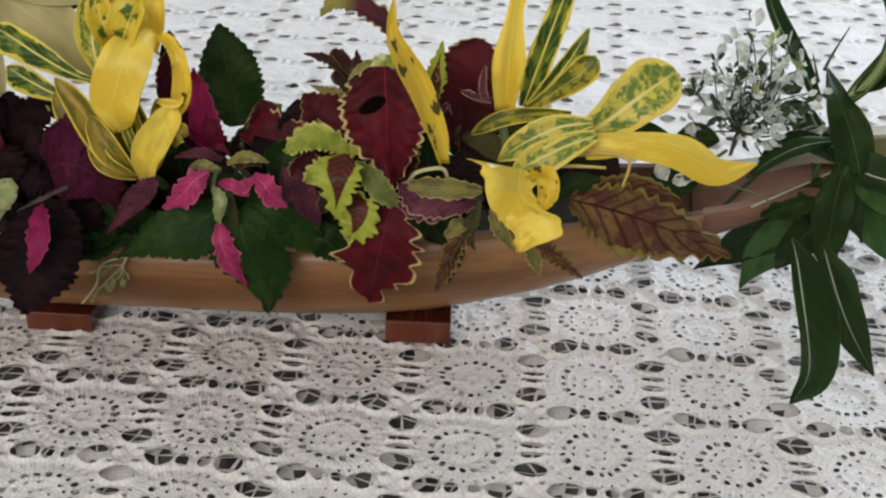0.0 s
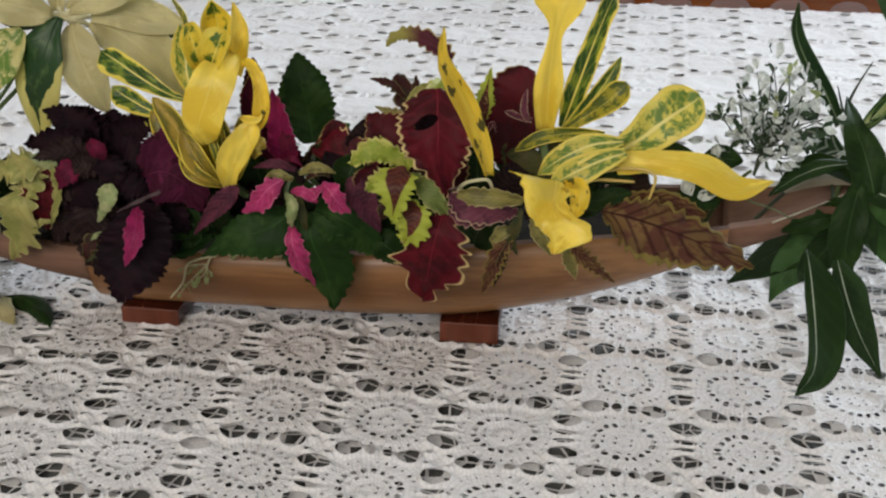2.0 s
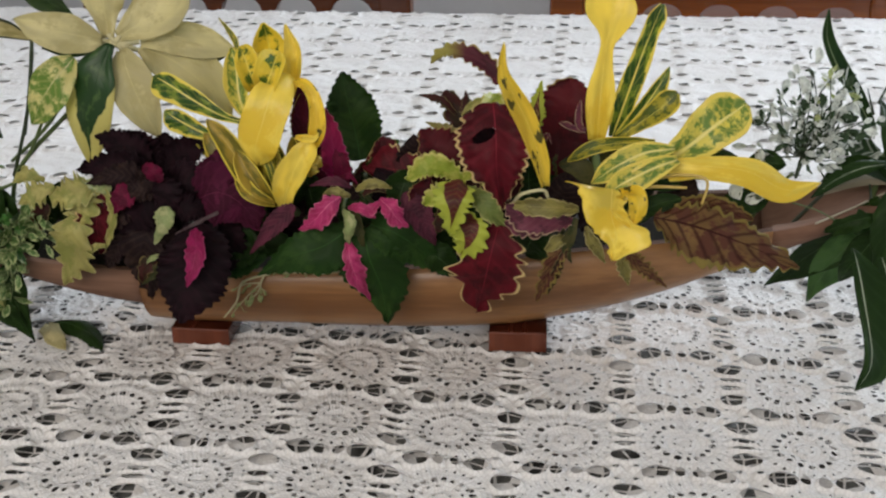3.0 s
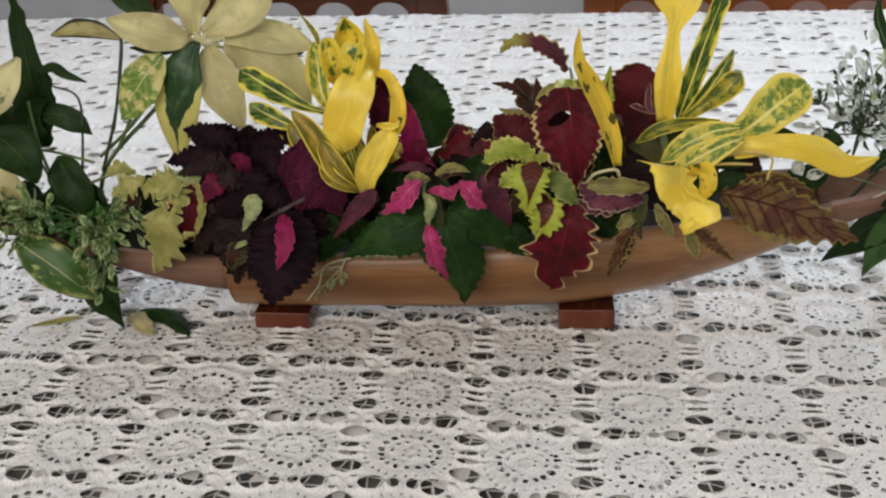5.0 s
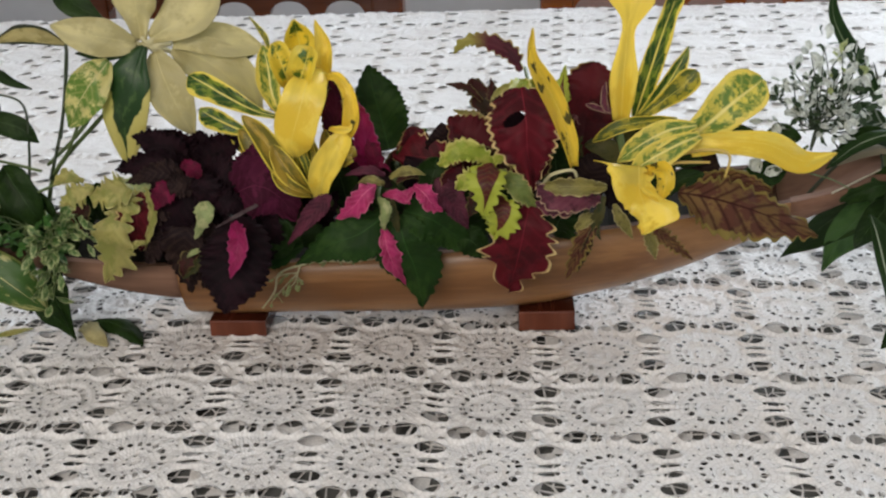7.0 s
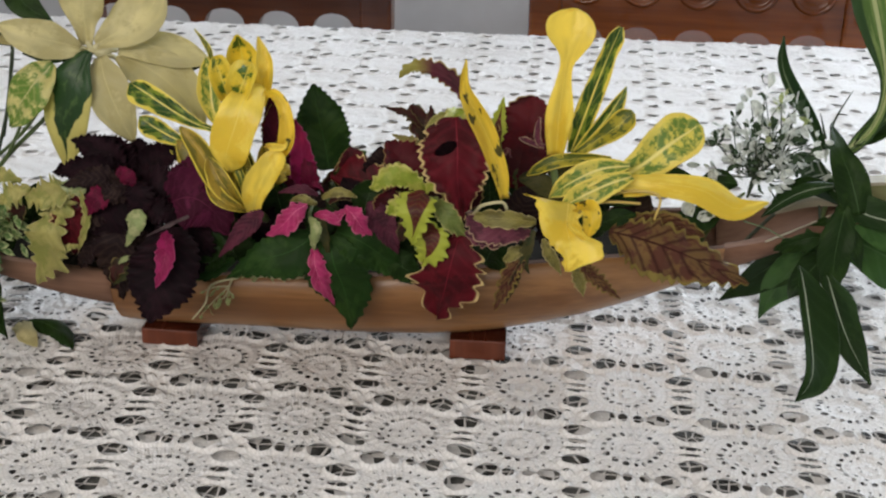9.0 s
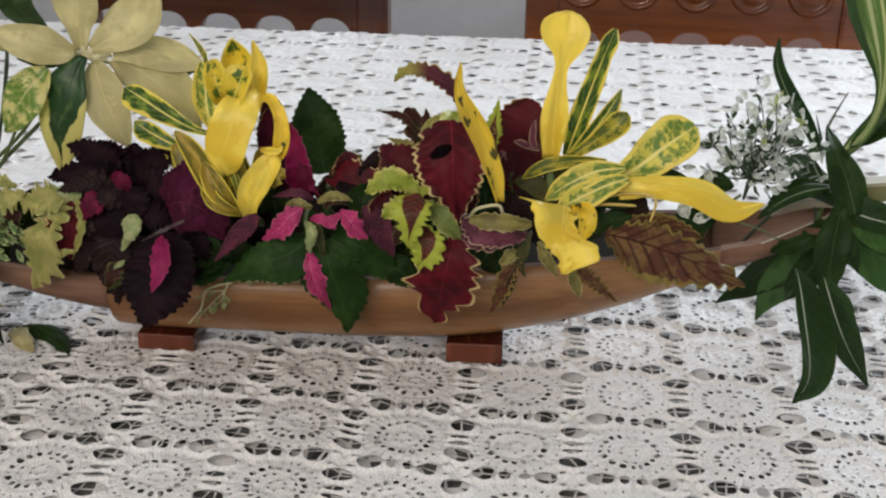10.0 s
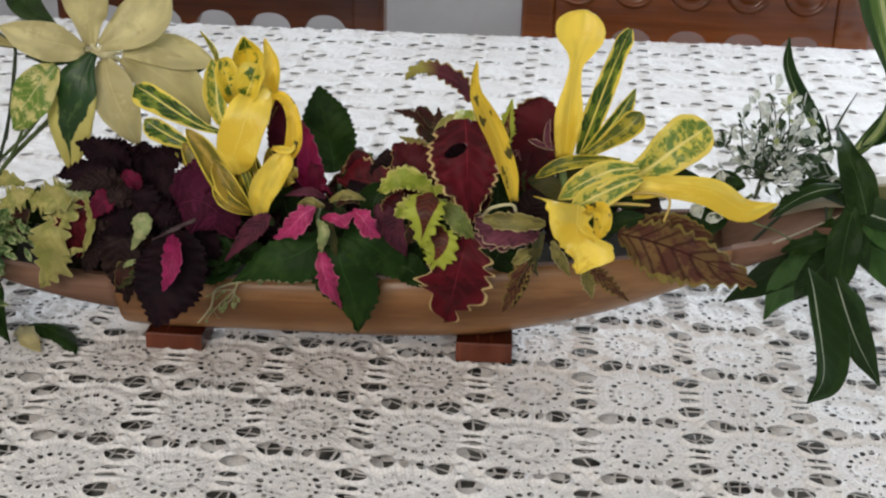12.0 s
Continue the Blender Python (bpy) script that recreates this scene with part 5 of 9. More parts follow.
leaf(sp, "yellow", [(0.0840, 0.1040, 0.9490), (0.0810, 0.0820, 0.9430), (0.0760, 0.0760, 0.9260), (0.0710, 0.0780, 0.9110), (0.0690, 0.0880, 0.8960)], [(0, 6.4, 5.7), (0.2, 12.1, 11.4), (0.5, 13.5, 14.2), (0.75, 12.4, 12.8), (0.9, 8.5, 7.8), (1, 0.7, 0.7)], cup=-0.06, twist=10)
leaf(sp, "spotted", [(0.0890, 0.1000, 0.9440), (0.0990, 0.0920, 0.9460), (0.1060, 0.0860, 0.9370), (0.1060, 0.0840, 0.9200), (0.0980, 0.0860, 0.9020)], [(0, 1.1, 1.1), (0.2, 3.2, 2.8), (0.5, 4.6, 3.9), (0.75, 6.0, 4.3), (0.92, 3.2, 2.5), (1, 0.4, 0.4)], cup=0.2)
leaf(sp, "gold", [(0.0780, 0.0960, 0.9030), (0.0810, 0.0920, 0.8930), (0.0810, 0.0920, 0.8810), (0.0800, 0.0940, 0.8680)], [(0, 1.1, 1.1), (0.25, 1.7, 1.7), (0.45, 2.2, 2.2), (0.75, 1.2, 1.2), (0.92, 0.4, 0.4), (1, 0.2, 0.2)], cup=0.2)
leaf(sp, "yellow", [(0.0820, 0.0900, 0.8670), (0.0880, 0.0820, 0.8860), (0.0960, 0.0800, 0.9030), (0.1020, 0.0840, 0.9150)], [(0, 3.6, 4.3), (0.25, 8.6, 6.4), (0.55, 8.6, 8.6), (0.8, 6.4, 9.3), (0.95, 2.9, 6.4), (1, 0.4, 1.4)], cup=0.3, wave=0.1, waves=1.5)
leaf(sp, "gold", [(0.0990, 0.0860, 0.8910), (0.1030, 0.0780, 0.8990), (0.1070, 0.0780, 0.9020), (0.1090, 0.0820, 0.8990)], [(0, 2.1, 2.1), (0.4, 5.0, 4.6), (0.8, 4.3, 4.3), (1, 0.7, 0.7)], cup=-0.3)
leaf(sp, "yellow", [(0.0920, 0.0900, 0.9140), (0.0990, 0.0820, 0.9160), (0.1060, 0.0800, 0.9170), (0.1080, 0.0840, 0.9200)], [(0, 1.1, 1.1), (0.25, 2.0, 2.0), (0.45, 2.5, 2.5), (0.75, 1.4, 1.4), (0.92, 0.5, 0.5), (1, 0.2, 0.2)], cup=0.3)

sp = sprig(0.3, "croton_sprig", "yellow croton shoot with spotted and spoon-shaped leaves", "plant sprig")
rooted(sp, "stem_green", 0.285, (0.274, 0.100, 0.893), 0.003, 0.0025)
stem(sp, "stem_green", [(0.274, 0.100, 0.893), (0.271, 0.100, 0.908), (0.271, 0.102, 0.918)], 0.0028, 0.002)
leaf(sp, "yellow", [(0.2720, 0.0980, 0.9160), (0.2730, 0.0960, 0.9450), (0.2750, 0.0980, 0.9720), (0.2770, 0.0980, 0.9910), (0.2780, 0.1040, 1.0060)], [(0, 5.1, 4.5), (0.14, 7.5, 6.9), (0.26, 7.9, 8.2), (0.42, 4.8, 4.8), (0.52, 3.8, 4.1), (0.62, 6.9, 8.2), (0.74, 15.1, 13.0), (0.86, 15.1, 12.3), (0.96, 8.2, 6.9), (1, 1.4, 1.4)], cup=0.22, twist=14)
leaf(sp, "croton_green", [(0.2810, 0.1080, 0.9150), (0.2880, 0.1100, 0.9380), (0.2970, 0.1120, 0.9680), (0.3060, 0.1140, 0.9940)], [(0, 2.4, 2.4), (0.2, 5.9, 5.6), (0.45, 7.0, 6.6), (0.62, 5.6, 6.3), (0.78, 5.2, 4.9), (0.93, 4.5, 4.9), (1, 1.4, 1.4)], cup=0.3, wave=0.16, waves=4)
leaf(sp, "croton_green", [(0.2840, 0.1040, 0.9170), (0.2970, 0.1040, 0.9330), (0.3060, 0.1060, 0.9470), (0.3120, 0.1080, 0.9590)], [(0, 2.1, 2.1), (0.35, 4.2, 4.9), (0.65, 3.8, 5.2), (0.9, 1.4, 2.4), (1, 0.3, 0.3)], cup=0.3, wave=0.08)
leaf(sp, "croton_olive", [(0.2840, 0.1020, 0.9160), (0.2970, 0.1000, 0.9270), (0.3080, 0.0980, 0.9370), (0.3170, 0.1000, 0.9460)], [(0, 2.1, 2.1), (0.35, 4.2, 4.9), (0.65, 6.3, 7.6), (0.88, 6.6, 7.0), (1, 1.7, 1.7)], cup=0.35)
leaf(sp, "croton_mixed", [(0.3080, 0.0960, 0.9020), (0.3270, 0.1040, 0.9130), (0.3440, 0.1120, 0.9250), (0.3590, 0.1180, 0.9350)], [(0, 3.6, 4.3), (0.25, 9.4, 10.1), (0.55, 14.1, 13.7), (0.8, 15.2, 14.5), (0.93, 11.2, 10.5), (1, 2.9, 2.9)], cup=0.12, wave=0.05)
leaf(sp, "yellow", [(0.3060, 0.0920, 0.9040), (0.3310, 0.0900, 0.9050), (0.3600, 0.0920, 0.9020), (0.3840, 0.0980, 0.8890), (0.4040, 0.1040, 0.8920)], [(0, 3.6, 3.6), (0.22, 5.1, 7.2), (0.45, 7.9, 8.7), (0.65, 9.4, 8.7), (0.82, 6.1, 5.8), (0.94, 2.5, 2.5), (1, 0.4, 0.4)], cup=-0.2, twist=-12)
leaf(sp, "croton_olive", [(0.3060, 0.1000, 0.9150), (0.2890, 0.0980, 0.9150), (0.2700, 0.0960, 0.9120), (0.2550, 0.0980, 0.9020)], [(0, 1.8, 1.8), (0.3, 3.2, 3.2), (0.6, 4.6, 4.3), (0.85, 3.2, 3.2), (1, 0.4, 0.4)], cup=0.25)
leaf(sp, "croton_mixed", [(0.3170, 0.0900, 0.9150), (0.3000, 0.0840, 0.9140), (0.2840, 0.0820, 0.9060), (0.2700, 0.0860, 0.8930)], [(0, 2.1, 2.1), (0.3, 6.3, 6.3), (0.6, 8.1, 7.8), (0.85, 4.9, 4.9), (1, 0.4, 0.4)], cup=0.15)
leaf(sp, "croton_mixed", [(0.3190, 0.0860, 0.9100), (0.3050, 0.0800, 0.9060), (0.2900, 0.0760, 0.8990), (0.2770, 0.0780, 0.8890)], [(0, 2.8, 2.8), (0.3, 7.0, 6.3), (0.6, 8.8, 7.7), (0.85, 5.6, 5.3), (1, 0.7, 0.7)], cup=0.15)
leaf(sp, "yellow", [(0.3150, 0.0920, 0.8950), (0.3250, 0.0900, 0.8990), (0.3350, 0.0920, 0.9020), (0.3450, 0.0940, 0.9030)], [(0, 1.1, 1.1), (0.25, 2.6, 2.6), (0.45, 3.2, 3.2), (0.75, 1.8, 1.8), (0.92, 0.6, 0.6), (1, 0.2, 0.2)], cup=-0.15)
leaf(sp, "yellow", [(0.2820, 0.0700, 0.8960), (0.2820, 0.0520, 0.8890), (0.2850, 0.0440, 0.8780), (0.2840, 0.0400, 0.8650)], [(0, 8.9, 26.7), (0.12, 8.2, 21.2), (0.35, 6.2, 15.0), (0.55, 11.6, 11.3), (0.66, 18.5, 8.2), (0.76, 17.1, 4.8), (0.88, 7.5, 3.4), (1, 0.7, 0.7)], teeth=6, depth=1.6, cup=0.08, wave=0.08, waves=1.3, label="yellow leaf with two corners and a curled edge")
leaf(sp, "spotted", [(0.2870, 0.0660, 0.8950), (0.2950, 0.0540, 0.9000), (0.2970, 0.0480, 0.8940), (0.2940, 0.0480, 0.8840)], [(0, 2.0, 2.0), (0.3, 4.1, 5.5), (0.6, 4.4, 6.1), (0.85, 3.1, 4.1), (1, 0.7, 0.7)], cup=0.55, wave=0.2, waves=3)
leaf(sp, "yellow", [(0.2810, 0.0660, 0.8890), (0.2860, 0.0520, 0.8890), (0.2910, 0.0460, 0.8860), (0.2940, 0.0460, 0.8830)], [(0, 1.0, 1.0), (0.25, 2.7, 2.7), (0.45, 3.4, 3.4), (0.75, 1.9, 1.9), (0.92, 0.7, 0.7), (1, 0.2, 0.2)], cup=0.4)
leaf(sp, "spotted", [(0.2430, 0.0720, 0.8960), (0.2400, 0.0640, 0.9160), (0.2330, 0.0560, 0.9400), (0.2240, 0.0500, 0.9600), (0.2190, 0.0500, 0.9710), (0.2200, 0.0480, 0.9870)], [(0, 2.0, 2.7), (0.2, 4.7, 5.0), (0.4, 6.3, 5.7), (0.55, 6.3, 5.0), (0.7, 4.3, 3.7), (0.8, 2.3, 3.3), (0.9, 1.7, 2.0), (1, 0.3, 0.3)], cup=0.3, wave=0.12, waves=3.5)
stem(sp, "stem_gold", [(0.303, 0.090, 0.895), (0.321, 0.085, 0.901), (0.336, 0.080, 0.900), (0.334, 0.078, 0.886)], 0.0012, 0.0008)
stem(sp, "stem_gold", [(0.288, 0.085, 0.889), (0.305, 0.082, 0.894), (0.325, 0.080, 0.895)], 0.0012, 0.0008)
leaf(sp, "green_dark", [(0.3650, 0.1300, 0.8910), (0.3500, 0.1300, 0.8970), (0.3380, 0.1300, 0.8990), (0.3260, 0.1300, 0.8950)], [(0, 1.1, 1.1), (0.2, 3.1, 3.1), (0.5, 4.5, 4.5), (0.8, 3.2, 3.2), (0.94, 1.6, 1.6), (1, 0.4, 0.4)], cup=0.1)
leaf(sp, "green_dark", [(0.2930, 0.1000, 0.8750), (0.3030, 0.0980, 0.8740), (0.3130, 0.0980, 0.8780), (0.3240, 0.1000, 0.8800)], [(0, 1.1, 1.1), (0.2, 4.3, 4.3), (0.5, 6.2, 6.2), (0.8, 4.4, 4.4), (0.94, 2.2, 2.2), (1, 0.4, 0.4)], cup=0.1)
leaf(sp, "olive_dark", [(0.2930, 0.1120, 0.8860), (0.2840, 0.1140, 0.8950), (0.2730, 0.1160, 0.9020), (0.2640, 0.1180, 0.9090)], [(0, 1.1, 1.1), (0.2, 6.1, 6.1), (0.5, 8.8, 8.8), (0.8, 6.3, 6.3), (0.94, 3.2, 3.2), (1, 0.4, 0.4)], cup=0.15)
leaf(sp, "green_dark", [(0.3000, 0.1120, 0.8820), (0.2880, 0.1100, 0.8830), (0.2750, 0.1100, 0.8850), (0.2610, 0.1120, 0.8820)], [(0, 1.1, 1.1), (0.2, 5.6, 5.6), (0.5, 8.1, 8.1), (0.8, 5.8, 5.8), (0.94, 2.9, 2.9), (1, 0.4, 0.4)], cup=0.15)
leaf(sp, "olive_dark", [(0.2610, 0.1080, 0.8800), (0.2570, 0.1080, 0.8890), (0.2530, 0.1100, 0.8970), (0.2500, 0.1120, 0.9050)], [(0, 1.1, 1.1), (0.2, 5.6, 5.6), (0.5, 8.0, 8.0), (0.8, 5.8, 5.8), (0.94, 2.9, 2.9), (1, 0.4, 0.4)], teeth=6, depth=1.2)
leaf(sp, "green_dark", [(0.3240, 0.1080, 0.8840), (0.3140, 0.1100, 0.8870), (0.3020, 0.1120, 0.8880), (0.2910, 0.1140, 0.8910)], [(0, 1.1, 1.1), (0.2, 5.1, 5.1), (0.5, 7.3, 7.3), (0.8, 5.3, 5.3), (0.94, 2.6, 2.6), (1, 0.4, 0.4)], cup=0.15)
leaf(sp, "olive_dark", [(0.2830, 0.1000, 0.8870), (0.2710, 0.0980, 0.8930), (0.2600, 0.0980, 0.8990), (0.2500, 0.1000, 0.8990)], [(0, 1.1, 1.1), (0.2, 4.5, 4.5), (0.5, 6.5, 6.5), (0.8, 4.7, 4.7), (0.94, 2.3, 2.3), (1, 0.4, 0.4)], cup=0.2)

sp = sprig(0.24, "coleus_sprig", "dark red coleus with ruffled yellow-edged leaves", "plant sprig")
rooted(sp, "stem_green", 0.235, (0.222, 0.090, 0.897), 0.0022, 0.0018)
stem(sp, "stem_green", [(0.222, 0.090, 0.897), (0.218, 0.100, 0.927), (0.212, 0.145, 0.936)], 0.0018, 0.0012)
leaf(sp, "deep_red", [(0.2480, 0.1080, 0.8890), (0.2510, 0.1100, 0.9110), (0.2540, 0.1120, 0.9310), (0.2570, 0.1180, 0.9470)], [(0, 5.1, 5.1), (0.2, 14.4, 16.6), (0.5, 18.0, 18.8), (0.8, 15.2, 13.0), (0.93, 8.7, 7.2), (1, 1.1, 1.1)], teeth=15, depth=2.4, cup=0.15, frill=1.4)
leaf(sp, "red", [(0.2120, 0.0780, 0.9430), (0.2150, 0.0620, 0.9290), (0.2160, 0.0600, 0.9080), (0.2190, 0.0680, 0.8820)], [(0, 6.2, 7.5), (0.1, 15.8, 17.1), (0.35, 19.2, 22.6), (0.58, 17.8, 19.2), (0.76, 11.6, 8.9), (0.9, 4.5, 3.4), (1, 0.3, 0.3)], teeth=13, depth=3.2, cup=-0.06, frill=2.4, tear=(0.33, 0.3, 0.075, 0.26), label="dark red leaf with scalloped cream edge and a hole")
leaf(sp, "red", [(0.1730, 0.1100, 0.8860), (0.1580, 0.1160, 0.8840), (0.1420, 0.1200, 0.8850), (0.1260, 0.1260, 0.8840)], [(0, 5.9, 5.9), (0.3, 14.8, 11.8), (0.55, 17.8, 14.1), (0.75, 11.1, 15.5), (0.9, 5.2, 8.1), (1, 0.7, 0.7)], teeth=7, depth=3.0, cup=-0.12, frill=1.6)
leaf(sp, "red", [(0.2170, 0.0800, 0.8710), (0.2130, 0.0700, 0.8550), (0.2080, 0.0760, 0.8300), (0.2020, 0.0920, 0.8030)], [(0, 5.0, 5.0), (0.15, 13.0, 9.4), (0.4, 18.7, 16.6), (0.6, 20.9, 22.3), (0.75, 14.4, 18.0), (0.88, 5.8, 9.4), (1, 0.7, 0.7)], teeth=7, depth=6.5, cup=-0.1, frill=2.6)
leaf(sp, "mauve_tip", [(0.2090, 0.1500, 0.9320), (0.2020, 0.1540, 0.9420), (0.1870, 0.1600, 0.9480), (0.1740, 0.1660, 0.9470), (0.1640, 0.1700, 0.9390)], [(0, 1.5, 1.5), (0.25, 4.5, 6.4), (0.5, 3.8, 6.1), (0.75, 2.3, 4.9), (0.92, 1.1, 2.6), (1, 0.4, 0.4)], teeth=10, depth=2.2, cup=0.2, frill=0.6)
leaf(sp, "brown_red", [(0.1950, 0.1240, 0.8970), (0.1890, 0.1260, 0.9140), (0.1830, 0.1300, 0.9240), (0.1780, 0.1320, 0.9330)], [(0, 3.7, 3.7), (0.3, 8.1, 8.1), (0.6, 6.6, 7.4), (0.8, 5.9, 5.2), (1, 0.7, 0.7)], teeth=5, depth=3.4, cup=0.1, frill=1.2)
leaf(sp, "brown_red", [(0.1970, 0.1220, 0.9110), (0.1940, 0.1220, 0.9210), (0.1920, 0.1240, 0.9270), (0.1910, 0.1260, 0.9350)], [(0, 1.8, 1.8), (0.1, 2.8, 2.8), (0.3, 4.7, 4.7), (0.55, 4.1, 4.1), (0.8, 2.1, 2.1), (0.95, 0.7, 0.7), (1, 0.2, 0.2)], teeth=6, depth=2.2, cup=0.1)
leaf(sp, "brown_red", [(0.1850, 0.1280, 0.9190), (0.1770, 0.1280, 0.9270), (0.1690, 0.1300, 0.9290), (0.1620, 0.1300, 0.9300)], [(0, 1.1, 1.1), (0.25, 2.1, 2.1), (0.45, 2.6, 2.6), (0.75, 1.4, 1.4), (0.92, 0.5, 0.5), (1, 0.2, 0.2)], teeth=6, depth=1.5)
leaf(sp, "deep_red", [(0.1960, 0.1000, 0.8920), (0.1840, 0.1030, 0.9000), (0.1730, 0.1060, 0.9070), (0.1650, 0.1080, 0.9150)], [(0, 5.0, 5.0), (0.3, 12.3, 13.7), (0.6, 10.8, 13.0), (0.85, 5.0, 6.5), (1, 0.7, 0.7)], teeth=9, depth=2.2, frill=1.2)
leaf(sp, "olive", [(0.1910, 0.1150, 0.9040), (0.1840, 0.1180, 0.9100), (0.1750, 0.1200, 0.9130), (0.1670, 0.1200, 0.9160)], [(0, 1.1, 1.1), (0.25, 2.9, 2.9), (0.45, 3.7, 3.7), (0.75, 2.0, 2.0), (0.92, 0.7, 0.7), (1, 0.2, 0.2)], teeth=8, depth=1.6)
leaf(sp, "lime", [(0.2100, 0.1000, 0.9420), (0.2100, 0.0920, 0.9410), (0.2120, 0.0840, 0.9390), (0.2190, 0.0780, 0.9360)], [(0, 2.1, 2.1), (0.3, 6.3, 4.9), (0.65, 7.7, 6.3), (0.9, 2.8, 2.8), (1, 0.3, 0.3)], teeth=6, depth=1.2, cup=0.25, frill=1.0)
leaf(sp, "lime", [(0.2110, 0.1000, 0.9390), (0.2180, 0.0960, 0.9400), (0.2230, 0.0920, 0.9410), (0.2290, 0.0900, 0.9370)], [(0, 1.1, 1.1), (0.25, 2.5, 2.5), (0.45, 3.2, 3.2), (0.75, 1.7, 1.7), (0.92, 0.6, 0.6), (1, 0.2, 0.2)], teeth=6, depth=1, cup=0.2)
leaf(sp, "pale", [(0.2100, 0.0960, 0.9380), (0.2030, 0.0920, 0.9390), (0.1970, 0.0880, 0.9370), (0.1930, 0.0840, 0.9330)], [(0, 1.0, 1.0), (0.25, 2.0, 2.0), (0.45, 2.4, 2.4), (0.75, 1.3, 1.3), (0.92, 0.5, 0.5), (1, 0.2, 0.2)], teeth=6, depth=1.2)
leaf(sp, "lime_red", [(0.2350, 0.1050, 0.9170), (0.2350, 0.1080, 0.9270), (0.2360, 0.1100, 0.9350), (0.2380, 0.1120, 0.9470)], [(0, 1.8, 1.8), (0.1, 3.2, 3.2), (0.3, 5.4, 5.4), (0.55, 4.6, 4.6), (0.8, 2.4, 2.4), (0.95, 0.8, 0.8), (1, 0.2, 0.2)], teeth=8, depth=1.5)
leaf(sp, "mauve", [(0.2650, 0.0830, 0.9270), (0.2620, 0.0800, 0.9300), (0.2610, 0.0800, 0.9370), (0.2620, 0.0820, 0.9450)], [(0, 1.7, 1.0), (0.4, 2.1, 1.7), (0.7, 2.4, 1.7), (1, 0.3, 0.3)], teeth=3, depth=1.2, frill=1, cup=0.4)
leaf(sp, "mauve", [(0.2650, 0.0830, 0.9260), (0.2600, 0.0800, 0.9280), (0.2550, 0.0800, 0.9300), (0.2500, 0.0800, 0.9320)], [(0, 1.0, 1.4), (0.5, 1.4, 2.1), (0.8, 1.4, 1.7), (1, 0.3, 0.3)], teeth=3, depth=1.0, frill=1, cup=0.4)
leaf(sp, "mauve", [(0.2400, 0.0820, 0.9180), (0.2420, 0.0800, 0.9220), (0.2440, 0.0780, 0.9250), (0.2460, 0.0780, 0.9200)], [(0, 1.0, 1.0), (0.25, 1.1, 1.1), (0.45, 1.4, 1.4), (0.75, 0.8, 0.8), (0.92, 0.3, 0.3), (1, 0.2, 0.2)], teeth=3, depth=0.8)
stem(sp, "stem_cream", [(0.225, 0.075, 0.883), (0.230, 0.070, 0.891), (0.242, 0.070, 0.894), (0.245, 0.072, 0.889)], 0.0012, 0.001)

sp = sprig(0.19, "coleus_sprig", "lime green coleus rosette with red leaf centres", "plant sprig")
rooted(sp, "stem_green", 0.19, (0.187, 0.085, 0.891), 0.002, 0.0016)
leaf(sp, "lime", [(0.1940, 0.0820, 0.8930), (0.1820, 0.0780, 0.9010), (0.1710, 0.0760, 0.9010), (0.1610, 0.0780, 0.8940)], [(0, 2.1, 2.1), (0.25, 3.9, 7.7), (0.55, 4.2, 8.8), (0.8, 3.5, 5.6), (1, 0.7, 0.7)], teeth=9, depth=2.2, frill=2.4, cup=0.1)
leaf(sp, "lime", [(0.1920, 0.0900, 0.8890), (0.1850, 0.0940, 0.8940), (0.1790, 0.0980, 0.8980), (0.1740, 0.1000, 0.9050)], [(0, 1.1, 1.1), (0.25, 2.9, 2.9), (0.45, 3.6, 3.6), (0.75, 2.0, 2.0), (0.92, 0.7, 0.7), (1, 0.2, 0.2)], teeth=7, depth=1.5, frill=1.2, cup=0.1)
leaf(sp, "lime", [(0.1940, 0.0820, 0.8940), (0.2010, 0.0780, 0.9010), (0.2080, 0.0760, 0.8990), (0.2130, 0.0780, 0.8880)], [(0, 1.8, 1.8), (0.3, 4.6, 4.2), (0.6, 5.3, 4.9), (0.85, 3.2, 3.2), (1, 0.4, 0.4)], teeth=8, depth=1.8, frill=1.8, cup=0.1)
leaf(sp, "lime_deep", [(0.1960, 0.0820, 0.8890), (0.2050, 0.0740, 0.8850), (0.2120, 0.0720, 0.8780), (0.2200, 0.0760, 0.8680)], [(0, 1.8, 1.8), (0.3, 6.0, 4.9), (0.6, 7.0, 6.0), (0.85, 3.5, 3.5), (1, 0.4, 0.4)], teeth=7, depth=1.8, frill=1.6, cup=0.1)
leaf(sp, "lime", [(0.1890, 0.0800, 0.8860), (0.1830, 0.0740, 0.8880), (0.1780, 0.0720, 0.8860), (0.1720, 0.0740, 0.8800)], [(0, 1.8, 1.8), (0.35, 3.9, 5.3), (0.7, 4.2, 5.3), (0.9, 2.1, 2.8), (1, 0.7, 0.7)], teeth=6, depth=2.4, frill=2.0, cup=0.1)
leaf(sp, "brown_red", [(0.1910, 0.0820, 0.8840), (0.1860, 0.0780, 0.8780), (0.1820, 0.0780, 0.8690), (0.1790, 0.0800, 0.8600)], [(0, 1.1, 1.1), (0.2, 3.5, 3.5), (0.5, 5.0, 5.0), (0.8, 3.6, 3.6), (0.94, 1.8, 1.8), (1, 0.4, 0.4)], teeth=7, depth=1.4, frill=1, cup=0.1)
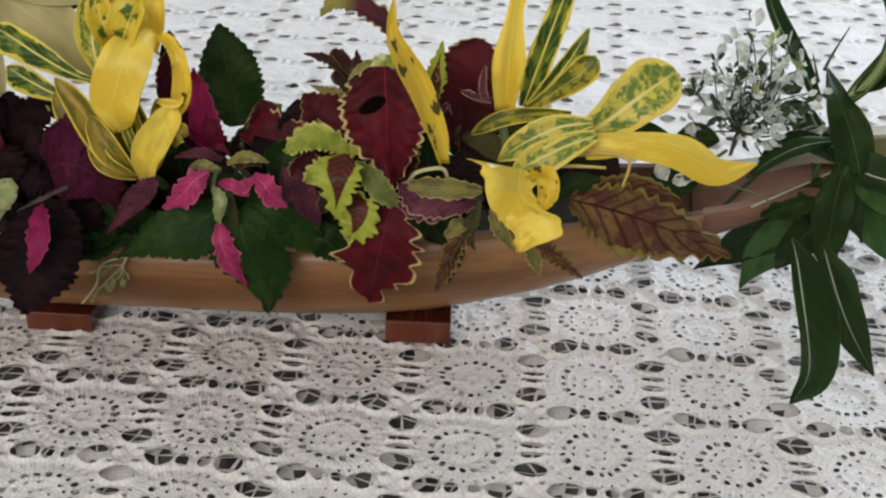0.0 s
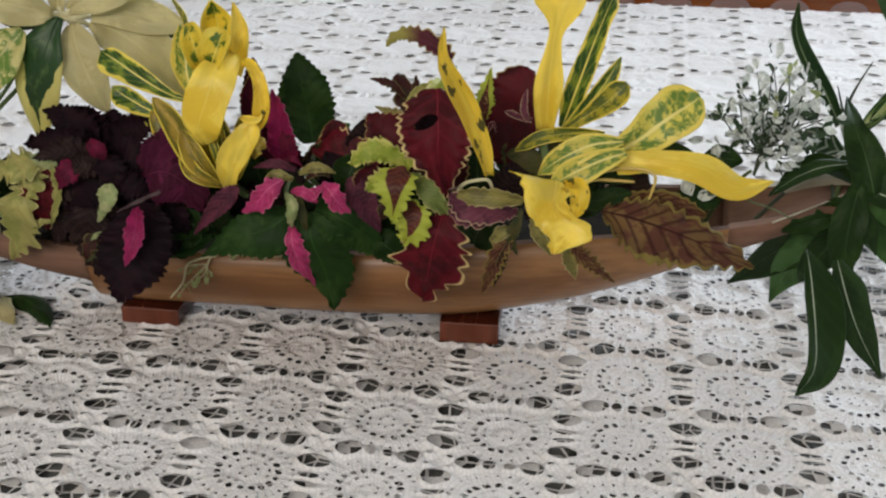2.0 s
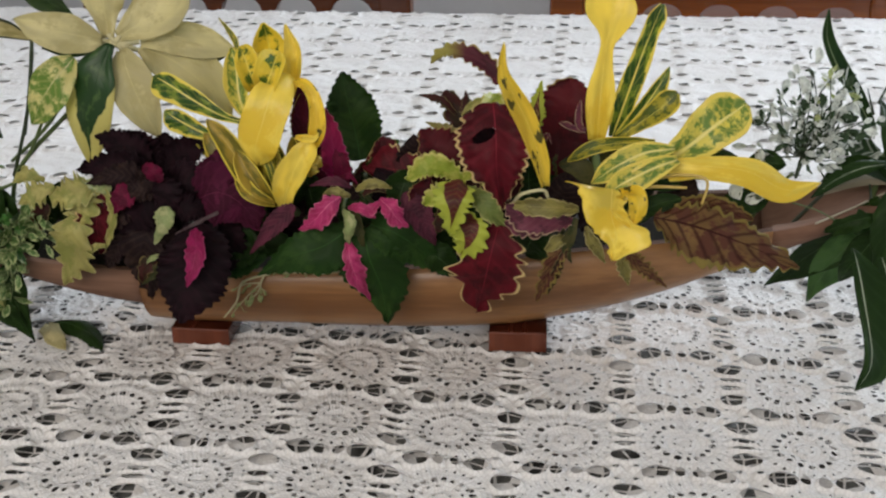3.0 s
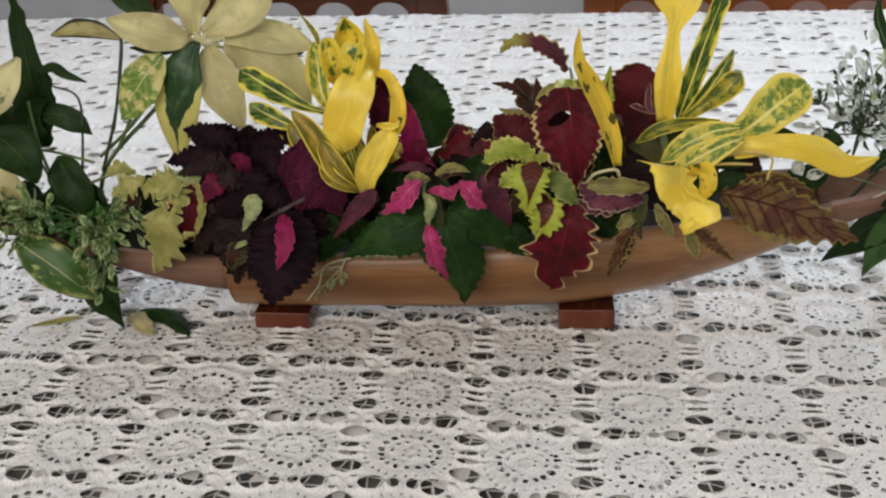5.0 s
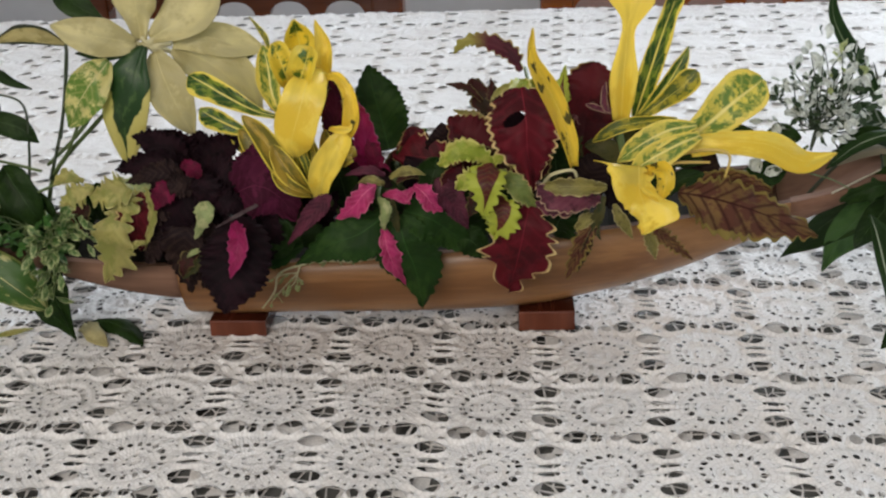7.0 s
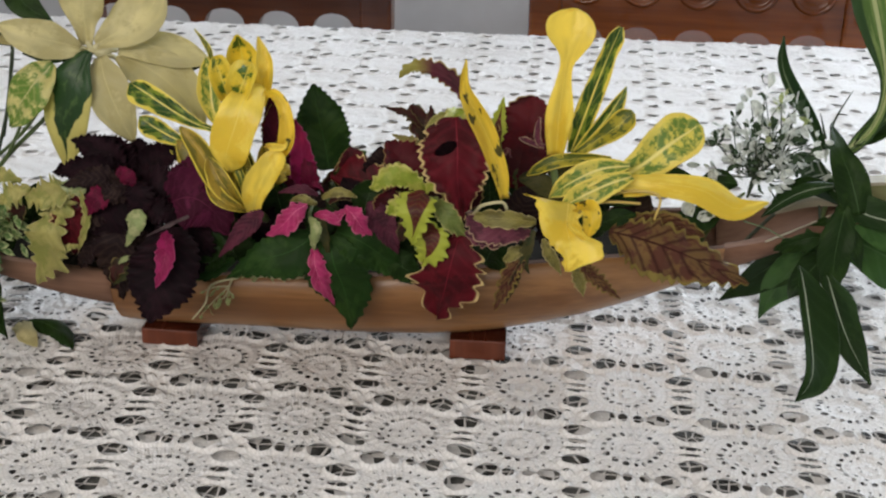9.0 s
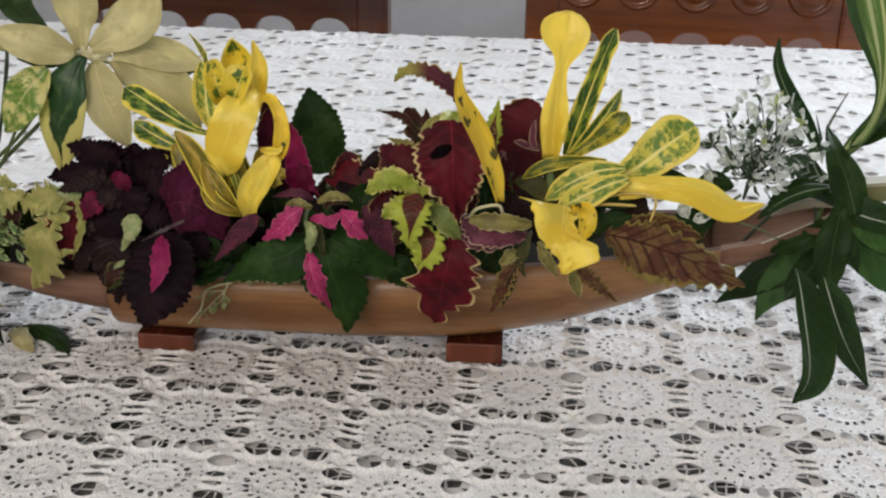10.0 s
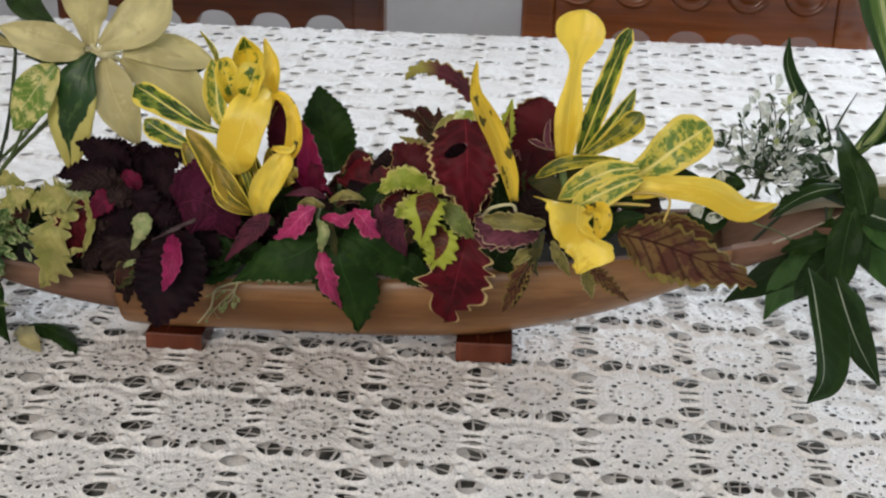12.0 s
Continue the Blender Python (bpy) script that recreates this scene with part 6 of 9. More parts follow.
leaf(sp, "lime_red", [(0.1960, 0.0760, 0.8740), (0.2000, 0.0680, 0.8690), (0.1990, 0.0680, 0.8600), (0.1940, 0.0740, 0.8490)], [(0, 2.8, 2.8), (0.25, 8.5, 9.2), (0.5, 10.6, 10.6), (0.75, 8.5, 8.5), (0.92, 3.5, 4.2), (1, 0.7, 0.7)], teeth=8, depth=3.0, frill=2.4, cup=0.1)
leaf(sp, "lime_red", [(0.1930, 0.0740, 0.8970), (0.1920, 0.0620, 0.8910), (0.1910, 0.0600, 0.8810), (0.1880, 0.0660, 0.8660)], [(0, 2.8, 2.8), (0.15, 9.0, 10.4), (0.4, 9.7, 11.8), (0.65, 6.6, 7.6), (0.85, 4.9, 4.5), (1, 1.4, 1.4)], teeth=8, depth=3.0, frill=1.8, cup=0.05)
leaf(sp, "brown_red", [(0.2020, 0.0940, 0.8770), (0.1950, 0.0960, 0.8840), (0.1880, 0.0980, 0.8890), (0.1810, 0.1000, 0.8920)], [(0, 1.1, 1.1), (0.2, 7.6, 7.6), (0.5, 10.8, 10.8), (0.8, 7.8, 7.8), (0.94, 3.9, 3.9), (1, 0.4, 0.4)], teeth=7, depth=1.2)
leaf(sp, "green_dark", [(0.2080, 0.0920, 0.8590), (0.2040, 0.0940, 0.8690), (0.2010, 0.0960, 0.8780), (0.1990, 0.0980, 0.8870)], [(0, 1.1, 1.1), (0.2, 6.6, 6.6), (0.5, 9.4, 9.4), (0.8, 6.8, 6.8), (0.94, 3.4, 3.4), (1, 0.4, 0.4)], teeth=7, depth=1.2)
leaf(sp, "deep_red", [(0.1740, 0.0880, 0.8910), (0.1710, 0.0860, 0.8850), (0.1680, 0.0860, 0.8780), (0.1670, 0.0880, 0.8700)], [(0, 1.1, 1.1), (0.2, 5.5, 5.5), (0.5, 7.9, 7.9), (0.8, 5.7, 5.7), (0.94, 2.8, 2.8), (1, 0.4, 0.4)], teeth=7, depth=1.2)
leaf(sp, "mauve_plain", [(0.1730, 0.0860, 0.8780), (0.1690, 0.0840, 0.8690), (0.1720, 0.0840, 0.8600), (0.1770, 0.0860, 0.8490)], [(0, 1.8, 1.8), (0.1, 4.7, 4.7), (0.3, 7.9, 7.9), (0.55, 6.8, 6.8), (0.8, 3.6, 3.6), (0.95, 1.1, 1.1), (1, 0.2, 0.2)], teeth=8, depth=1.2)

sp = sprig(0.255, "coleus_sprig", "olive and mauve coleus leaves drooping over the rim", "plant sprig")
rooted(sp, "stem_green", 0.25, (0.261, 0.085, 0.876), 0.002, 0.0016)
leaf(sp, "mauve", [(0.2600, 0.0770, 0.8720), (0.2460, 0.0700, 0.8760), (0.2330, 0.0680, 0.8790), (0.2210, 0.0680, 0.8840)], [(0, 2.1, 2.1), (0.25, 7.7, 3.5), (0.5, 10.5, 4.9), (0.75, 9.8, 4.2), (0.9, 5.6, 2.8), (1, 1.4, 1.4)], teeth=8, depth=2.2, frill=1.8, cup=0.1)
leaf(sp, "mauve", [(0.2520, 0.0800, 0.8710), (0.2410, 0.0740, 0.8690), (0.2300, 0.0720, 0.8690), (0.2200, 0.0720, 0.8720)], [(0, 2.1, 2.1), (0.3, 5.6, 4.2), (0.6, 5.6, 4.9), (0.85, 3.5, 3.2), (1, 0.7, 0.7)], teeth=6, depth=2.0, frill=1.5)
leaf(sp, "olive", [(0.2630, 0.0720, 0.8820), (0.2500, 0.0660, 0.8850), (0.2360, 0.0660, 0.8850), (0.2230, 0.0700, 0.8840)], [(0, 1.7, 1.7), (0.25, 4.9, 4.5), (0.55, 5.9, 5.2), (0.8, 4.2, 3.8), (1, 0.7, 0.7)], teeth=6, depth=1.4, frill=1.2, cup=-0.2)
leaf(sp, "olive_dark", [(0.2620, 0.0780, 0.8740), (0.2590, 0.0760, 0.8640), (0.2570, 0.0780, 0.8530), (0.2600, 0.0820, 0.8430)], [(0, 1.1, 1.1), (0.25, 2.9, 2.9), (0.45, 3.6, 3.6), (0.75, 2.0, 2.0), (0.92, 0.7, 0.7), (1, 0.2, 0.2)], teeth=7, depth=1.2)
leaf(sp, "olive", [(0.2600, 0.0800, 0.8600), (0.2530, 0.0760, 0.8590), (0.2480, 0.0760, 0.8550), (0.2440, 0.0780, 0.8530)], [(0, 1.8, 1.8), (0.4, 2.8, 5.0), (0.8, 2.1, 2.8), (1, 0.4, 0.4)], teeth=5, depth=1.2, cup=-0.2)
leaf(sp, "veined", [(0.2570, 0.0800, 0.8570), (0.2500, 0.0780, 0.8460), (0.2450, 0.0840, 0.8300), (0.2390, 0.0920, 0.8110)], [(0, 1.8, 1.8), (0.3, 4.7, 5.1), (0.6, 5.1, 4.7), (0.85, 2.9, 2.9), (1, 0.4, 0.4)], teeth=8, depth=2.6, frill=1.2)
leaf(sp, "brown_red", [(0.2580, 0.0790, 0.8560), (0.2530, 0.0770, 0.8440), (0.2500, 0.0830, 0.8310), (0.2460, 0.0900, 0.8170)], [(0, 1.1, 1.1), (0.25, 2.3, 2.3), (0.45, 2.9, 2.9), (0.75, 1.6, 1.6), (0.92, 0.6, 0.6), (1, 0.2, 0.2)], teeth=8, depth=2.2)
leaf(sp, "olive", [(0.2680, 0.0800, 0.8680), (0.2710, 0.0770, 0.8610), (0.2760, 0.0800, 0.8520), (0.2800, 0.0840, 0.8430)], [(0, 1.1, 1.1), (0.25, 3.1, 3.1), (0.45, 3.9, 3.9), (0.75, 2.2, 2.2), (0.92, 0.8, 0.8), (1, 0.2, 0.2)], teeth=7, depth=1.2)
leaf(sp, "veined", [(0.2900, 0.0800, 0.8580), (0.2970, 0.0760, 0.8490), (0.3070, 0.0820, 0.8380), (0.3180, 0.0900, 0.8260)], [(0, 1.8, 1.8), (0.3, 4.7, 4.0), (0.6, 3.6, 3.6), (0.85, 1.8, 1.8), (1, 0.4, 0.4)], teeth=9, depth=2.8)
leaf(sp, "olive", [(0.2860, 0.0820, 0.8540), (0.2900, 0.0800, 0.8450), (0.2930, 0.0840, 0.8360), (0.2950, 0.0880, 0.8270)], [(0, 1.1, 1.1), (0.25, 3.2, 3.2), (0.45, 4.0, 4.0), (0.75, 2.2, 2.2), (0.92, 0.8, 0.8), (1, 0.2, 0.2)], teeth=8, depth=1.8)
leaf(sp, "veined", [(0.3080, 0.0940, 0.8700), (0.3320, 0.0920, 0.8660), (0.3620, 0.1040, 0.8510), (0.4010, 0.1240, 0.8270)], [(0, 3.7, 3.7), (0.15, 9.6, 13.3), (0.4, 14.8, 21.5), (0.65, 13.3, 17.1), (0.85, 8.2, 8.2), (1, 0.7, 0.7)], teeth=12, depth=3.6, cup=-0.1, frill=2.4)
leaf(sp, "veined", [(0.3100, 0.1000, 0.8690), (0.3280, 0.1020, 0.8730), (0.3480, 0.1100, 0.8700), (0.3690, 0.1200, 0.8600)], [(0, 2.2, 2.2), (0.3, 6.7, 5.9), (0.6, 8.1, 6.7), (0.85, 4.4, 4.4), (1, 0.7, 0.7)], teeth=10, depth=1.8, frill=1.2)

sp = sprig(0.15, "coleus_sprig", "small pink coleus leaves on a drooping stem", "plant sprig")
rooted(sp, "stem_green", 0.145, (0.131, 0.085, 0.884), 0.0018, 0.0014)
stem(sp, "stem_green", [(0.1230, 0.0850, 0.8800), (0.1230, 0.0740, 0.8760), (0.1250, 0.0710, 0.8670), (0.1260, 0.0740, 0.8530)], 0.0013, 0.001)
leaf(sp, "pink", [(0.1220, 0.0700, 0.8840), (0.1160, 0.0620, 0.8820), (0.1080, 0.0640, 0.8720), (0.0960, 0.0720, 0.8610)], [(0, 1.4, 1.4), (0.2, 6.0, 4.6), (0.5, 7.8, 6.0), (0.75, 5.3, 4.6), (1, 0.4, 0.4)], teeth=5, depth=2.4, cup=-0.15, frill=1)
leaf(sp, "pink", [(0.1260, 0.0740, 0.8760), (0.1340, 0.0660, 0.8800), (0.1390, 0.0660, 0.8780), (0.1430, 0.0680, 0.8730)], [(0, 0.7, 0.7), (0.35, 2.8, 3.2), (0.7, 2.8, 3.2), (1, 0.4, 0.4)], teeth=4, depth=1.4)
leaf(sp, "pink", [(0.1460, 0.0710, 0.8840), (0.1530, 0.0620, 0.8820), (0.1570, 0.0640, 0.8750), (0.1630, 0.0680, 0.8680)], [(0, 1.7, 1.7), (0.2, 5.2, 4.2), (0.5, 5.9, 5.2), (0.78, 3.1, 4.2), (1, 0.3, 0.3)], teeth=5, depth=2.2, cup=-0.15, frill=1)
leaf(sp, "pink", [(0.1450, 0.0730, 0.8810), (0.1420, 0.0680, 0.8790), (0.1380, 0.0680, 0.8760), (0.1330, 0.0700, 0.8750)], [(0, 1.1, 1.1), (0.25, 2.5, 2.5), (0.45, 3.2, 3.2), (0.75, 1.7, 1.7), (0.92, 0.6, 0.6), (1, 0.2, 0.2)], teeth=4, depth=1.2)
leaf(sp, "pink", [(0.1250, 0.0760, 0.8540), (0.1270, 0.0680, 0.8450), (0.1300, 0.0740, 0.8290), (0.1350, 0.0880, 0.8080)], [(0, 1.5, 1.5), (0.2, 5.1, 3.3), (0.5, 7.3, 5.1), (0.72, 5.1, 5.1), (0.9, 1.8, 1.8), (1, 0.4, 0.4)], teeth=5, depth=2.2, cup=-0.15, frill=1)
leaf(sp, "mauve_plain", [(0.1270, 0.0800, 0.8870), (0.1190, 0.0780, 0.8910), (0.1100, 0.0780, 0.8900), (0.1020, 0.0800, 0.8870)], [(0, 1.1, 1.1), (0.25, 2.3, 2.3), (0.45, 2.8, 2.8), (0.75, 1.6, 1.6), (0.92, 0.6, 0.6), (1, 0.2, 0.2)], teeth=4, depth=1)
leaf(sp, "magenta", [(0.1170, 0.0900, 0.8880), (0.1230, 0.0850, 0.8920), (0.1270, 0.0850, 0.8910), (0.1300, 0.0850, 0.8870)], [(0, 1.1, 1.1), (0.25, 1.4, 1.4), (0.45, 1.8, 1.8), (0.75, 1.0, 1.0), (0.92, 0.4, 0.4), (1, 0.2, 0.2)])
leaf(sp, "pale_green", [(0.1230, 0.0720, 0.8750), (0.1280, 0.0660, 0.8720), (0.1260, 0.0680, 0.8630), (0.1250, 0.0740, 0.8530)], [(0, 1.1, 1.1), (0.3, 3.2, 3.2), (0.6, 3.9, 2.5), (0.85, 2.1, 1.8), (1, 0.4, 0.4)], teeth=6, depth=1.4, cup=-0.3, frill=1)
leaf(sp, "olive", [(0.1270, 0.0760, 0.8830), (0.1220, 0.0720, 0.8860), (0.1160, 0.0720, 0.8870), (0.1110, 0.0740, 0.8840)], [(0, 1.1, 1.1), (0.25, 2.5, 2.5), (0.45, 3.2, 3.2), (0.75, 1.7, 1.7), (0.92, 0.6, 0.6), (1, 0.2, 0.2)], teeth=5, depth=0.8, cup=-0.2)
leaf(sp, "olive", [(0.1300, 0.0780, 0.8860), (0.1380, 0.0760, 0.8910), (0.1460, 0.0760, 0.8910), (0.1520, 0.0780, 0.8880)], [(0, 1.1, 1.1), (0.25, 2.5, 2.5), (0.45, 3.2, 3.2), (0.75, 1.7, 1.7), (0.92, 0.6, 0.6), (1, 0.2, 0.2)], teeth=5, depth=0.8, cup=-0.2)
leaf(sp, "olive_dark", [(0.1290, 0.0760, 0.8780), (0.1310, 0.0740, 0.8670), (0.1330, 0.0740, 0.8580), (0.1340, 0.0780, 0.8460)], [(0, 1.1, 1.1), (0.25, 2.6, 2.6), (0.45, 3.2, 3.2), (0.75, 1.8, 1.8), (0.92, 0.6, 0.6), (1, 0.2, 0.2)], teeth=6, depth=0.8)
leaf(sp, "brown_red", [(0.1340, 0.0800, 0.8820), (0.1400, 0.0800, 0.8870), (0.1450, 0.0800, 0.8870), (0.1480, 0.0800, 0.8840)], [(0, 1.1, 1.1), (0.25, 2.3, 2.3), (0.45, 2.8, 2.8), (0.75, 1.6, 1.6), (0.92, 0.6, 0.6), (1, 0.2, 0.2)], teeth=5, depth=0.8)

sp = sprig(0.125, "coleus_sprig", "magenta leaf with dark green serrated foliage", "plant sprig")
rooted(sp, "stem_dark", 0.13, (0.130, 0.110, 0.884), 0.002, 0.0015)
rooted(sp, "stem_dark", 0.14, (0.135, 0.100, 0.849), 0.002, 0.0015)
leaf(sp, "bright_magenta", [(0.1110, 0.1100, 0.8780), (0.1120, 0.1060, 0.8950), (0.1110, 0.1040, 0.9110), (0.1080, 0.1040, 0.9280)], [(0, 2.9, 2.9), (0.25, 8.0, 8.7), (0.5, 7.3, 7.3), (0.75, 5.5, 5.5), (0.9, 2.6, 2.6), (1, 0.4, 0.4)], teeth=8, depth=1.6, cup=0.25, frill=1.2)
leaf(sp, "magenta", [(0.1180, 0.1050, 0.8770), (0.1170, 0.1020, 0.8890), (0.1160, 0.1040, 0.8980), (0.1170, 0.1080, 0.9060)], [(0, 2.2, 2.2), (0.35, 5.1, 6.2), (0.7, 3.7, 4.4), (1, 0.4, 0.4)], teeth=6, depth=1.2)
leaf(sp, "purple", [(0.0910, 0.1250, 0.8770), (0.0890, 0.1230, 0.8950), (0.0890, 0.1250, 0.9120), (0.0890, 0.1280, 0.9280)], [(0, 3.0, 3.0), (0.4, 6.7, 7.5), (0.8, 5.2, 5.2), (1, 0.7, 0.7)], teeth=8, depth=1.0)
leaf(sp, "green", [(0.1200, 0.1500, 0.8780), (0.1150, 0.1580, 0.8950), (0.1100, 0.1640, 0.9130), (0.1060, 0.1680, 0.9320)], [(0, 6.2, 7.0), (0.2, 16.2, 16.2), (0.45, 18.5, 18.5), (0.7, 13.1, 14.7), (0.9, 5.4, 6.2), (1, 0.8, 0.8)], teeth=15, depth=1.6, cup=0.15, frill=0.8, twist=-10)
leaf(sp, "green_light", [(0.1380, 0.1300, 0.8850), (0.1410, 0.1320, 0.8910), (0.1440, 0.1350, 0.8950), (0.1480, 0.1350, 0.8980)], [(0, 1.9, 1.9), (0.1, 4.1, 4.1), (0.3, 6.8, 6.8), (0.55, 5.8, 5.8), (0.8, 3.0, 3.0), (0.95, 0.9, 0.9), (1, 0.2, 0.2)], teeth=6, depth=1)
leaf(sp, "green_light", [(0.1500, 0.1400, 0.8810), (0.1540, 0.1450, 0.8850), (0.1570, 0.1500, 0.8880), (0.1580, 0.1500, 0.8920)], [(0, 1.9, 1.9), (0.1, 3.2, 3.2), (0.3, 5.3, 5.3), (0.55, 4.6, 4.6), (0.8, 2.4, 2.4), (0.95, 0.7, 0.7), (1, 0.2, 0.2)], teeth=6, depth=1)
leaf(sp, "green", [(0.1260, 0.0800, 0.8600), (0.1100, 0.0720, 0.8510), (0.0900, 0.0720, 0.8430), (0.0660, 0.0800, 0.8260)], [(0, 6.5, 5.1), (0.2, 15.9, 11.6), (0.45, 15.2, 13.8), (0.7, 9.4, 9.4), (0.9, 3.3, 3.3), (1, 0.4, 0.4)], teeth=14, depth=1.4, cup=-0.15, frill=0.9)
leaf(sp, "green", [(0.1330, 0.0820, 0.8590), (0.1380, 0.0760, 0.8410), (0.1430, 0.0840, 0.8180), (0.1440, 0.0970, 0.7880)], [(0, 7.3, 8.1), (0.2, 16.9, 16.1), (0.45, 19.1, 20.5), (0.68, 16.9, 13.9), (0.88, 8.1, 4.4), (1, 0.4, 0.4)], teeth=13, depth=1.9, cup=-0.1, frill=1.1)
leaf(sp, "green", [(0.1360, 0.0880, 0.8600), (0.1510, 0.0840, 0.8570), (0.1650, 0.0880, 0.8460), (0.1780, 0.0950, 0.8290)], [(0, 5.8, 5.8), (0.25, 12.4, 13.1), (0.5, 12.4, 14.5), (0.78, 7.3, 8.7), (1, 0.4, 0.4)], teeth=12, depth=1.4, frill=0.9)
leaf(sp, "green_dark", [(0.1340, 0.0900, 0.8570), (0.1350, 0.0880, 0.8440), (0.1370, 0.0880, 0.8340), (0.1390, 0.0900, 0.8230)], [(0, 1.8, 1.8), (0.1, 6.6, 6.6), (0.3, 11.0, 11.0), (0.55, 9.4, 9.4), (0.8, 4.9, 4.9), (0.95, 1.5, 1.5), (1, 0.2, 0.2)], teeth=8, depth=1)
leaf(sp, "green_dark", [(0.1680, 0.0950, 0.8410), (0.1770, 0.0940, 0.8370), (0.1840, 0.0960, 0.8300), (0.1910, 0.0980, 0.8230)], [(0, 1.8, 1.8), (0.1, 5.7, 5.7), (0.3, 9.6, 9.6), (0.55, 8.2, 8.2), (0.8, 4.3, 4.3), (0.95, 1.3, 1.3), (1, 0.2, 0.2)], teeth=8, depth=1)
leaf(sp, "mauve_plain", [(0.0910, 0.0820, 0.8730), (0.0840, 0.0800, 0.8660), (0.0740, 0.0800, 0.8550), (0.0620, 0.0800, 0.8400)], [(0, 1.8, 1.8), (0.25, 6.2, 5.8), (0.55, 5.5, 5.8), (0.8, 2.9, 2.9), (1, 0.4, 0.4)], teeth=12, depth=0.9)
leaf(sp, "brown_red", [(0.1310, 0.1280, 0.8550), (0.1310, 0.1320, 0.8650), (0.1320, 0.1350, 0.8750), (0.1330, 0.1380, 0.8850)], [(0, 1.1, 1.1), (0.2, 10.1, 10.1), (0.5, 14.4, 14.4), (0.8, 10.4, 10.4), (0.94, 5.2, 5.2), (1, 0.4, 0.4)], teeth=8, depth=1.0)
leaf(sp, "green_dark", [(0.1510, 0.1040, 0.8650), (0.1530, 0.1060, 0.8740), (0.1550, 0.1080, 0.8810), (0.1560, 0.1100, 0.8880)], [(0, 1.1, 1.1), (0.2, 7.7, 7.7), (0.5, 11.0, 11.0), (0.8, 7.9, 7.9), (0.94, 4.0, 4.0), (1, 0.4, 0.4)], teeth=8, depth=1.0)
leaf(sp, "mauve_plain", [(0.1580, 0.0870, 0.8820), (0.1650, 0.0840, 0.8730), (0.1700, 0.0840, 0.8650), (0.1740, 0.0860, 0.8530)], [(0, 1.8, 1.8), (0.1, 5.2, 5.2), (0.3, 8.6, 8.6), (0.55, 7.4, 7.4), (0.8, 3.9, 3.9), (0.95, 1.2, 1.2), (1, 0.2, 0.2)], teeth=8, depth=1.4)
leaf(sp, "green_dark", [(0.0680, 0.0900, 0.8400), (0.0580, 0.0900, 0.8420), (0.0470, 0.0900, 0.8400), (0.0380, 0.0900, 0.8340)], [(0, 1.1, 1.1), (0.2, 6.8, 6.8), (0.5, 9.7, 9.7), (0.8, 7.0, 7.0), (0.94, 3.5, 3.5), (1, 0.4, 0.4)], teeth=8, depth=1.0)
leaf(sp, "green", [(0.0680, 0.0950, 0.8320), (0.0550, 0.0920, 0.8270), (0.0450, 0.0920, 0.8240), (0.0370, 0.0950, 0.8230)], [(0, 1.1, 1.1), (0.2, 5.3, 5.3), (0.5, 7.5, 7.5), (0.8, 5.4, 5.4), (0.94, 2.7, 2.7), (1, 0.4, 0.4)], teeth=8, depth=1.0)

sp = sprig(0.02, "coleus_sprig", "blackish purple ruffled coleus with magenta young leaves", "plant sprig")
rooted(sp, "stem_dark", 0.02, (-0.001, 0.100, 0.876), 0.0022, 0.0018)
stem(sp, "stem_dark", [(-0.001, 0.100, 0.876), (0.021, 0.085, 0.863), (0.029, 0.080, 0.850)], 0.0018, 0.0014)
leaf(sp, "black_purple", [(-0.0060, 0.1040, 0.8790), (-0.0170, 0.1060, 0.8930), (-0.0280, 0.1080, 0.9000), (-0.0410, 0.1080, 0.9040)], [(0, 1.9, 1.9), (0.1, 7.7, 6.8), (0.3, 12.9, 11.4), (0.55, 11.1, 9.8), (0.8, 5.8, 5.1), (0.95, 1.8, 1.6), (1, 0.2, 0.2)], teeth=12, depth=2.0, frill=2.2)
leaf(sp, "black_purple", [(-0.0040, 0.1060, 0.8800), (-0.0110, 0.1110, 0.8900), (-0.0160, 0.1140, 0.8980), (-0.0220, 0.1160, 0.9040)], [(0, 1.9, 1.9), (0.1, 7.3, 7.3), (0.3, 12.2, 12.2), (0.55, 10.5, 10.5), (0.8, 5.5, 5.5), (0.95, 1.7, 1.7), (1, 0.2, 0.2)], cup=0.3, teeth=12, depth=2.0, frill=2.2)
leaf(sp, "black_purple", [(-0.0010, 0.1080, 0.8800), (0.0010, 0.1120, 0.8900), (0.0010, 0.1160, 0.8970), (0.0010, 0.1180, 0.9040)], [(0, 1.9, 1.9), (0.1, 7.7, 7.7), (0.3, 12.9, 12.9), (0.55, 11.1, 11.1), (0.8, 5.8, 5.8), (0.95, 1.8, 1.8), (1, 0.2, 0.2)], cup=0.05, teeth=12, depth=2.0, frill=2.2)
leaf(sp, "black_purple", [(0.0030, 0.1060, 0.8800), (0.0130, 0.1090, 0.8900), (0.0220, 0.1100, 0.8960), (0.0310, 0.1100, 0.8990)], [(0, 1.9, 1.9), (0.1, 7.2, 6.8), (0.3, 12.0, 11.3), (0.55, 10.3, 9.7), (0.8, 5.4, 5.1), (0.95, 1.7, 1.6), (1, 0.2, 0.2)], cup=0.25, teeth=12, depth=2.0, frill=2.2)
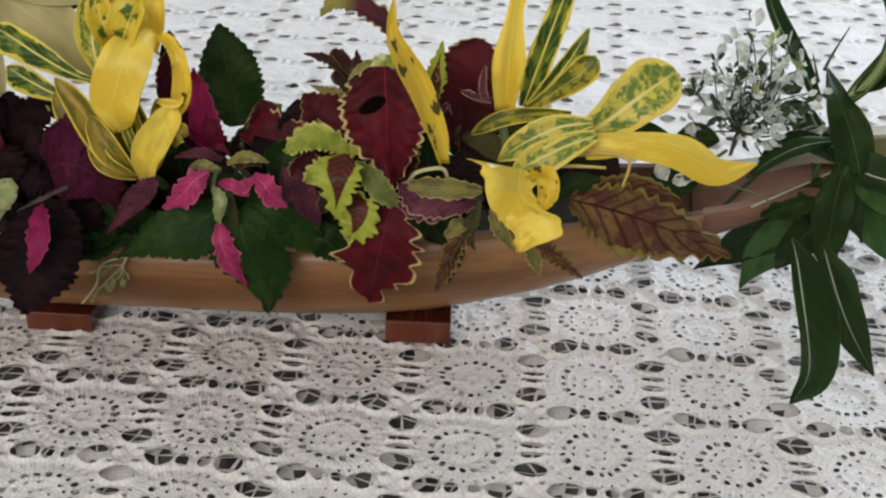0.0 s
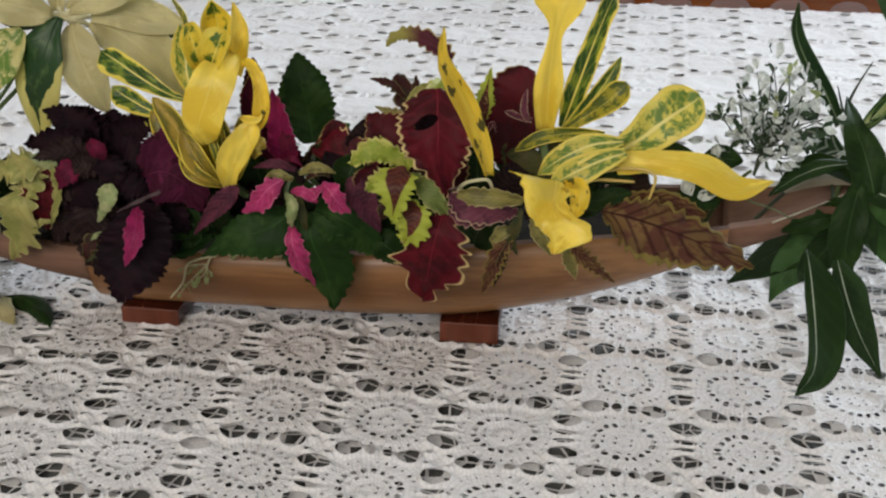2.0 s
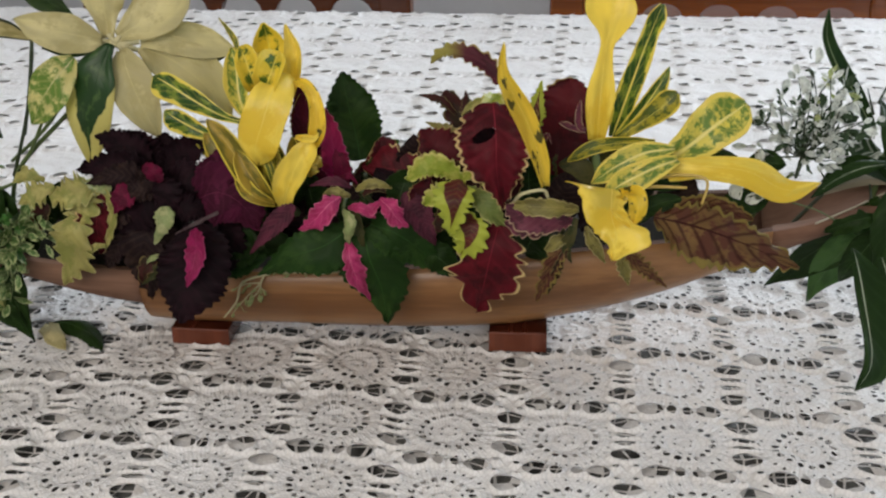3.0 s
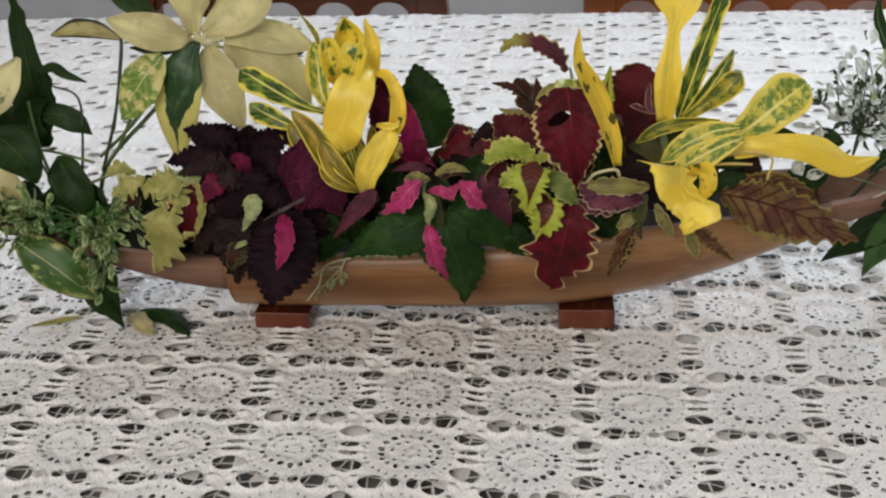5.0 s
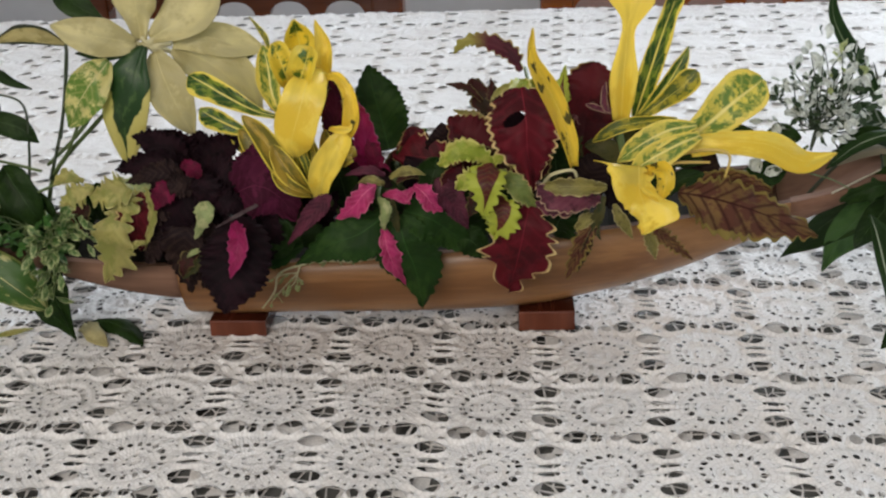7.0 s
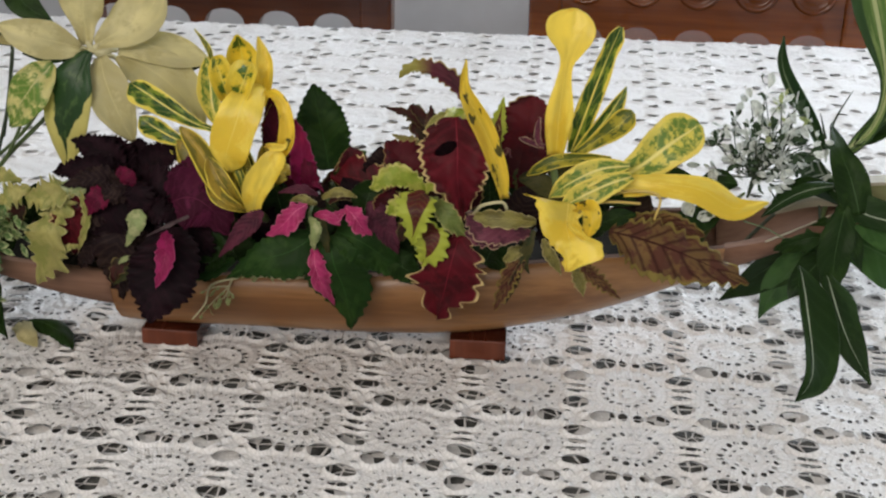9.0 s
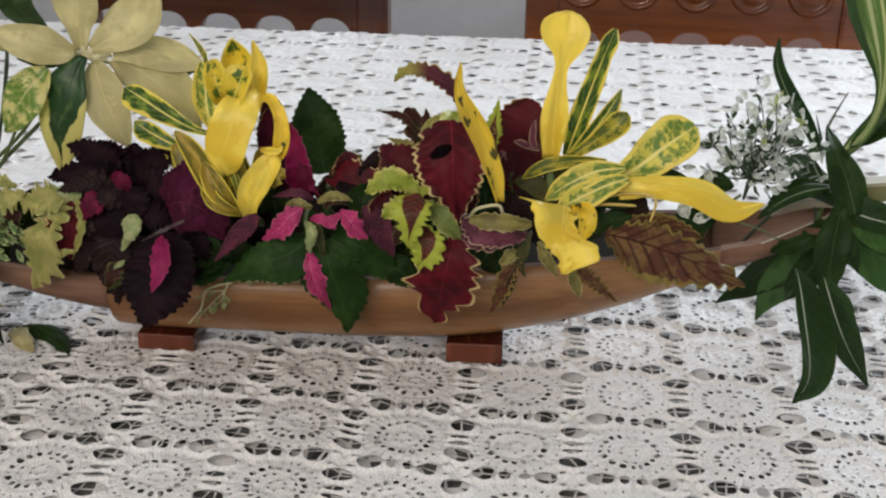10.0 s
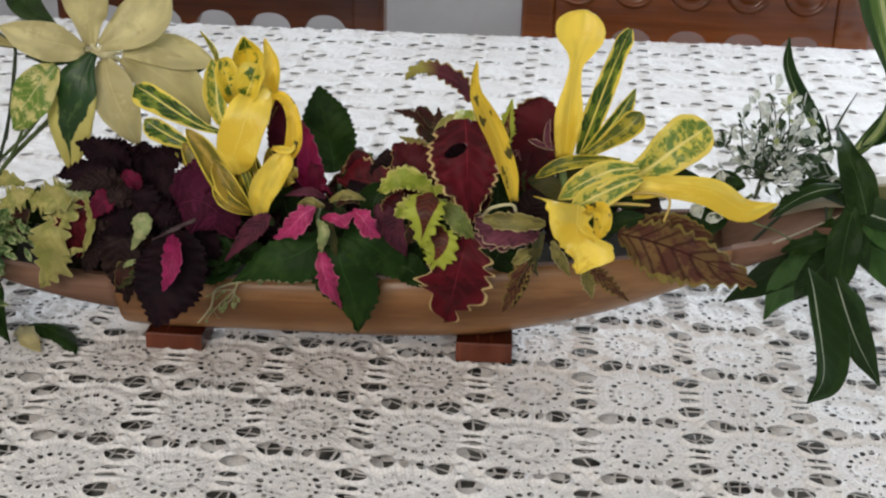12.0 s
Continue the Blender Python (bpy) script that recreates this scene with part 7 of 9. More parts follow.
leaf(sp, "black_purple", [(0.0060, 0.0960, 0.8810), (0.0190, 0.0900, 0.8850), (0.0280, 0.0900, 0.8820), (0.0340, 0.0940, 0.8750)], [(0, 1.9, 1.9), (0.1, 6.7, 6.7), (0.3, 11.1, 11.1), (0.55, 9.5, 9.5), (0.8, 5.0, 5.0), (0.95, 1.6, 1.6), (1, 0.2, 0.2)], cup=-0.1, teeth=12, depth=2.0, frill=2.2)
leaf(sp, "black_purple", [(-0.0040, 0.0980, 0.8800), (-0.0180, 0.0960, 0.8870), (-0.0350, 0.0960, 0.8870), (-0.0520, 0.0980, 0.8840)], [(0, 1.9, 1.9), (0.1, 5.9, 6.3), (0.3, 9.8, 10.6), (0.55, 8.4, 9.1), (0.8, 4.4, 4.8), (0.95, 1.4, 1.5), (1, 0.2, 0.2)], cup=0.25, teeth=12, depth=2.0, frill=2.2)
leaf(sp, "brown_dark", [(-0.0040, 0.0900, 0.8810), (-0.0130, 0.0840, 0.8870), (-0.0260, 0.0840, 0.8860), (-0.0420, 0.0880, 0.8790)], [(0, 1.9, 1.9), (0.1, 5.4, 4.9), (0.3, 8.9, 8.2), (0.55, 7.7, 7.0), (0.8, 4.0, 3.7), (0.95, 1.3, 1.1), (1, 0.2, 0.2)], cup=-0.25, teeth=12, depth=2.0, frill=2.2)
leaf(sp, "brown_dark", [(0.0050, 0.0860, 0.8840), (-0.0010, 0.0780, 0.8820), (-0.0100, 0.0780, 0.8810), (-0.0190, 0.0820, 0.8820)], [(0, 1.8, 1.8), (0.1, 4.4, 4.4), (0.3, 7.4, 7.4), (0.55, 6.3, 6.3), (0.8, 3.3, 3.3), (0.95, 1.0, 1.0), (1, 0.2, 0.2)], cup=-0.3, teeth=12, depth=2.0, frill=2.2)
leaf(sp, "black_purple", [(0.0080, 0.0840, 0.8870), (0.0110, 0.0780, 0.8800), (0.0090, 0.0780, 0.8710), (0.0020, 0.0820, 0.8620)], [(0, 1.8, 1.8), (0.1, 6.6, 6.6), (0.3, 11.0, 11.0), (0.55, 9.5, 9.5), (0.8, 5.0, 5.0), (0.95, 1.5, 1.5), (1, 0.2, 0.2)], cup=-0.1, teeth=12, depth=2.0, frill=2.2)
leaf(sp, "black_purple", [(0.0020, 0.0880, 0.8780), (-0.0070, 0.0820, 0.8660), (-0.0150, 0.0840, 0.8510), (-0.0230, 0.0900, 0.8330)], [(0, 1.9, 1.9), (0.1, 8.1, 8.1), (0.3, 13.5, 13.5), (0.55, 11.6, 11.6), (0.8, 6.1, 6.1), (0.95, 1.9, 1.9), (1, 0.2, 0.2)], cup=-0.2, teeth=12, depth=2.0, frill=2.2)
leaf(sp, "brown_dark", [(-0.0090, 0.0900, 0.8720), (-0.0220, 0.0880, 0.8640), (-0.0330, 0.0900, 0.8510), (-0.0400, 0.0940, 0.8350)], [(0, 1.9, 1.9), (0.1, 6.4, 6.4), (0.3, 10.6, 10.6), (0.55, 9.1, 9.1), (0.8, 4.8, 4.8), (0.95, 1.5, 1.5), (1, 0.2, 0.2)], cup=0.1, teeth=12, depth=2.0, frill=2.2)
leaf(sp, "black_purple", [(0.0120, 0.0840, 0.8740), (0.0220, 0.0780, 0.8710), (0.0310, 0.0780, 0.8680), (0.0390, 0.0820, 0.8610)], [(0, 1.8, 1.8), (0.1, 5.3, 5.3), (0.3, 8.8, 8.8), (0.55, 7.6, 7.6), (0.8, 4.0, 4.0), (0.95, 1.2, 1.2), (1, 0.2, 0.2)], cup=-0.2, teeth=12, depth=2.0, frill=2.2)
leaf(sp, "purple", [(0.0250, 0.0880, 0.8700), (0.0440, 0.0820, 0.8790), (0.0580, 0.0820, 0.8720), (0.0670, 0.0860, 0.8550)], [(0, 5.1, 5.1), (0.15, 14.6, 16.1), (0.4, 20.5, 20.5), (0.65, 17.6, 14.6), (0.88, 7.3, 5.9), (1, 0.7, 0.7)], teeth=13, depth=1.6, frill=1.2, cup=0.1)
leaf(sp, "purple", [(0.0310, 0.0920, 0.8710), (0.0400, 0.0900, 0.8860), (0.0440, 0.0920, 0.8960), (0.0440, 0.0960, 0.9050)], [(0, 1.8, 1.8), (0.1, 7.0, 7.0), (0.3, 11.7, 11.7), (0.55, 10.1, 10.1), (0.8, 5.3, 5.3), (0.95, 1.6, 1.6), (1, 0.2, 0.2)], teeth=10, depth=1.4, frill=1)
leaf(sp, "black_purple", [(0.0330, 0.0760, 0.8610), (0.0350, 0.0560, 0.8490), (0.0320, 0.0440, 0.8310), (0.0280, 0.0360, 0.8120)], [(0, 7.9, 7.9), (0.15, 16.6, 18.0), (0.4, 21.6, 23.8), (0.65, 20.2, 18.7), (0.85, 10.1, 9.4), (1, 0.7, 0.7)], teeth=15, depth=2.2, frill=2.4, cup=-0.12)
# narrow strip coloured as the lit upper edge of the dark curled leaf
leaf(sp, "mauve_lit_edge", [(0.0480, 0.0660, 0.8730), (0.0410, 0.0600, 0.8710), (0.0330, 0.0580, 0.8670), (0.0220, 0.0600, 0.8600)], [(0, 1.1, 1.1), (0.25, 1.1, 0.9), (0.45, 1.4, 1.1), (0.75, 0.8, 0.6), (0.92, 0.3, 0.2), (1, 0.2, 0.2)], teeth=6, depth=0.8, cup=-0.5)
leaf(sp, "bright_magenta", [(0.0330, 0.0640, 0.8620), (0.0390, 0.0460, 0.8580), (0.0380, 0.0400, 0.8480), (0.0340, 0.0380, 0.8360)], [(0, 2.1, 2.1), (0.2, 5.0, 5.0), (0.5, 6.4, 5.7), (0.78, 3.6, 2.8), (1, 0.4, 0.4)], teeth=6, depth=1.4, frill=0.9)
leaf(sp, "magenta", [(-0.0030, 0.0840, 0.8930), (0.0040, 0.0760, 0.8950), (0.0080, 0.0760, 0.8910), (0.0090, 0.0780, 0.8860)], [(0, 1.1, 1.1), (0.2, 3.3, 3.3), (0.5, 4.7, 4.7), (0.8, 3.4, 3.4), (0.94, 1.7, 1.7), (1, 0.4, 0.4)], teeth=5, depth=1.2, frill=0.8)
leaf(sp, "magenta", [(-0.0080, 0.0820, 0.8790), (-0.0130, 0.0770, 0.8770), (-0.0180, 0.0770, 0.8720), (-0.0230, 0.0800, 0.8630)], [(0, 1.9, 1.9), (0.1, 4.4, 4.4), (0.3, 7.4, 7.4), (0.55, 6.4, 6.4), (0.8, 3.3, 3.3), (0.95, 1.0, 1.0), (1, 0.2, 0.2)], teeth=6, depth=1.4, frill=1)
leaf(sp, "pale_green", [(0.0110, 0.0760, 0.8710), (0.0120, 0.0700, 0.8650), (0.0090, 0.0700, 0.8570), (0.0030, 0.0740, 0.8460)], [(0, 3.7, 3.7), (0.2, 5.9, 7.0), (0.5, 4.8, 5.1), (0.8, 2.6, 2.9), (1, 0.4, 0.4)], teeth=4, depth=1.2, cup=-0.2)
leaf(sp, "brown_dark", [(-0.0030, 0.0880, 0.8540), (-0.0060, 0.0800, 0.8420), (-0.0090, 0.0860, 0.8210), (-0.0110, 0.0960, 0.7970)], [(0, 1.9, 1.9), (0.1, 8.2, 8.2), (0.3, 13.7, 13.7), (0.55, 11.8, 11.8), (0.8, 6.2, 6.2), (0.95, 1.9, 1.9), (1, 0.2, 0.2)], cup=0.1, teeth=12, depth=2.0, frill=2.2)
leaf(sp, "brown_dark", [(0.0120, 0.0880, 0.8510), (0.0090, 0.0820, 0.8370), (0.0050, 0.0840, 0.8220), (0.0000, 0.0900, 0.8040)], [(0, 1.9, 1.9), (0.1, 6.8, 6.8), (0.3, 11.3, 11.3), (0.55, 9.7, 9.7), (0.8, 5.1, 5.1), (0.95, 1.6, 1.6), (1, 0.2, 0.2)], cup=0.1, teeth=12, depth=2.0, frill=2.2)
leaf(sp, "brown_dark", [(-0.0180, 0.0920, 0.8490), (-0.0260, 0.0900, 0.8390), (-0.0330, 0.0920, 0.8280), (-0.0390, 0.0980, 0.8170)], [(0, 1.9, 1.9), (0.1, 5.1, 5.1), (0.3, 8.4, 8.4), (0.55, 7.3, 7.3), (0.8, 3.8, 3.8), (0.95, 1.2, 1.2), (1, 0.2, 0.2)], cup=0.2, teeth=12, depth=2.0, frill=2.2)
leaf(sp, "black_purple", [(0.0410, 0.0900, 0.8560), (0.0460, 0.0880, 0.8470), (0.0450, 0.0880, 0.8330), (0.0400, 0.0900, 0.8170)], [(0, 1.9, 1.9), (0.1, 6.3, 6.3), (0.3, 10.5, 10.5), (0.55, 9.0, 9.0), (0.8, 4.7, 4.7), (0.95, 1.5, 1.5), (1, 0.2, 0.2)], teeth=12, depth=2.0, frill=2.2)
leaf(sp, "brown_red", [(0.0010, 0.0820, 0.8330), (-0.0040, 0.0780, 0.8300), (-0.0080, 0.0780, 0.8230), (-0.0080, 0.0820, 0.8120)], [(0, 1.9, 1.9), (0.1, 2.9, 2.9), (0.3, 4.9, 4.9), (0.55, 4.2, 4.2), (0.8, 2.2, 2.2), (0.95, 0.7, 0.7), (1, 0.2, 0.2)], teeth=4, depth=2, frill=2)
leaf(sp, "olive_dark", [(0.0070, 0.0800, 0.8320), (0.0030, 0.0770, 0.8270), (-0.0020, 0.0770, 0.8230), (-0.0100, 0.0800, 0.8150)], [(0, 1.9, 1.9), (0.1, 2.3, 2.3), (0.3, 3.8, 3.8), (0.55, 3.2, 3.2), (0.8, 1.7, 1.7), (0.95, 0.5, 0.5), (1, 0.2, 0.2)], teeth=4, depth=1.6, frill=1.5)
leaf(sp, "pale_green", [(0.0050, 0.0800, 0.8360), (0.0020, 0.0770, 0.8360), (-0.0020, 0.0770, 0.8340), (-0.0070, 0.0800, 0.8290)], [(0, 1.1, 1.1), (0.25, 1.5, 1.5), (0.45, 1.9, 1.9), (0.75, 1.0, 1.0), (0.92, 0.4, 0.4), (1, 0.2, 0.2)], teeth=4, depth=1)
leaf(sp, "green_dark", [(0.0610, 0.0920, 0.8490), (0.0550, 0.0900, 0.8400), (0.0490, 0.0900, 0.8320), (0.0420, 0.0920, 0.8260)], [(0, 1.9, 1.9), (0.1, 6.7, 6.7), (0.3, 11.2, 11.2), (0.55, 9.6, 9.6), (0.8, 5.0, 5.0), (0.95, 1.6, 1.6), (1, 0.2, 0.2)], teeth=8, depth=1.0)

sp = sprig(0.07, "trailing_sprig", "tiny cream-edged trailing sprig hanging over the rim", "plant sprig")
small_sprig(sp, "pale_green", "stem_cream", (0.067, 0.100, 0.816), [(0.041, 0.100, 0.787), (0.055, 0.098, 0.800), (0.065, 0.098, 0.805), (0.046, 0.098, 0.807)], 0.006, 5, 3, 0.006, 1.0)
stem(sp, "stem_cream", [(0.068, 0.100, 0.817), (0.050, 0.098, 0.811), (0.045, 0.098, 0.797), (0.036, 0.097, 0.785)], 0.0009, 0.0006)
small_sprig(sp, "pale_green", "stem_cream", (0.081, 0.105, 0.816), [(0.101, 0.102, 0.819), (0.114, 0.102, 0.820), (0.070, 0.102, 0.817)], 0.005, 5, 8, 0.004, 1.0)

sp = sprig(-0.06, "coleus_sprig", "pale yellow lobed coleus with a red centre", "plant sprig")
rooted(sp, "stem_green", -0.06, (-0.065, 0.095, 0.868), 0.002, 0.0015)
leaf(sp, "pale", [(-0.0380, 0.0920, 0.8750), (-0.0440, 0.0850, 0.8750), (-0.0550, 0.0840, 0.8720), (-0.0670, 0.0880, 0.8690)], [(0, 2.3, 2.3), (0.3, 8.3, 10.6), (0.6, 7.6, 9.8), (0.85, 5.3, 5.3), (1, 0.8, 0.8)], teeth=6, depth=5.5, cup=-0.1, frill=2.0)
leaf(sp, "pale", [(-0.0500, 0.0960, 0.8800), (-0.0460, 0.0880, 0.8720), (-0.0460, 0.0840, 0.8620), (-0.0510, 0.0860, 0.8490)], [(0, 3.0, 3.0), (0.3, 9.1, 8.4), (0.6, 9.1, 7.6), (1, 0.8, 0.8)], teeth=6, depth=5.0, cup=-0.1, frill=2.0)
leaf(sp, "pale", [(-0.0520, 0.0880, 0.8610), (-0.0530, 0.0820, 0.8460), (-0.0590, 0.0860, 0.8280), (-0.0680, 0.0960, 0.8050)], [(0, 3.9, 3.9), (0.2, 9.3, 11.6), (0.45, 13.1, 14.7), (0.65, 15.4, 10.0), (0.85, 5.4, 3.9), (1, 0.8, 0.8)], teeth=7, depth=6.0, cup=-0.1, frill=2.0)
leaf(sp, "pale", [(-0.0670, 0.0960, 0.8730), (-0.0750, 0.0920, 0.8700), (-0.0810, 0.0900, 0.8680), (-0.0900, 0.0920, 0.8630)], [(0, 1.9, 1.9), (0.35, 6.9, 7.7), (0.7, 5.8, 6.9), (1, 0.8, 0.8)], teeth=6, depth=4.6, cup=-0.1, frill=2.0)
leaf(sp, "pale", [(-0.0750, 0.1000, 0.8750), (-0.0820, 0.0980, 0.8790), (-0.0880, 0.0980, 0.8790), (-0.0950, 0.0980, 0.8740)], [(0, 1.5, 1.5), (0.4, 4.3, 4.3), (0.8, 3.5, 3.1), (1, 0.4, 0.4)], teeth=4, depth=2.2, cup=-0.1, frill=2.0)
leaf(sp, "brown_red", [(-0.0740, 0.0980, 0.8600), (-0.0780, 0.0960, 0.8540), (-0.0810, 0.0960, 0.8480), (-0.0820, 0.0980, 0.8400)], [(0, 1.9, 1.9), (0.1, 3.7, 3.7), (0.3, 6.2, 6.2), (0.55, 5.4, 5.4), (0.8, 2.8, 2.8), (0.95, 0.9, 0.9), (1, 0.2, 0.2)], teeth=5, depth=1.5)
leaf(sp, "red", [(-0.0360, 0.0920, 0.8730), (-0.0380, 0.0880, 0.8610), (-0.0390, 0.0880, 0.8470), (-0.0390, 0.0920, 0.8300)], [(0, 3.8, 3.8), (0.25, 10.7, 9.9), (0.6, 9.9, 11.4), (0.85, 4.6, 6.1), (1, 0.8, 0.8)], teeth=7, depth=3.0, frill=1.6)
leaf(sp, "pale", [(-0.0310, 0.0880, 0.8760), (-0.0250, 0.0820, 0.8670), (-0.0270, 0.0830, 0.8520), (-0.0350, 0.0880, 0.8350)], [(0, 1.1, 1.1), (0.3, 2.6, 2.3), (0.6, 2.6, 2.3), (0.85, 1.9, 1.9), (1, 0.4, 0.4)], teeth=6, depth=2.2, frill=1.2)
leaf(sp, "pale", [(-0.0340, 0.0860, 0.8380), (-0.0390, 0.0840, 0.8380), (-0.0440, 0.0840, 0.8340), (-0.0480, 0.0880, 0.8240)], [(0, 1.1, 1.1), (0.25, 1.8, 1.8), (0.45, 2.3, 2.3), (0.75, 1.3, 1.3), (0.92, 0.5, 0.5), (1, 0.2, 0.2)], teeth=4, depth=1.5)
leaf(sp, "pale_green", [(-0.0430, 0.0900, 0.8800), (-0.0350, 0.0880, 0.8790), (-0.0300, 0.0880, 0.8760), (-0.0260, 0.0900, 0.8770)], [(0, 1.1, 1.1), (0.25, 3.3, 3.3), (0.45, 4.1, 4.1), (0.75, 2.3, 2.3), (0.92, 0.8, 0.8), (1, 0.2, 0.2)], teeth=5, depth=1.8, frill=1)

sp = sprig(-0.03, "umbrella_plant", "cream variegated umbrella plant with radiating leaflets", "plant sprig")
stem(sp, "stem_green", [(-0.128, 0.156, 0.813), (-0.113, 0.141, 0.863), (-0.069, 0.136, 0.909), (-0.022, 0.131, 0.956)], 0.0018, 0.0013)
stem(sp, "stem_dark", [(-0.113, 0.136, 0.863), (-0.095, 0.131, 0.910), (-0.084, 0.128, 0.957)], 0.0014, 0.001)
stem(sp, "stem_green", [(-0.112, 0.136, 0.866), (-0.099, 0.134, 0.880), (-0.083, 0.128, 0.907)], 0.0014, 0.001)
rooted(sp, "stem_green", -0.085, (-0.128, 0.156, 0.813), 0.002, 0.0018)
leaf(sp, "cream", [(-0.0150, 0.1340, 0.9570), (0.0020, 0.1400, 0.9590), (0.0230, 0.1460, 0.9540), (0.0430, 0.1520, 0.9470)], [(0, 3.1, 3.1), (0.25, 9.2, 9.2), (0.55, 11.8, 10.7), (0.8, 7.6, 6.9), (1, 0.4, 0.4)], cup=0.1)
leaf(sp, "cream", [(-0.0160, 0.1340, 0.9540), (0.0020, 0.1380, 0.9460), (0.0210, 0.1420, 0.9290), (0.0370, 0.1460, 0.9040)], [(0, 3.8, 3.8), (0.2, 11.5, 13.0), (0.5, 17.6, 16.9), (0.78, 12.3, 11.5), (1, 0.4, 0.4)], cup=0.12)
leaf(sp, "cream", [(-0.0250, 0.1280, 0.9540), (-0.0180, 0.1180, 0.9380), (-0.0110, 0.1160, 0.9200), (-0.0040, 0.1220, 0.8990)], [(0, 3.8, 3.8), (0.2, 11.4, 11.4), (0.5, 14.4, 13.7), (0.78, 9.1, 9.1), (1, 0.4, 0.4)], cup=0.12)
leaf(sp, "cream_green", [(-0.0300, 0.1220, 0.9590), (-0.0370, 0.1100, 0.9400), (-0.0460, 0.1120, 0.9130), (-0.0530, 0.1220, 0.8750)], [(0, 2.3, 2.3), (0.12, 4.6, 10.7), (0.35, 13.0, 17.6), (0.6, 15.3, 18.3), (0.82, 9.9, 10.7), (1, 0.4, 0.4)], cup=-0.12)
leaf(sp, "cream_patch", [(-0.0530, 0.1180, 0.9510), (-0.0630, 0.1120, 0.9400), (-0.0740, 0.1120, 0.9250), (-0.0860, 0.1160, 0.9070)], [(0, 3.1, 3.1), (0.2, 11.5, 10.0), (0.5, 15.4, 13.1), (0.8, 10.7, 8.4), (1, 0.8, 0.8)], cup=0.12)
leaf(sp, "green_dark", [(-0.0920, 0.1580, 1.0000), (-0.0910, 0.1580, 0.9880), (-0.0840, 0.1560, 0.9780), (-0.0650, 0.1520, 0.9690)], [(0, 4.0, 4.0), (0.35, 10.4, 9.6), (0.65, 10.4, 8.8), (1, 0.4, 0.4)], cup=0.1)
leaf(sp, "green_dark", [(-0.0350, 0.1340, 0.9550), (-0.0480, 0.1360, 0.9530), (-0.0650, 0.1400, 0.9490), (-0.0850, 0.1440, 0.9490)], [(0, 2.0, 2.0), (0.4, 4.7, 3.9), (0.75, 3.9, 3.1), (1, 0.4, 0.4)], cup=0.1)
leaf(sp, "cream", [(-0.0360, 0.1240, 0.9600), (-0.0500, 0.1160, 0.9660), (-0.0650, 0.1100, 0.9710), (-0.0840, 0.1080, 0.9770)], [(0, 3.8, 3.4), (0.2, 9.9, 8.4), (0.5, 12.9, 12.2), (0.8, 8.4, 7.6), (0.94, 3.0, 3.0), (1, 0.4, 0.4)], cup=0.12)
leaf(sp, "cream", [(-0.0340, 0.1300, 0.9610), (-0.0360, 0.1340, 0.9760), (-0.0350, 0.1320, 0.9910), (-0.0340, 0.1280, 1.0110)], [(0, 3.8, 3.8), (0.25, 7.6, 7.6), (0.55, 13.8, 14.5), (0.8, 13.8, 14.5), (1, 1.5, 1.5)], cup=0.15)
leaf(sp, "cream", [(-0.0280, 0.1300, 0.9620), (-0.0130, 0.1360, 0.9700), (0.0040, 0.1400, 0.9820), (0.0170, 0.1420, 0.9980)], [(0, 3.8, 3.8), (0.25, 11.4, 10.7), (0.55, 16.8, 16.0), (0.82, 11.4, 11.4), (1, 0.8, 0.8)], cup=0.12)
leaf(sp, "tan_edge", [(-0.0840, 0.1260, 0.9600), (-0.0970, 0.1220, 0.9650), (-0.1120, 0.1220, 0.9660), (-0.1310, 0.1260, 0.9620)], [(0, 1.2, 1.2), (0.3, 3.9, 6.3), (0.6, 4.7, 7.5), (0.85, 3.1, 3.9), (1, 0.4, 0.4)], cup=0.3)
stem(sp, "stem_dark", [(-0.0880, 0.1270, 0.9610), (-0.0840, 0.1280, 0.9580), (-0.0900, 0.1320, 0.9320), (-0.1020, 0.1380, 0.8920)], 0.0013, 0.001)
stem(sp, "stem_green", [(-0.0340, 0.1300, 0.9570), (-0.0470, 0.1340, 0.9520), (-0.0840, 0.1400, 0.9010), (-0.1160, 0.1420, 0.8710)], 0.0014, 0.0012)
stem(sp, "stem_cream", [(-0.0290, 0.1310, 0.9570), (-0.0340, 0.1300, 0.9580), (-0.0370, 0.1260, 0.9600)], 0.0022, 0.0018)
stem(sp, "stem_cream", [(-0.0290, 0.1310, 0.9570), (-0.0310, 0.1300, 0.9600), (-0.0340, 0.1300, 0.9630)], 0.0022, 0.0018)
stem(sp, "stem_cream", [(-0.0290, 0.1310, 0.9570), (-0.0280, 0.1300, 0.9600), (-0.0270, 0.1320, 0.9620)], 0.0022, 0.0018)
stem(sp, "stem_cream", [(-0.0290, 0.1310, 0.9570), (-0.0220, 0.1300, 0.9580), (-0.0170, 0.1360, 0.9570)], 0.0022, 0.0018)
stem(sp, "stem_cream", [(-0.0290, 0.1310, 0.9570), (-0.0230, 0.1300, 0.9560), (-0.0180, 0.1360, 0.9520)], 0.0022, 0.0018)
stem(sp, "stem_cream", [(-0.0290, 0.1310, 0.9570), (-0.0270, 0.1300, 0.9550), (-0.0250, 0.1300, 0.9530)], 0.0022, 0.0018)
stem(sp, "stem_cream", [(-0.0290, 0.1310, 0.9570), (-0.0320, 0.1300, 0.9560), (-0.0330, 0.1260, 0.9560)], 0.0022, 0.0018)
blade(sp, "green_dark", (0.032, 0.156, 0.943), (0.020, 0.158, 0.943), (0.009, 0.156, 0.948), 0.0085, "lance")

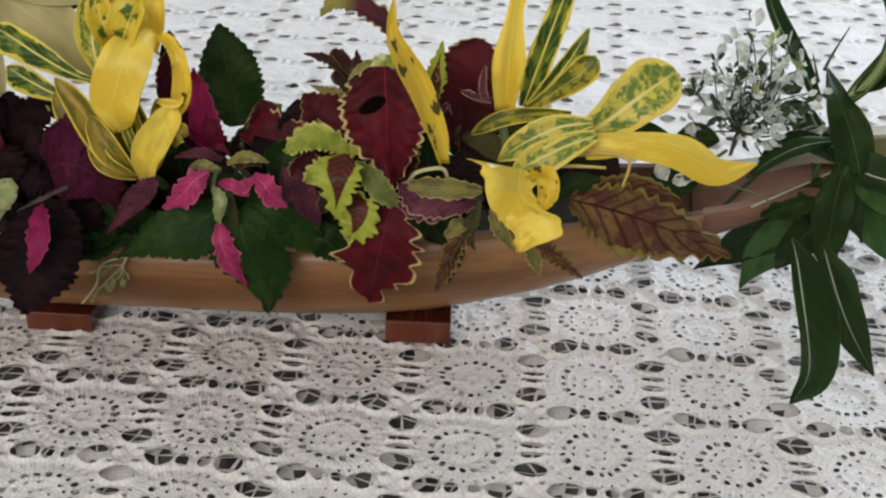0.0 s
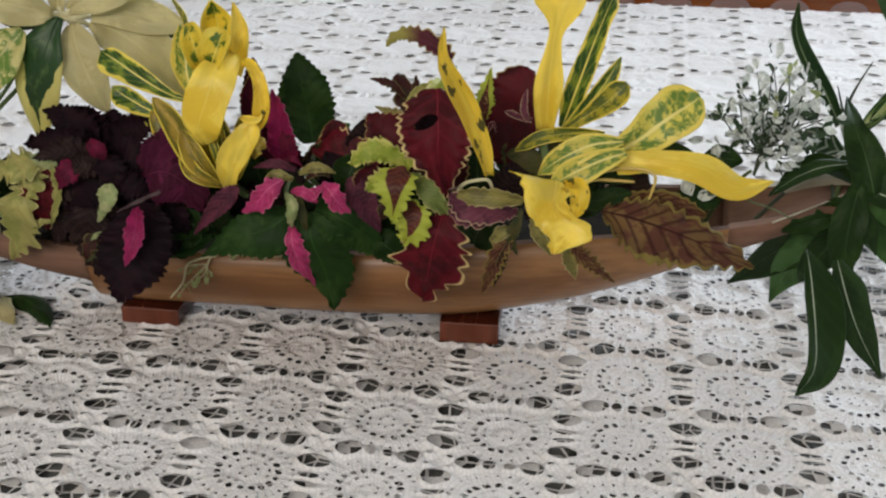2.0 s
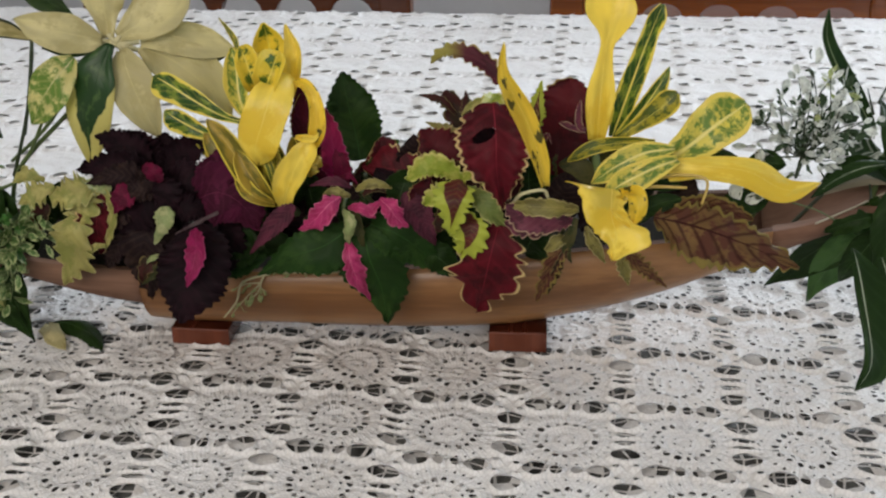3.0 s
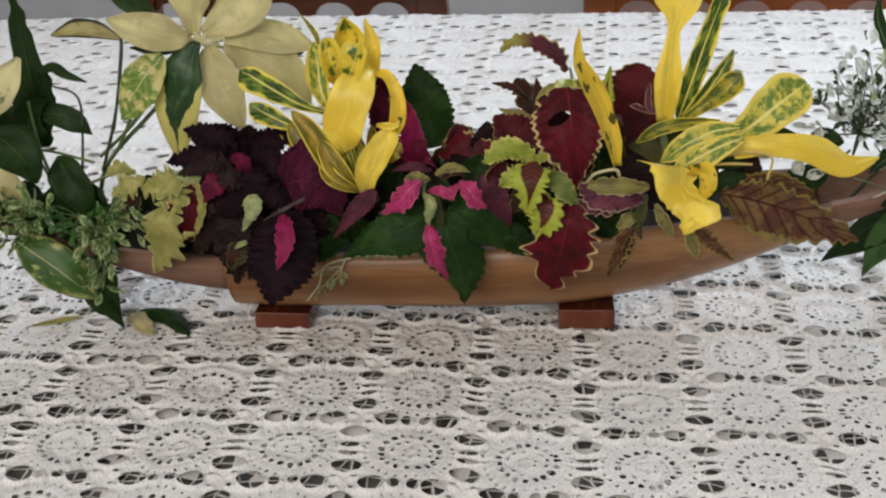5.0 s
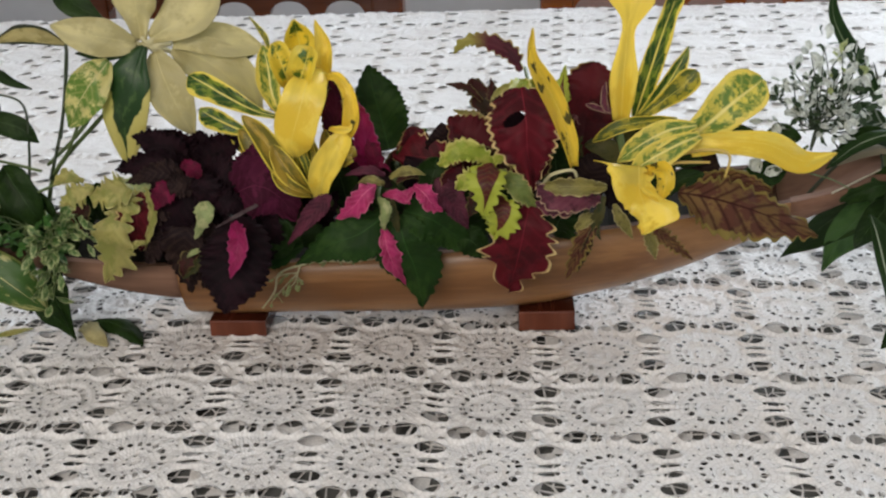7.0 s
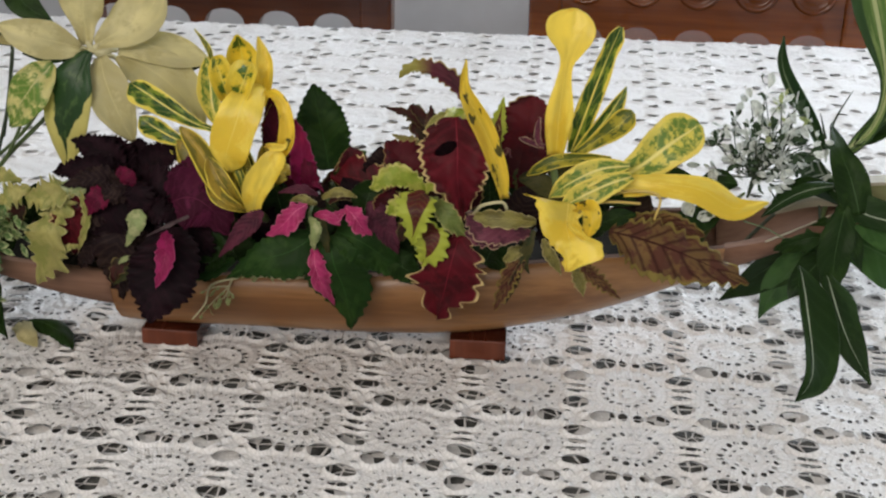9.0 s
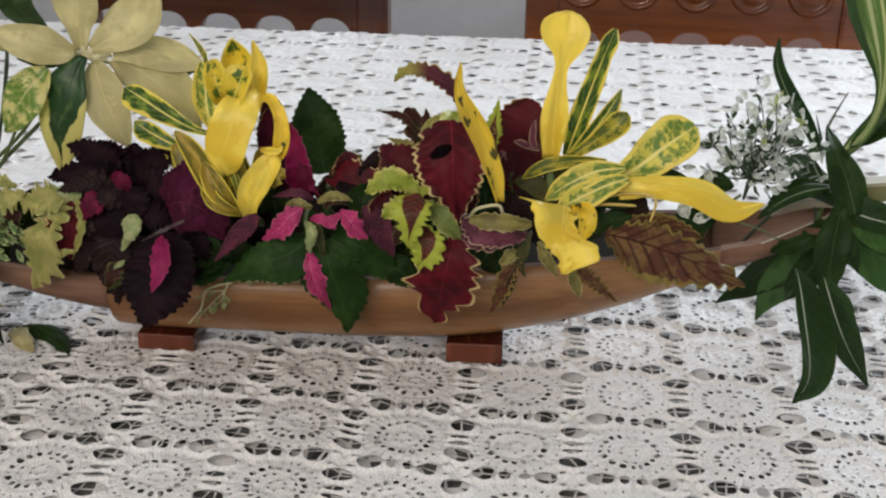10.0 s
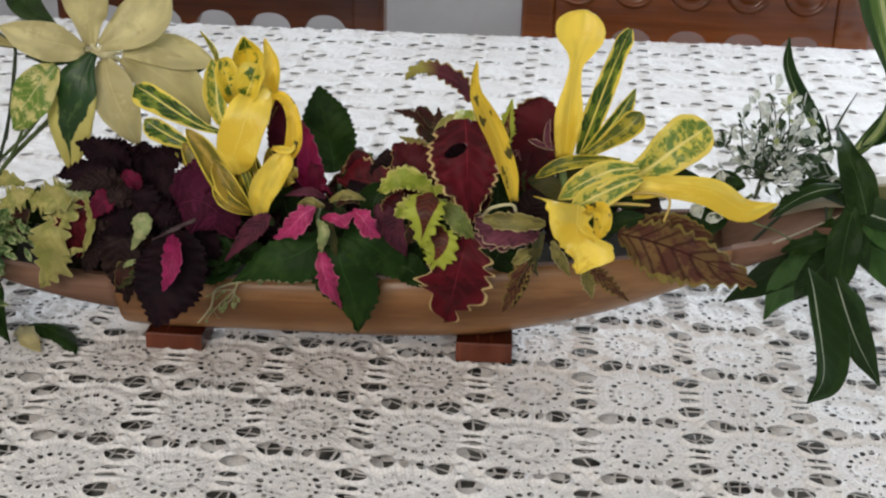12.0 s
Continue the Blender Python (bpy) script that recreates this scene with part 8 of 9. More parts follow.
sp = sprig(-0.17, "umbrella_plant", "dark green and cream variegated leaflets at the planter's end", "plant sprig")
rooted(sp, "stem_dark", -0.15, (-0.151, 0.140, 0.846), 0.002, 0.0015)
stem(sp, "stem_green", [(-0.151, 0.140, 0.846), (-0.156, 0.135, 0.878), (-0.157, 0.130, 0.915)], 0.0013, 0.0009)
stem(sp, "stem_green", [(-0.151, 0.140, 0.846), (-0.159, 0.130, 0.875), (-0.183, 0.118, 0.895)], 0.0013, 0.0009)
stem(sp, "stem_dark", [(-0.134, 0.140, 0.842), (-0.127, 0.140, 0.880), (-0.125, 0.140, 0.914), (-0.143, 0.142, 0.922)], 0.0011, 0.0008)
stem(sp, "stem_green", [(-0.144, 0.130, 0.851), (-0.116, 0.120, 0.860), (-0.087, 0.115, 0.874)], 0.0013, 0.001)
stem(sp, "stem_green", [(-0.116, 0.130, 0.871), (-0.142, 0.130, 0.878), (-0.160, 0.130, 0.880)], 0.0011, 0.0009)
leaf(sp, "green_dark", [(-0.1550, 0.1400, 0.8780), (-0.1580, 0.1430, 0.9130), (-0.1620, 0.1460, 0.9530), (-0.1640, 0.1470, 0.9930)], [(0, 5.0, 5.0), (0.22, 14.0, 12.4), (0.4, 14.0, 14.9), (0.6, 8.3, 9.1), (0.8, 5.0, 5.4), (1, 0.4, 0.4)], teeth=5, depth=2.2, cup=0.1)
leaf(sp, "green_dark", [(-0.1520, 0.1430, 0.9310), (-0.1420, 0.1440, 0.9350), (-0.1330, 0.1450, 0.9290), (-0.1200, 0.1460, 0.9240)], [(0, 2.5, 2.5), (0.4, 3.7, 3.7), (0.7, 2.9, 2.9), (1, 0.4, 0.4)], cup=0.1)
leaf(sp, "green_dark", [(-0.1590, 0.1400, 0.9020), (-0.1430, 0.1390, 0.9030), (-0.1290, 0.1390, 0.8980), (-0.1190, 0.1400, 0.8880)], [(0, 3.3, 3.3), (0.35, 7.4, 8.2), (0.7, 6.6, 8.2), (1, 0.4, 0.4)], cup=0.1)
leaf(sp, "cream_spot", [(-0.1530, 0.1200, 0.9480), (-0.1610, 0.1130, 0.9350), (-0.1700, 0.1130, 0.9210), (-0.1850, 0.1180, 0.9000)], [(0, 2.0, 2.0), (0.3, 10.5, 9.7), (0.6, 11.3, 9.7), (0.85, 4.0, 4.9), (1, 0.4, 0.4)], cup=0.15)
blade(sp, "green_dark", (-0.158, 0.138, 0.877), (-0.162, 0.138, 0.898), (-0.147, 0.138, 0.914), 0.0238, "ovate")
blade(sp, "green_dark", (-0.184, 0.116, 0.896), (-0.162, 0.108, 0.888), (-0.150, 0.110, 0.863), 0.0302, "ellipse", cup=-0.1)
blade(sp, "cream", (-0.186, 0.114, 0.891), (-0.175, 0.106, 0.868), (-0.158, 0.115, 0.839), 0.0219, "ellipse")
blade(sp, "green_dark", (-0.186, 0.118, 0.895), (-0.201, 0.116, 0.907), (-0.220, 0.118, 0.919), 0.0241, "ellipse")
blade(sp, "green_dark", (-0.189, 0.120, 0.894), (-0.206, 0.120, 0.879), (-0.220, 0.120, 0.860), 0.0237, "ellipse")
blade(sp, "green_dark", (-0.142, 0.130, 0.875), (-0.130, 0.120, 0.860), (-0.117, 0.120, 0.835), 0.0260, "ellipse")
blade(sp, "green_dark", (-0.166, 0.140, 0.907), (-0.183, 0.145, 0.895), (-0.196, 0.145, 0.891), 0.0201, "ellipse")
blade(sp, "cream_green", (-0.194, 0.110, 0.883), (-0.193, 0.108, 0.858), (-0.206, 0.110, 0.834), 0.0095, "lance")
blade(sp, "green_patch", (-0.172, 0.105, 0.823), (-0.142, 0.094, 0.808), (-0.115, 0.100, 0.781), 0.0315, "ellipse", cup=-0.15)
leaf(sp, "green_dark", [(-0.1100, 0.1080, 0.8110), (-0.1100, 0.1040, 0.7930), (-0.1070, 0.1050, 0.7740), (-0.1020, 0.1070, 0.7540)], [(0, 5.7, 5.7), (0.3, 9.8, 11.5), (0.6, 6.5, 12.3), (0.85, 2.5, 5.7), (1, 0.4, 0.4)], cup=0.1)
blade(sp, "green_dark", (-0.127, 0.104, 0.787), (-0.115, 0.102, 0.777), (-0.104, 0.106, 0.760), 0.0136, "lance")
blade(sp, "green_dark", (-0.227, 0.130, 0.832), (-0.218, 0.125, 0.803), (-0.204, 0.120, 0.770), 0.0165, "lance", teeth=6, depth=0.3)
blade(sp, "green_dark", (-0.237, 0.130, 0.823), (-0.226, 0.130, 0.814), (-0.212, 0.130, 0.814), 0.0247, "ovate", teeth=6, depth=0.2)

sp = sprig(-0.12, "trailing_sprig", "bushy trailing sprig of tiny green and white leaves", "plant sprig")
small_sprig(sp, "small_variegated", "stem_green", (-0.147, 0.130, 0.832), [(-0.175, 0.100, 0.851), (-0.173, 0.100, 0.838), (-0.158, 0.100, 0.855), (-0.154, 0.095, 0.841), (-0.139, 0.095, 0.847), (-0.169, 0.100, 0.828)], 0.012, 11, 21, 0.014, 1.0)
small_sprig(sp, "small_variegated", "stem_green", (-0.114, 0.120, 0.846), [(-0.109, 0.090, 0.841), (-0.100, 0.088, 0.830), (-0.088, 0.088, 0.844), (-0.079, 0.090, 0.856), (-0.077, 0.090, 0.839), (-0.110, 0.090, 0.807), (-0.115, 0.090, 0.826), (-0.096, 0.088, 0.817), (-0.108, 0.094, 0.790)], 0.0115, 13, 22, 0.014, 1.0)
small_sprig(sp, "green_light", "stem_green", (-0.129, 0.125, 0.837), [(-0.170, 0.105, 0.843), (-0.146, 0.100, 0.851), (-0.129, 0.100, 0.832), (-0.106, 0.095, 0.835), (-0.084, 0.095, 0.844), (-0.121, 0.095, 0.813), (-0.095, 0.095, 0.827), (-0.141, 0.100, 0.834)], 0.011, 8, 23, 0.014, 1.0)

sp = thing("fallen_leaf", (-0.104, 0.135, TZ + 0.001), "dark green fallen leaf lying on the cloth", "leaf")
blade(sp, "green_dark", (-0.103, 0.134, 0.752), (-0.077, 0.127, 0.755), (-0.053, 0.103, 0.752), 0.0182, "ovate", face=(0, -0.3, 1), cup=-0.3)

sp = thing("fallen_leaf", (-0.105, 0.137, TZ + 0.001), "cream fallen leaf piece lying on the cloth", "leaf")
blade(sp, "cream", (-0.105, 0.136, 0.752), (-0.092, 0.116, 0.755), (-0.078, 0.101, 0.752), 0.0123, "wedge", face=(0, -0.3, 1), cup=-0.1)

sp = thing("fallen_leaf", (-0.142, 0.128, TZ + 0.001), "slim yellow fallen leaf lying on the cloth", "leaf")
blade(sp, "pale", (-0.141, 0.127, 0.752), (-0.155, 0.114, 0.755), (-0.174, 0.108, 0.752), 0.0058, "lance", face=(0, -0.3, 1), cup=-0.1)

sp = sprig(0.42, "lance_leaf_sprig", "dark green lance leaves with pale midribs hanging over the prow", "plant sprig")
rooted(sp, "stem_dark", 0.4, (0.447, 0.185, 0.872), 0.0014, 0.0011)
stem(sp, "stem_dark", [(0.447, 0.185, 0.872), (0.447, 0.165, 0.864), (0.446, 0.150, 0.852)], 0.0011, 0.0008)
leaf(sp, "green_dark", [(0.4520, 0.1500, 0.8640), (0.4380, 0.1600, 0.8420), (0.4190, 0.1850, 0.8100), (0.3950, 0.2150, 0.7710)], [(0, 5.0, 5.0), (0.25, 13.5, 9.3), (0.5, 17.8, 10.7), (0.75, 12.1, 7.8), (0.92, 3.6, 3.2), (1, 0.4, 0.4)], cup=0.08)
leaf(sp, "green_mid", [(0.4490, 0.1500, 0.8530), (0.4370, 0.1600, 0.8290), (0.4290, 0.1800, 0.8010), (0.4230, 0.2050, 0.7650)], [(0, 5.0, 5.0), (0.25, 16.4, 9.3), (0.5, 20.7, 12.1), (0.7, 16.4, 10.0), (0.9, 4.3, 3.6), (1, 0.4, 0.4)], cup=-0.08)
leaf(sp, "green_dark", [(0.4550, 0.1500, 0.8470), (0.4460, 0.1500, 0.8310), (0.4380, 0.1550, 0.8150), (0.4350, 0.1650, 0.8000)], [(0, 1.7, 1.7), (0.1, 5.9, 5.9), (0.3, 9.8, 9.8), (0.55, 8.4, 8.4), (0.8, 4.4, 4.4), (0.95, 1.4, 1.4), (1, 0.2, 0.2)], cup=0.1)
leaf(sp, "green_dark", [(0.4520, 0.1450, 0.8540), (0.4410, 0.1400, 0.8560), (0.4290, 0.1400, 0.8520), (0.4180, 0.1450, 0.8430)], [(0, 2.7, 2.7), (0.35, 7.4, 4.7), (0.7, 7.4, 4.1), (0.92, 2.7, 2.7), (1, 0.7, 0.7)], teeth=3, depth=2.5, cup=0.25, frill=1.5)
leaf(sp, "green_dark", [(0.4600, 0.1500, 0.8760), (0.4560, 0.1400, 0.8580), (0.4550, 0.1350, 0.8390), (0.4580, 0.1350, 0.8130)], [(0, 4.1, 4.1), (0.25, 10.2, 10.2), (0.55, 9.5, 11.5), (0.85, 5.4, 6.8), (1, 0.7, 0.7)], teeth=4, depth=1.6, cup=0.1, frill=1.2)
leaf(sp, "lance", [(0.4270, 0.1000, 0.8520), (0.4300, 0.0750, 0.8380), (0.4310, 0.0450, 0.8240), (0.4280, 0.0220, 0.8150), (0.4190, 0.0080, 0.8080)], [(0, 1.8, 1.2), (0.12, 9.2, 2.8), (0.3, 15.3, 4.6), (0.55, 14.7, 4.6), (0.75, 11.0, 4.0), (0.92, 3.7, 2.4), (1, 0.3, 0.3)], cup=0.2)
leaf(sp, "lance", [(0.4470, 0.1100, 0.8430), (0.4530, 0.0950, 0.8260), (0.4610, 0.0800, 0.8100), (0.4740, 0.0680, 0.7900)], [(0, 2.6, 2.6), (0.2, 11.7, 6.5), (0.5, 11.7, 9.1), (0.75, 7.8, 7.1), (0.92, 2.6, 2.6), (1, 0.3, 0.3)], cup=-0.12, twist=12)
leaf(sp, "green_mid", [(0.4560, 0.1650, 0.8530), (0.4840, 0.1600, 0.8420), (0.5070, 0.1600, 0.8300), (0.5310, 0.1600, 0.8110)], [(0, 4.2, 4.2), (0.2, 9.2, 14.1), (0.45, 10.6, 19.8), (0.7, 9.2, 18.4), (0.9, 4.2, 7.1), (1, 0.7, 0.7)], cup=0.08, frill=1.0)
leaf(sp, "green_mid", [(0.4590, 0.1550, 0.8700), (0.4770, 0.1500, 0.8610), (0.4930, 0.1500, 0.8530), (0.5120, 0.1520, 0.8490)], [(0, 1.0, 1.0), (0.2, 7.2, 6.3), (0.5, 10.3, 9.0), (0.8, 7.4, 6.4), (0.94, 3.7, 3.2), (1, 0.3, 0.3)], cup=0.08)
leaf(sp, "green_dark", [(0.4600, 0.1450, 0.8670), (0.4650, 0.1420, 0.8560), (0.4700, 0.1420, 0.8460), (0.4750, 0.1450, 0.8320)], [(0, 1.0, 1.0), (0.25, 4.9, 4.9), (0.45, 6.1, 6.1), (0.75, 3.4, 3.4), (0.92, 1.2, 1.2), (1, 0.2, 0.2)], cup=0.1)
leaf(sp, "lance", [(0.4480, 0.1650, 0.8860), (0.4700, 0.1500, 0.8720), (0.4980, 0.1450, 0.8650), (0.5190, 0.1420, 0.8460), (0.5350, 0.1400, 0.7970)], [(0, 2.8, 2.8), (0.2, 11.0, 6.9), (0.42, 11.0, 7.6), (0.62, 8.3, 7.6), (0.85, 4.1, 4.1), (1, 0.3, 0.3)], cup=0.12)
leaf(sp, "lance", [(0.4530, 0.1600, 0.8850), (0.4360, 0.1500, 0.8850), (0.4210, 0.1450, 0.8790), (0.4060, 0.1400, 0.8680)], [(0, 2.0, 2.0), (0.3, 4.0, 5.0), (0.6, 4.0, 5.0), (0.85, 2.7, 2.7), (1, 0.3, 0.3)], cup=-0.25)
leaf(sp, "green_dark", [(0.4590, 0.1700, 0.8730), (0.4400, 0.1650, 0.8820), (0.4260, 0.1580, 0.8810), (0.4130, 0.1500, 0.8750)], [(0, 4.8, 4.8), (0.4, 6.1, 6.1), (0.75, 4.1, 4.8), (1, 0.3, 0.3)], cup=0.2)
leaf(sp, "green_dark", [(0.4690, 0.1500, 0.8700), (0.4620, 0.1550, 0.8920), (0.4550, 0.1650, 0.9060), (0.4520, 0.1950, 0.9160)], [(0, 10.3, 10.9), (0.2, 12.3, 10.9), (0.5, 10.3, 8.9), (0.8, 4.8, 4.8), (1, 0.3, 0.3)], cup=0.12)
leaf(sp, "white_streak", [(0.4570, 0.2000, 0.8770), (0.4440, 0.1980, 0.8820), (0.4350, 0.1960, 0.8850), (0.4250, 0.1950, 0.8780)], [(0, 2.8, 2.8), (0.4, 6.4, 10.0), (0.75, 5.0, 7.1), (1, 0.7, 0.7)], cup=0.15)
leaf(sp, "white_leaf", [(0.4580, 0.2360, 0.8880), (0.4590, 0.2340, 0.8840), (0.4590, 0.2340, 0.8810), (0.4600, 0.2360, 0.8750)], [(0, 1.1, 1.1), (0.25, 1.5, 1.5), (0.45, 1.9, 1.9), (0.75, 1.0, 1.0), (0.92, 0.4, 0.4), (1, 0.2, 0.2)])
leaf(sp, "white_leaf", [(0.4500, 0.1900, 0.8780), (0.4530, 0.1880, 0.8810), (0.4560, 0.1880, 0.8810), (0.4590, 0.1900, 0.8790)], [(0, 1.1, 1.1), (0.25, 1.4, 1.4), (0.45, 1.8, 1.8), (0.75, 1.0, 1.0), (0.92, 0.4, 0.4), (1, 0.2, 0.2)])
stem(sp, "stem_dark", [(0.4620, 0.2460, 0.8970), (0.4660, 0.2470, 0.9080), (0.4740, 0.2500, 0.9240)], 0.0012, 0.0003)
stem(sp, "stem_dark", [(0.4580, 0.2380, 0.8920), (0.4550, 0.2380, 0.9010), (0.4520, 0.2380, 0.9100)], 0.0011, 0.0003)
stem(sp, "stem_green", [(0.3920, 0.1180, 0.8730), (0.4080, 0.1280, 0.8650), (0.4220, 0.1400, 0.8540)], 0.0006, 0.0004)
stem(sp, "stem_pale", [(0.4100, 0.1350, 0.8530), (0.4350, 0.1500, 0.8590), (0.4610, 0.1600, 0.8690)], 0.0007, 0.0005)
leaf(sp, "lance_edge", [(0.4560, 0.2320, 0.8850), (0.4430, 0.2330, 0.9080), (0.4300, 0.2340, 0.9250), (0.4210, 0.2350, 0.9450), (0.4200, 0.2360, 0.9640)], [(0, 3.3, 3.3), (0.25, 4.5, 5.3), (0.5, 3.7, 6.2), (0.75, 3.7, 4.5), (0.92, 1.6, 1.6), (1, 0.2, 0.2)], cup=0.35)

sp = sprig(0.44, "striped_leaf_plant", "long green and cream striped strap leaves rising from the prow", "plant sprig")
blade(sp, "striped", (0.461, 0.178, 0.903), (0.4785, 0.170, 0.957), (0.452, 0.170, 1.050), 0.050, "flare", cup=0.25)
blade(sp, "striped", (0.457, 0.172, 0.903), (0.482, 0.178, 0.932), (0.505, 0.182, 0.971), 0.0099, "lance", cup=0.4)
blade(sp, "green_dark", (0.464, 0.173, 0.909), (0.490, 0.180, 0.925), (0.533, 0.190, 0.948), 0.0140, "lance", cup=0.3)
rooted(sp, "stem_green", 0.45, (0.461, 0.182, 0.905), 0.0018, 0.0016)

sp = sprig(0.38, "white_variegated_sprig", "airy sprig of small white and grey-green leaves", "plant sprig")
rooted(sp, "stem_green", 0.37, (0.395, 0.150, 0.880), 0.0016, 0.001)
small_sprig(sp, "white_leaf", "stem_dark", (0.3970, 0.1500, 0.8770), [(0.3720, 0.1380, 0.9020), (0.3740, 0.1500, 0.9130), (0.3840, 0.1620, 0.9270), (0.3910, 0.1440, 0.9440), (0.4010, 0.1560, 0.9450), (0.4090, 0.1380, 0.9450), (0.4200, 0.1500, 0.9380), (0.4310, 0.1620, 0.9260), (0.4330, 0.1440, 0.9180), (0.4290, 0.1560, 0.9030), (0.4160, 0.1380, 0.9010), (0.4090, 0.1500, 0.8880), (0.3960, 0.1620, 0.9140), (0.4070, 0.1440, 0.9240), (0.4210, 0.1560, 0.9140), (0.3870, 0.1380, 0.9100), (0.4040, 0.1500, 0.8990), (0.3810, 0.1620, 0.9190)], 0.0078, 11, 31, 0.017, 1.15, wild=1.6)
small_sprig(sp, "grey_green", "stem_dark", (0.3970, 0.1500, 0.8770), [(0.3740, 0.1500, 0.9130), (0.3840, 0.1620, 0.9270), (0.4010, 0.1560, 0.9450), (0.4200, 0.1500, 0.9380), (0.4330, 0.1440, 0.9180), (0.4290, 0.1560, 0.9030), (0.4090, 0.1500, 0.8880), (0.3960, 0.1620, 0.9140), (0.4070, 0.1440, 0.9240), (0.4210, 0.1560, 0.9140), (0.3870, 0.1380, 0.9100), (0.4040, 0.1500, 0.8990)], 0.0078, 11, 34, 0.017, 0.9, wild=1.6)
small_sprig(sp, "pale_green", "stem_dark", (0.3970, 0.1500, 0.8770), [(0.4090, 0.1380, 0.9450), (0.4200, 0.1500, 0.9380), (0.4310, 0.1620, 0.9260)], 0.0075, 5, 36, 0.017, 1.0, wild=1.6)
blade(sp, "white_leaf", (0.354, 0.110, 0.879), (0.357, 0.108, 0.883), (0.360, 0.108, 0.884), 0.0092, "round")
blade(sp, "white_leaf", (0.363, 0.112, 0.875), (0.368, 0.110, 0.878), (0.373, 0.110, 0.878), 0.0071, "lance")
blade(sp, "green_dark", (0.389, 0.140, 0.889), (0.376, 0.138, 0.891), (0.363, 0.135, 0.890), 0.0145, "ellipse")
blade(sp, "green_dark", (0.379, 0.130, 0.871), (0.365, 0.128, 0.869), (0.350, 0.125, 0.871), 0.0167, "ellipse")

sp = sprig(0.08, "filler_foliage", "dark green filler leaves low between the sprigs", "plant sprig")
blade(sp, "green_dark", (-0.004, 0.135, 0.835), (-0.006, 0.125, 0.854), (-0.017, 0.130, 0.866), 0.0250, "ovate", teeth=8, depth=0.15)
blade(sp, "brown_dark", (0.019, 0.135, 0.824), (0.021, 0.125, 0.843), (0.017, 0.130, 0.856), 0.0250, "ovate", teeth=8, depth=0.15)
blade(sp, "green_dark", (0.048, 0.130, 0.829), (0.054, 0.120, 0.847), (0.056, 0.125, 0.861), 0.0247, "ovate", teeth=8, depth=0.15)
blade(sp, "black_purple", (0.068, 0.130, 0.832), (0.077, 0.120, 0.851), (0.086, 0.125, 0.865), 0.0246, "ovate", teeth=8, depth=0.15)
blade(sp, "green_dark", (0.086, 0.135, 0.841), (0.085, 0.125, 0.860), (0.078, 0.130, 0.872), 0.0247, "ovate", teeth=8, depth=0.15)
blade(sp, "brown_dark", (0.105, 0.120, 0.837), (0.107, 0.110, 0.855), (0.106, 0.115, 0.868), 0.0243, "ovate", teeth=8, depth=0.15)
blade(sp, "green_dark", (0.133, 0.135, 0.861), (0.139, 0.125, 0.879), (0.144, 0.130, 0.892), 0.0243, "ovate", teeth=8, depth=0.15)
blade(sp, "black_purple", (0.149, 0.125, 0.854), (0.145, 0.115, 0.871), (0.135, 0.120, 0.884), 0.0241, "ovate", teeth=8, depth=0.15)
blade(sp, "green_dark", (0.165, 0.120, 0.845), (0.164, 0.110, 0.863), (0.161, 0.115, 0.876), 0.0240, "ovate", teeth=8, depth=0.15)
blade(sp, "brown_dark", (0.178, 0.135, 0.876), (0.181, 0.125, 0.893), (0.183, 0.130, 0.906), 0.0240, "ovate", teeth=8, depth=0.15)
blade(sp, "green_dark", (0.189, 0.110, 0.839), (0.196, 0.100, 0.857), (0.204, 0.105, 0.871), 0.0237, "ovate", teeth=8, depth=0.15)
blade(sp, "black_purple", (0.211, 0.110, 0.848), (0.207, 0.100, 0.866), (0.200, 0.105, 0.878), 0.0236, "ovate", teeth=8, depth=0.15)
blade(sp, "green_dark", (0.232, 0.115, 0.867), (0.232, 0.105, 0.885), (0.231, 0.110, 0.897), 0.0235, "ovate", teeth=8, depth=0.15)
blade(sp, "brown_dark", (0.250, 0.110, 0.863), (0.254, 0.100, 0.881), (0.259, 0.105, 0.893), 0.0233, "ovate", teeth=8, depth=0.15)
blade(sp, "green_dark", (0.260, 0.125, 0.873), (0.253, 0.115, 0.890), (0.243, 0.120, 0.902), 0.0236, "ovate", teeth=8, depth=0.15)
blade(sp, "black_purple", (0.276, 0.110, 0.853), (0.273, 0.100, 0.870), (0.269, 0.105, 0.883), 0.0234, "ovate", teeth=8, depth=0.15)
blade(sp, "green_dark", (0.294, 0.120, 0.854), (0.295, 0.110, 0.872), (0.297, 0.115, 0.884), 0.0236, "ovate", teeth=8, depth=0.15)
blade(sp, "brown_dark", (0.319, 0.125, 0.857), (0.323, 0.115, 0.875), (0.331, 0.120, 0.889), 0.0236, "ovate", teeth=8, depth=0.15)
blade(sp, "green_dark", (-0.032, 0.130, 0.815), (-0.031, 0.120, 0.834), (-0.038, 0.125, 0.847), 0.0251, "ovate", teeth=8, depth=0.15)
blade(sp, "black_purple", (-0.013, 0.120, 0.812), (-0.008, 0.110, 0.831), (-0.009, 0.115, 0.845), 0.0248, "ovate", teeth=8, depth=0.15)
blade(sp, "green_dark", (0.113, 0.115, 0.823), (0.120, 0.105, 0.842), (0.125, 0.110, 0.856), 0.0242, "ovate", teeth=8, depth=0.15)
blade(sp, "brown_dark", (0.143, 0.115, 0.829), (0.139, 0.105, 0.847), (0.129, 0.110, 0.860), 0.0241, "ovate", teeth=8, depth=0.15)
blade(sp, "green_dark", (0.174, 0.115, 0.823), (0.173, 0.105, 0.842), (0.169, 0.110, 0.855), 0.0241, "ovate", teeth=8, depth=0.15)
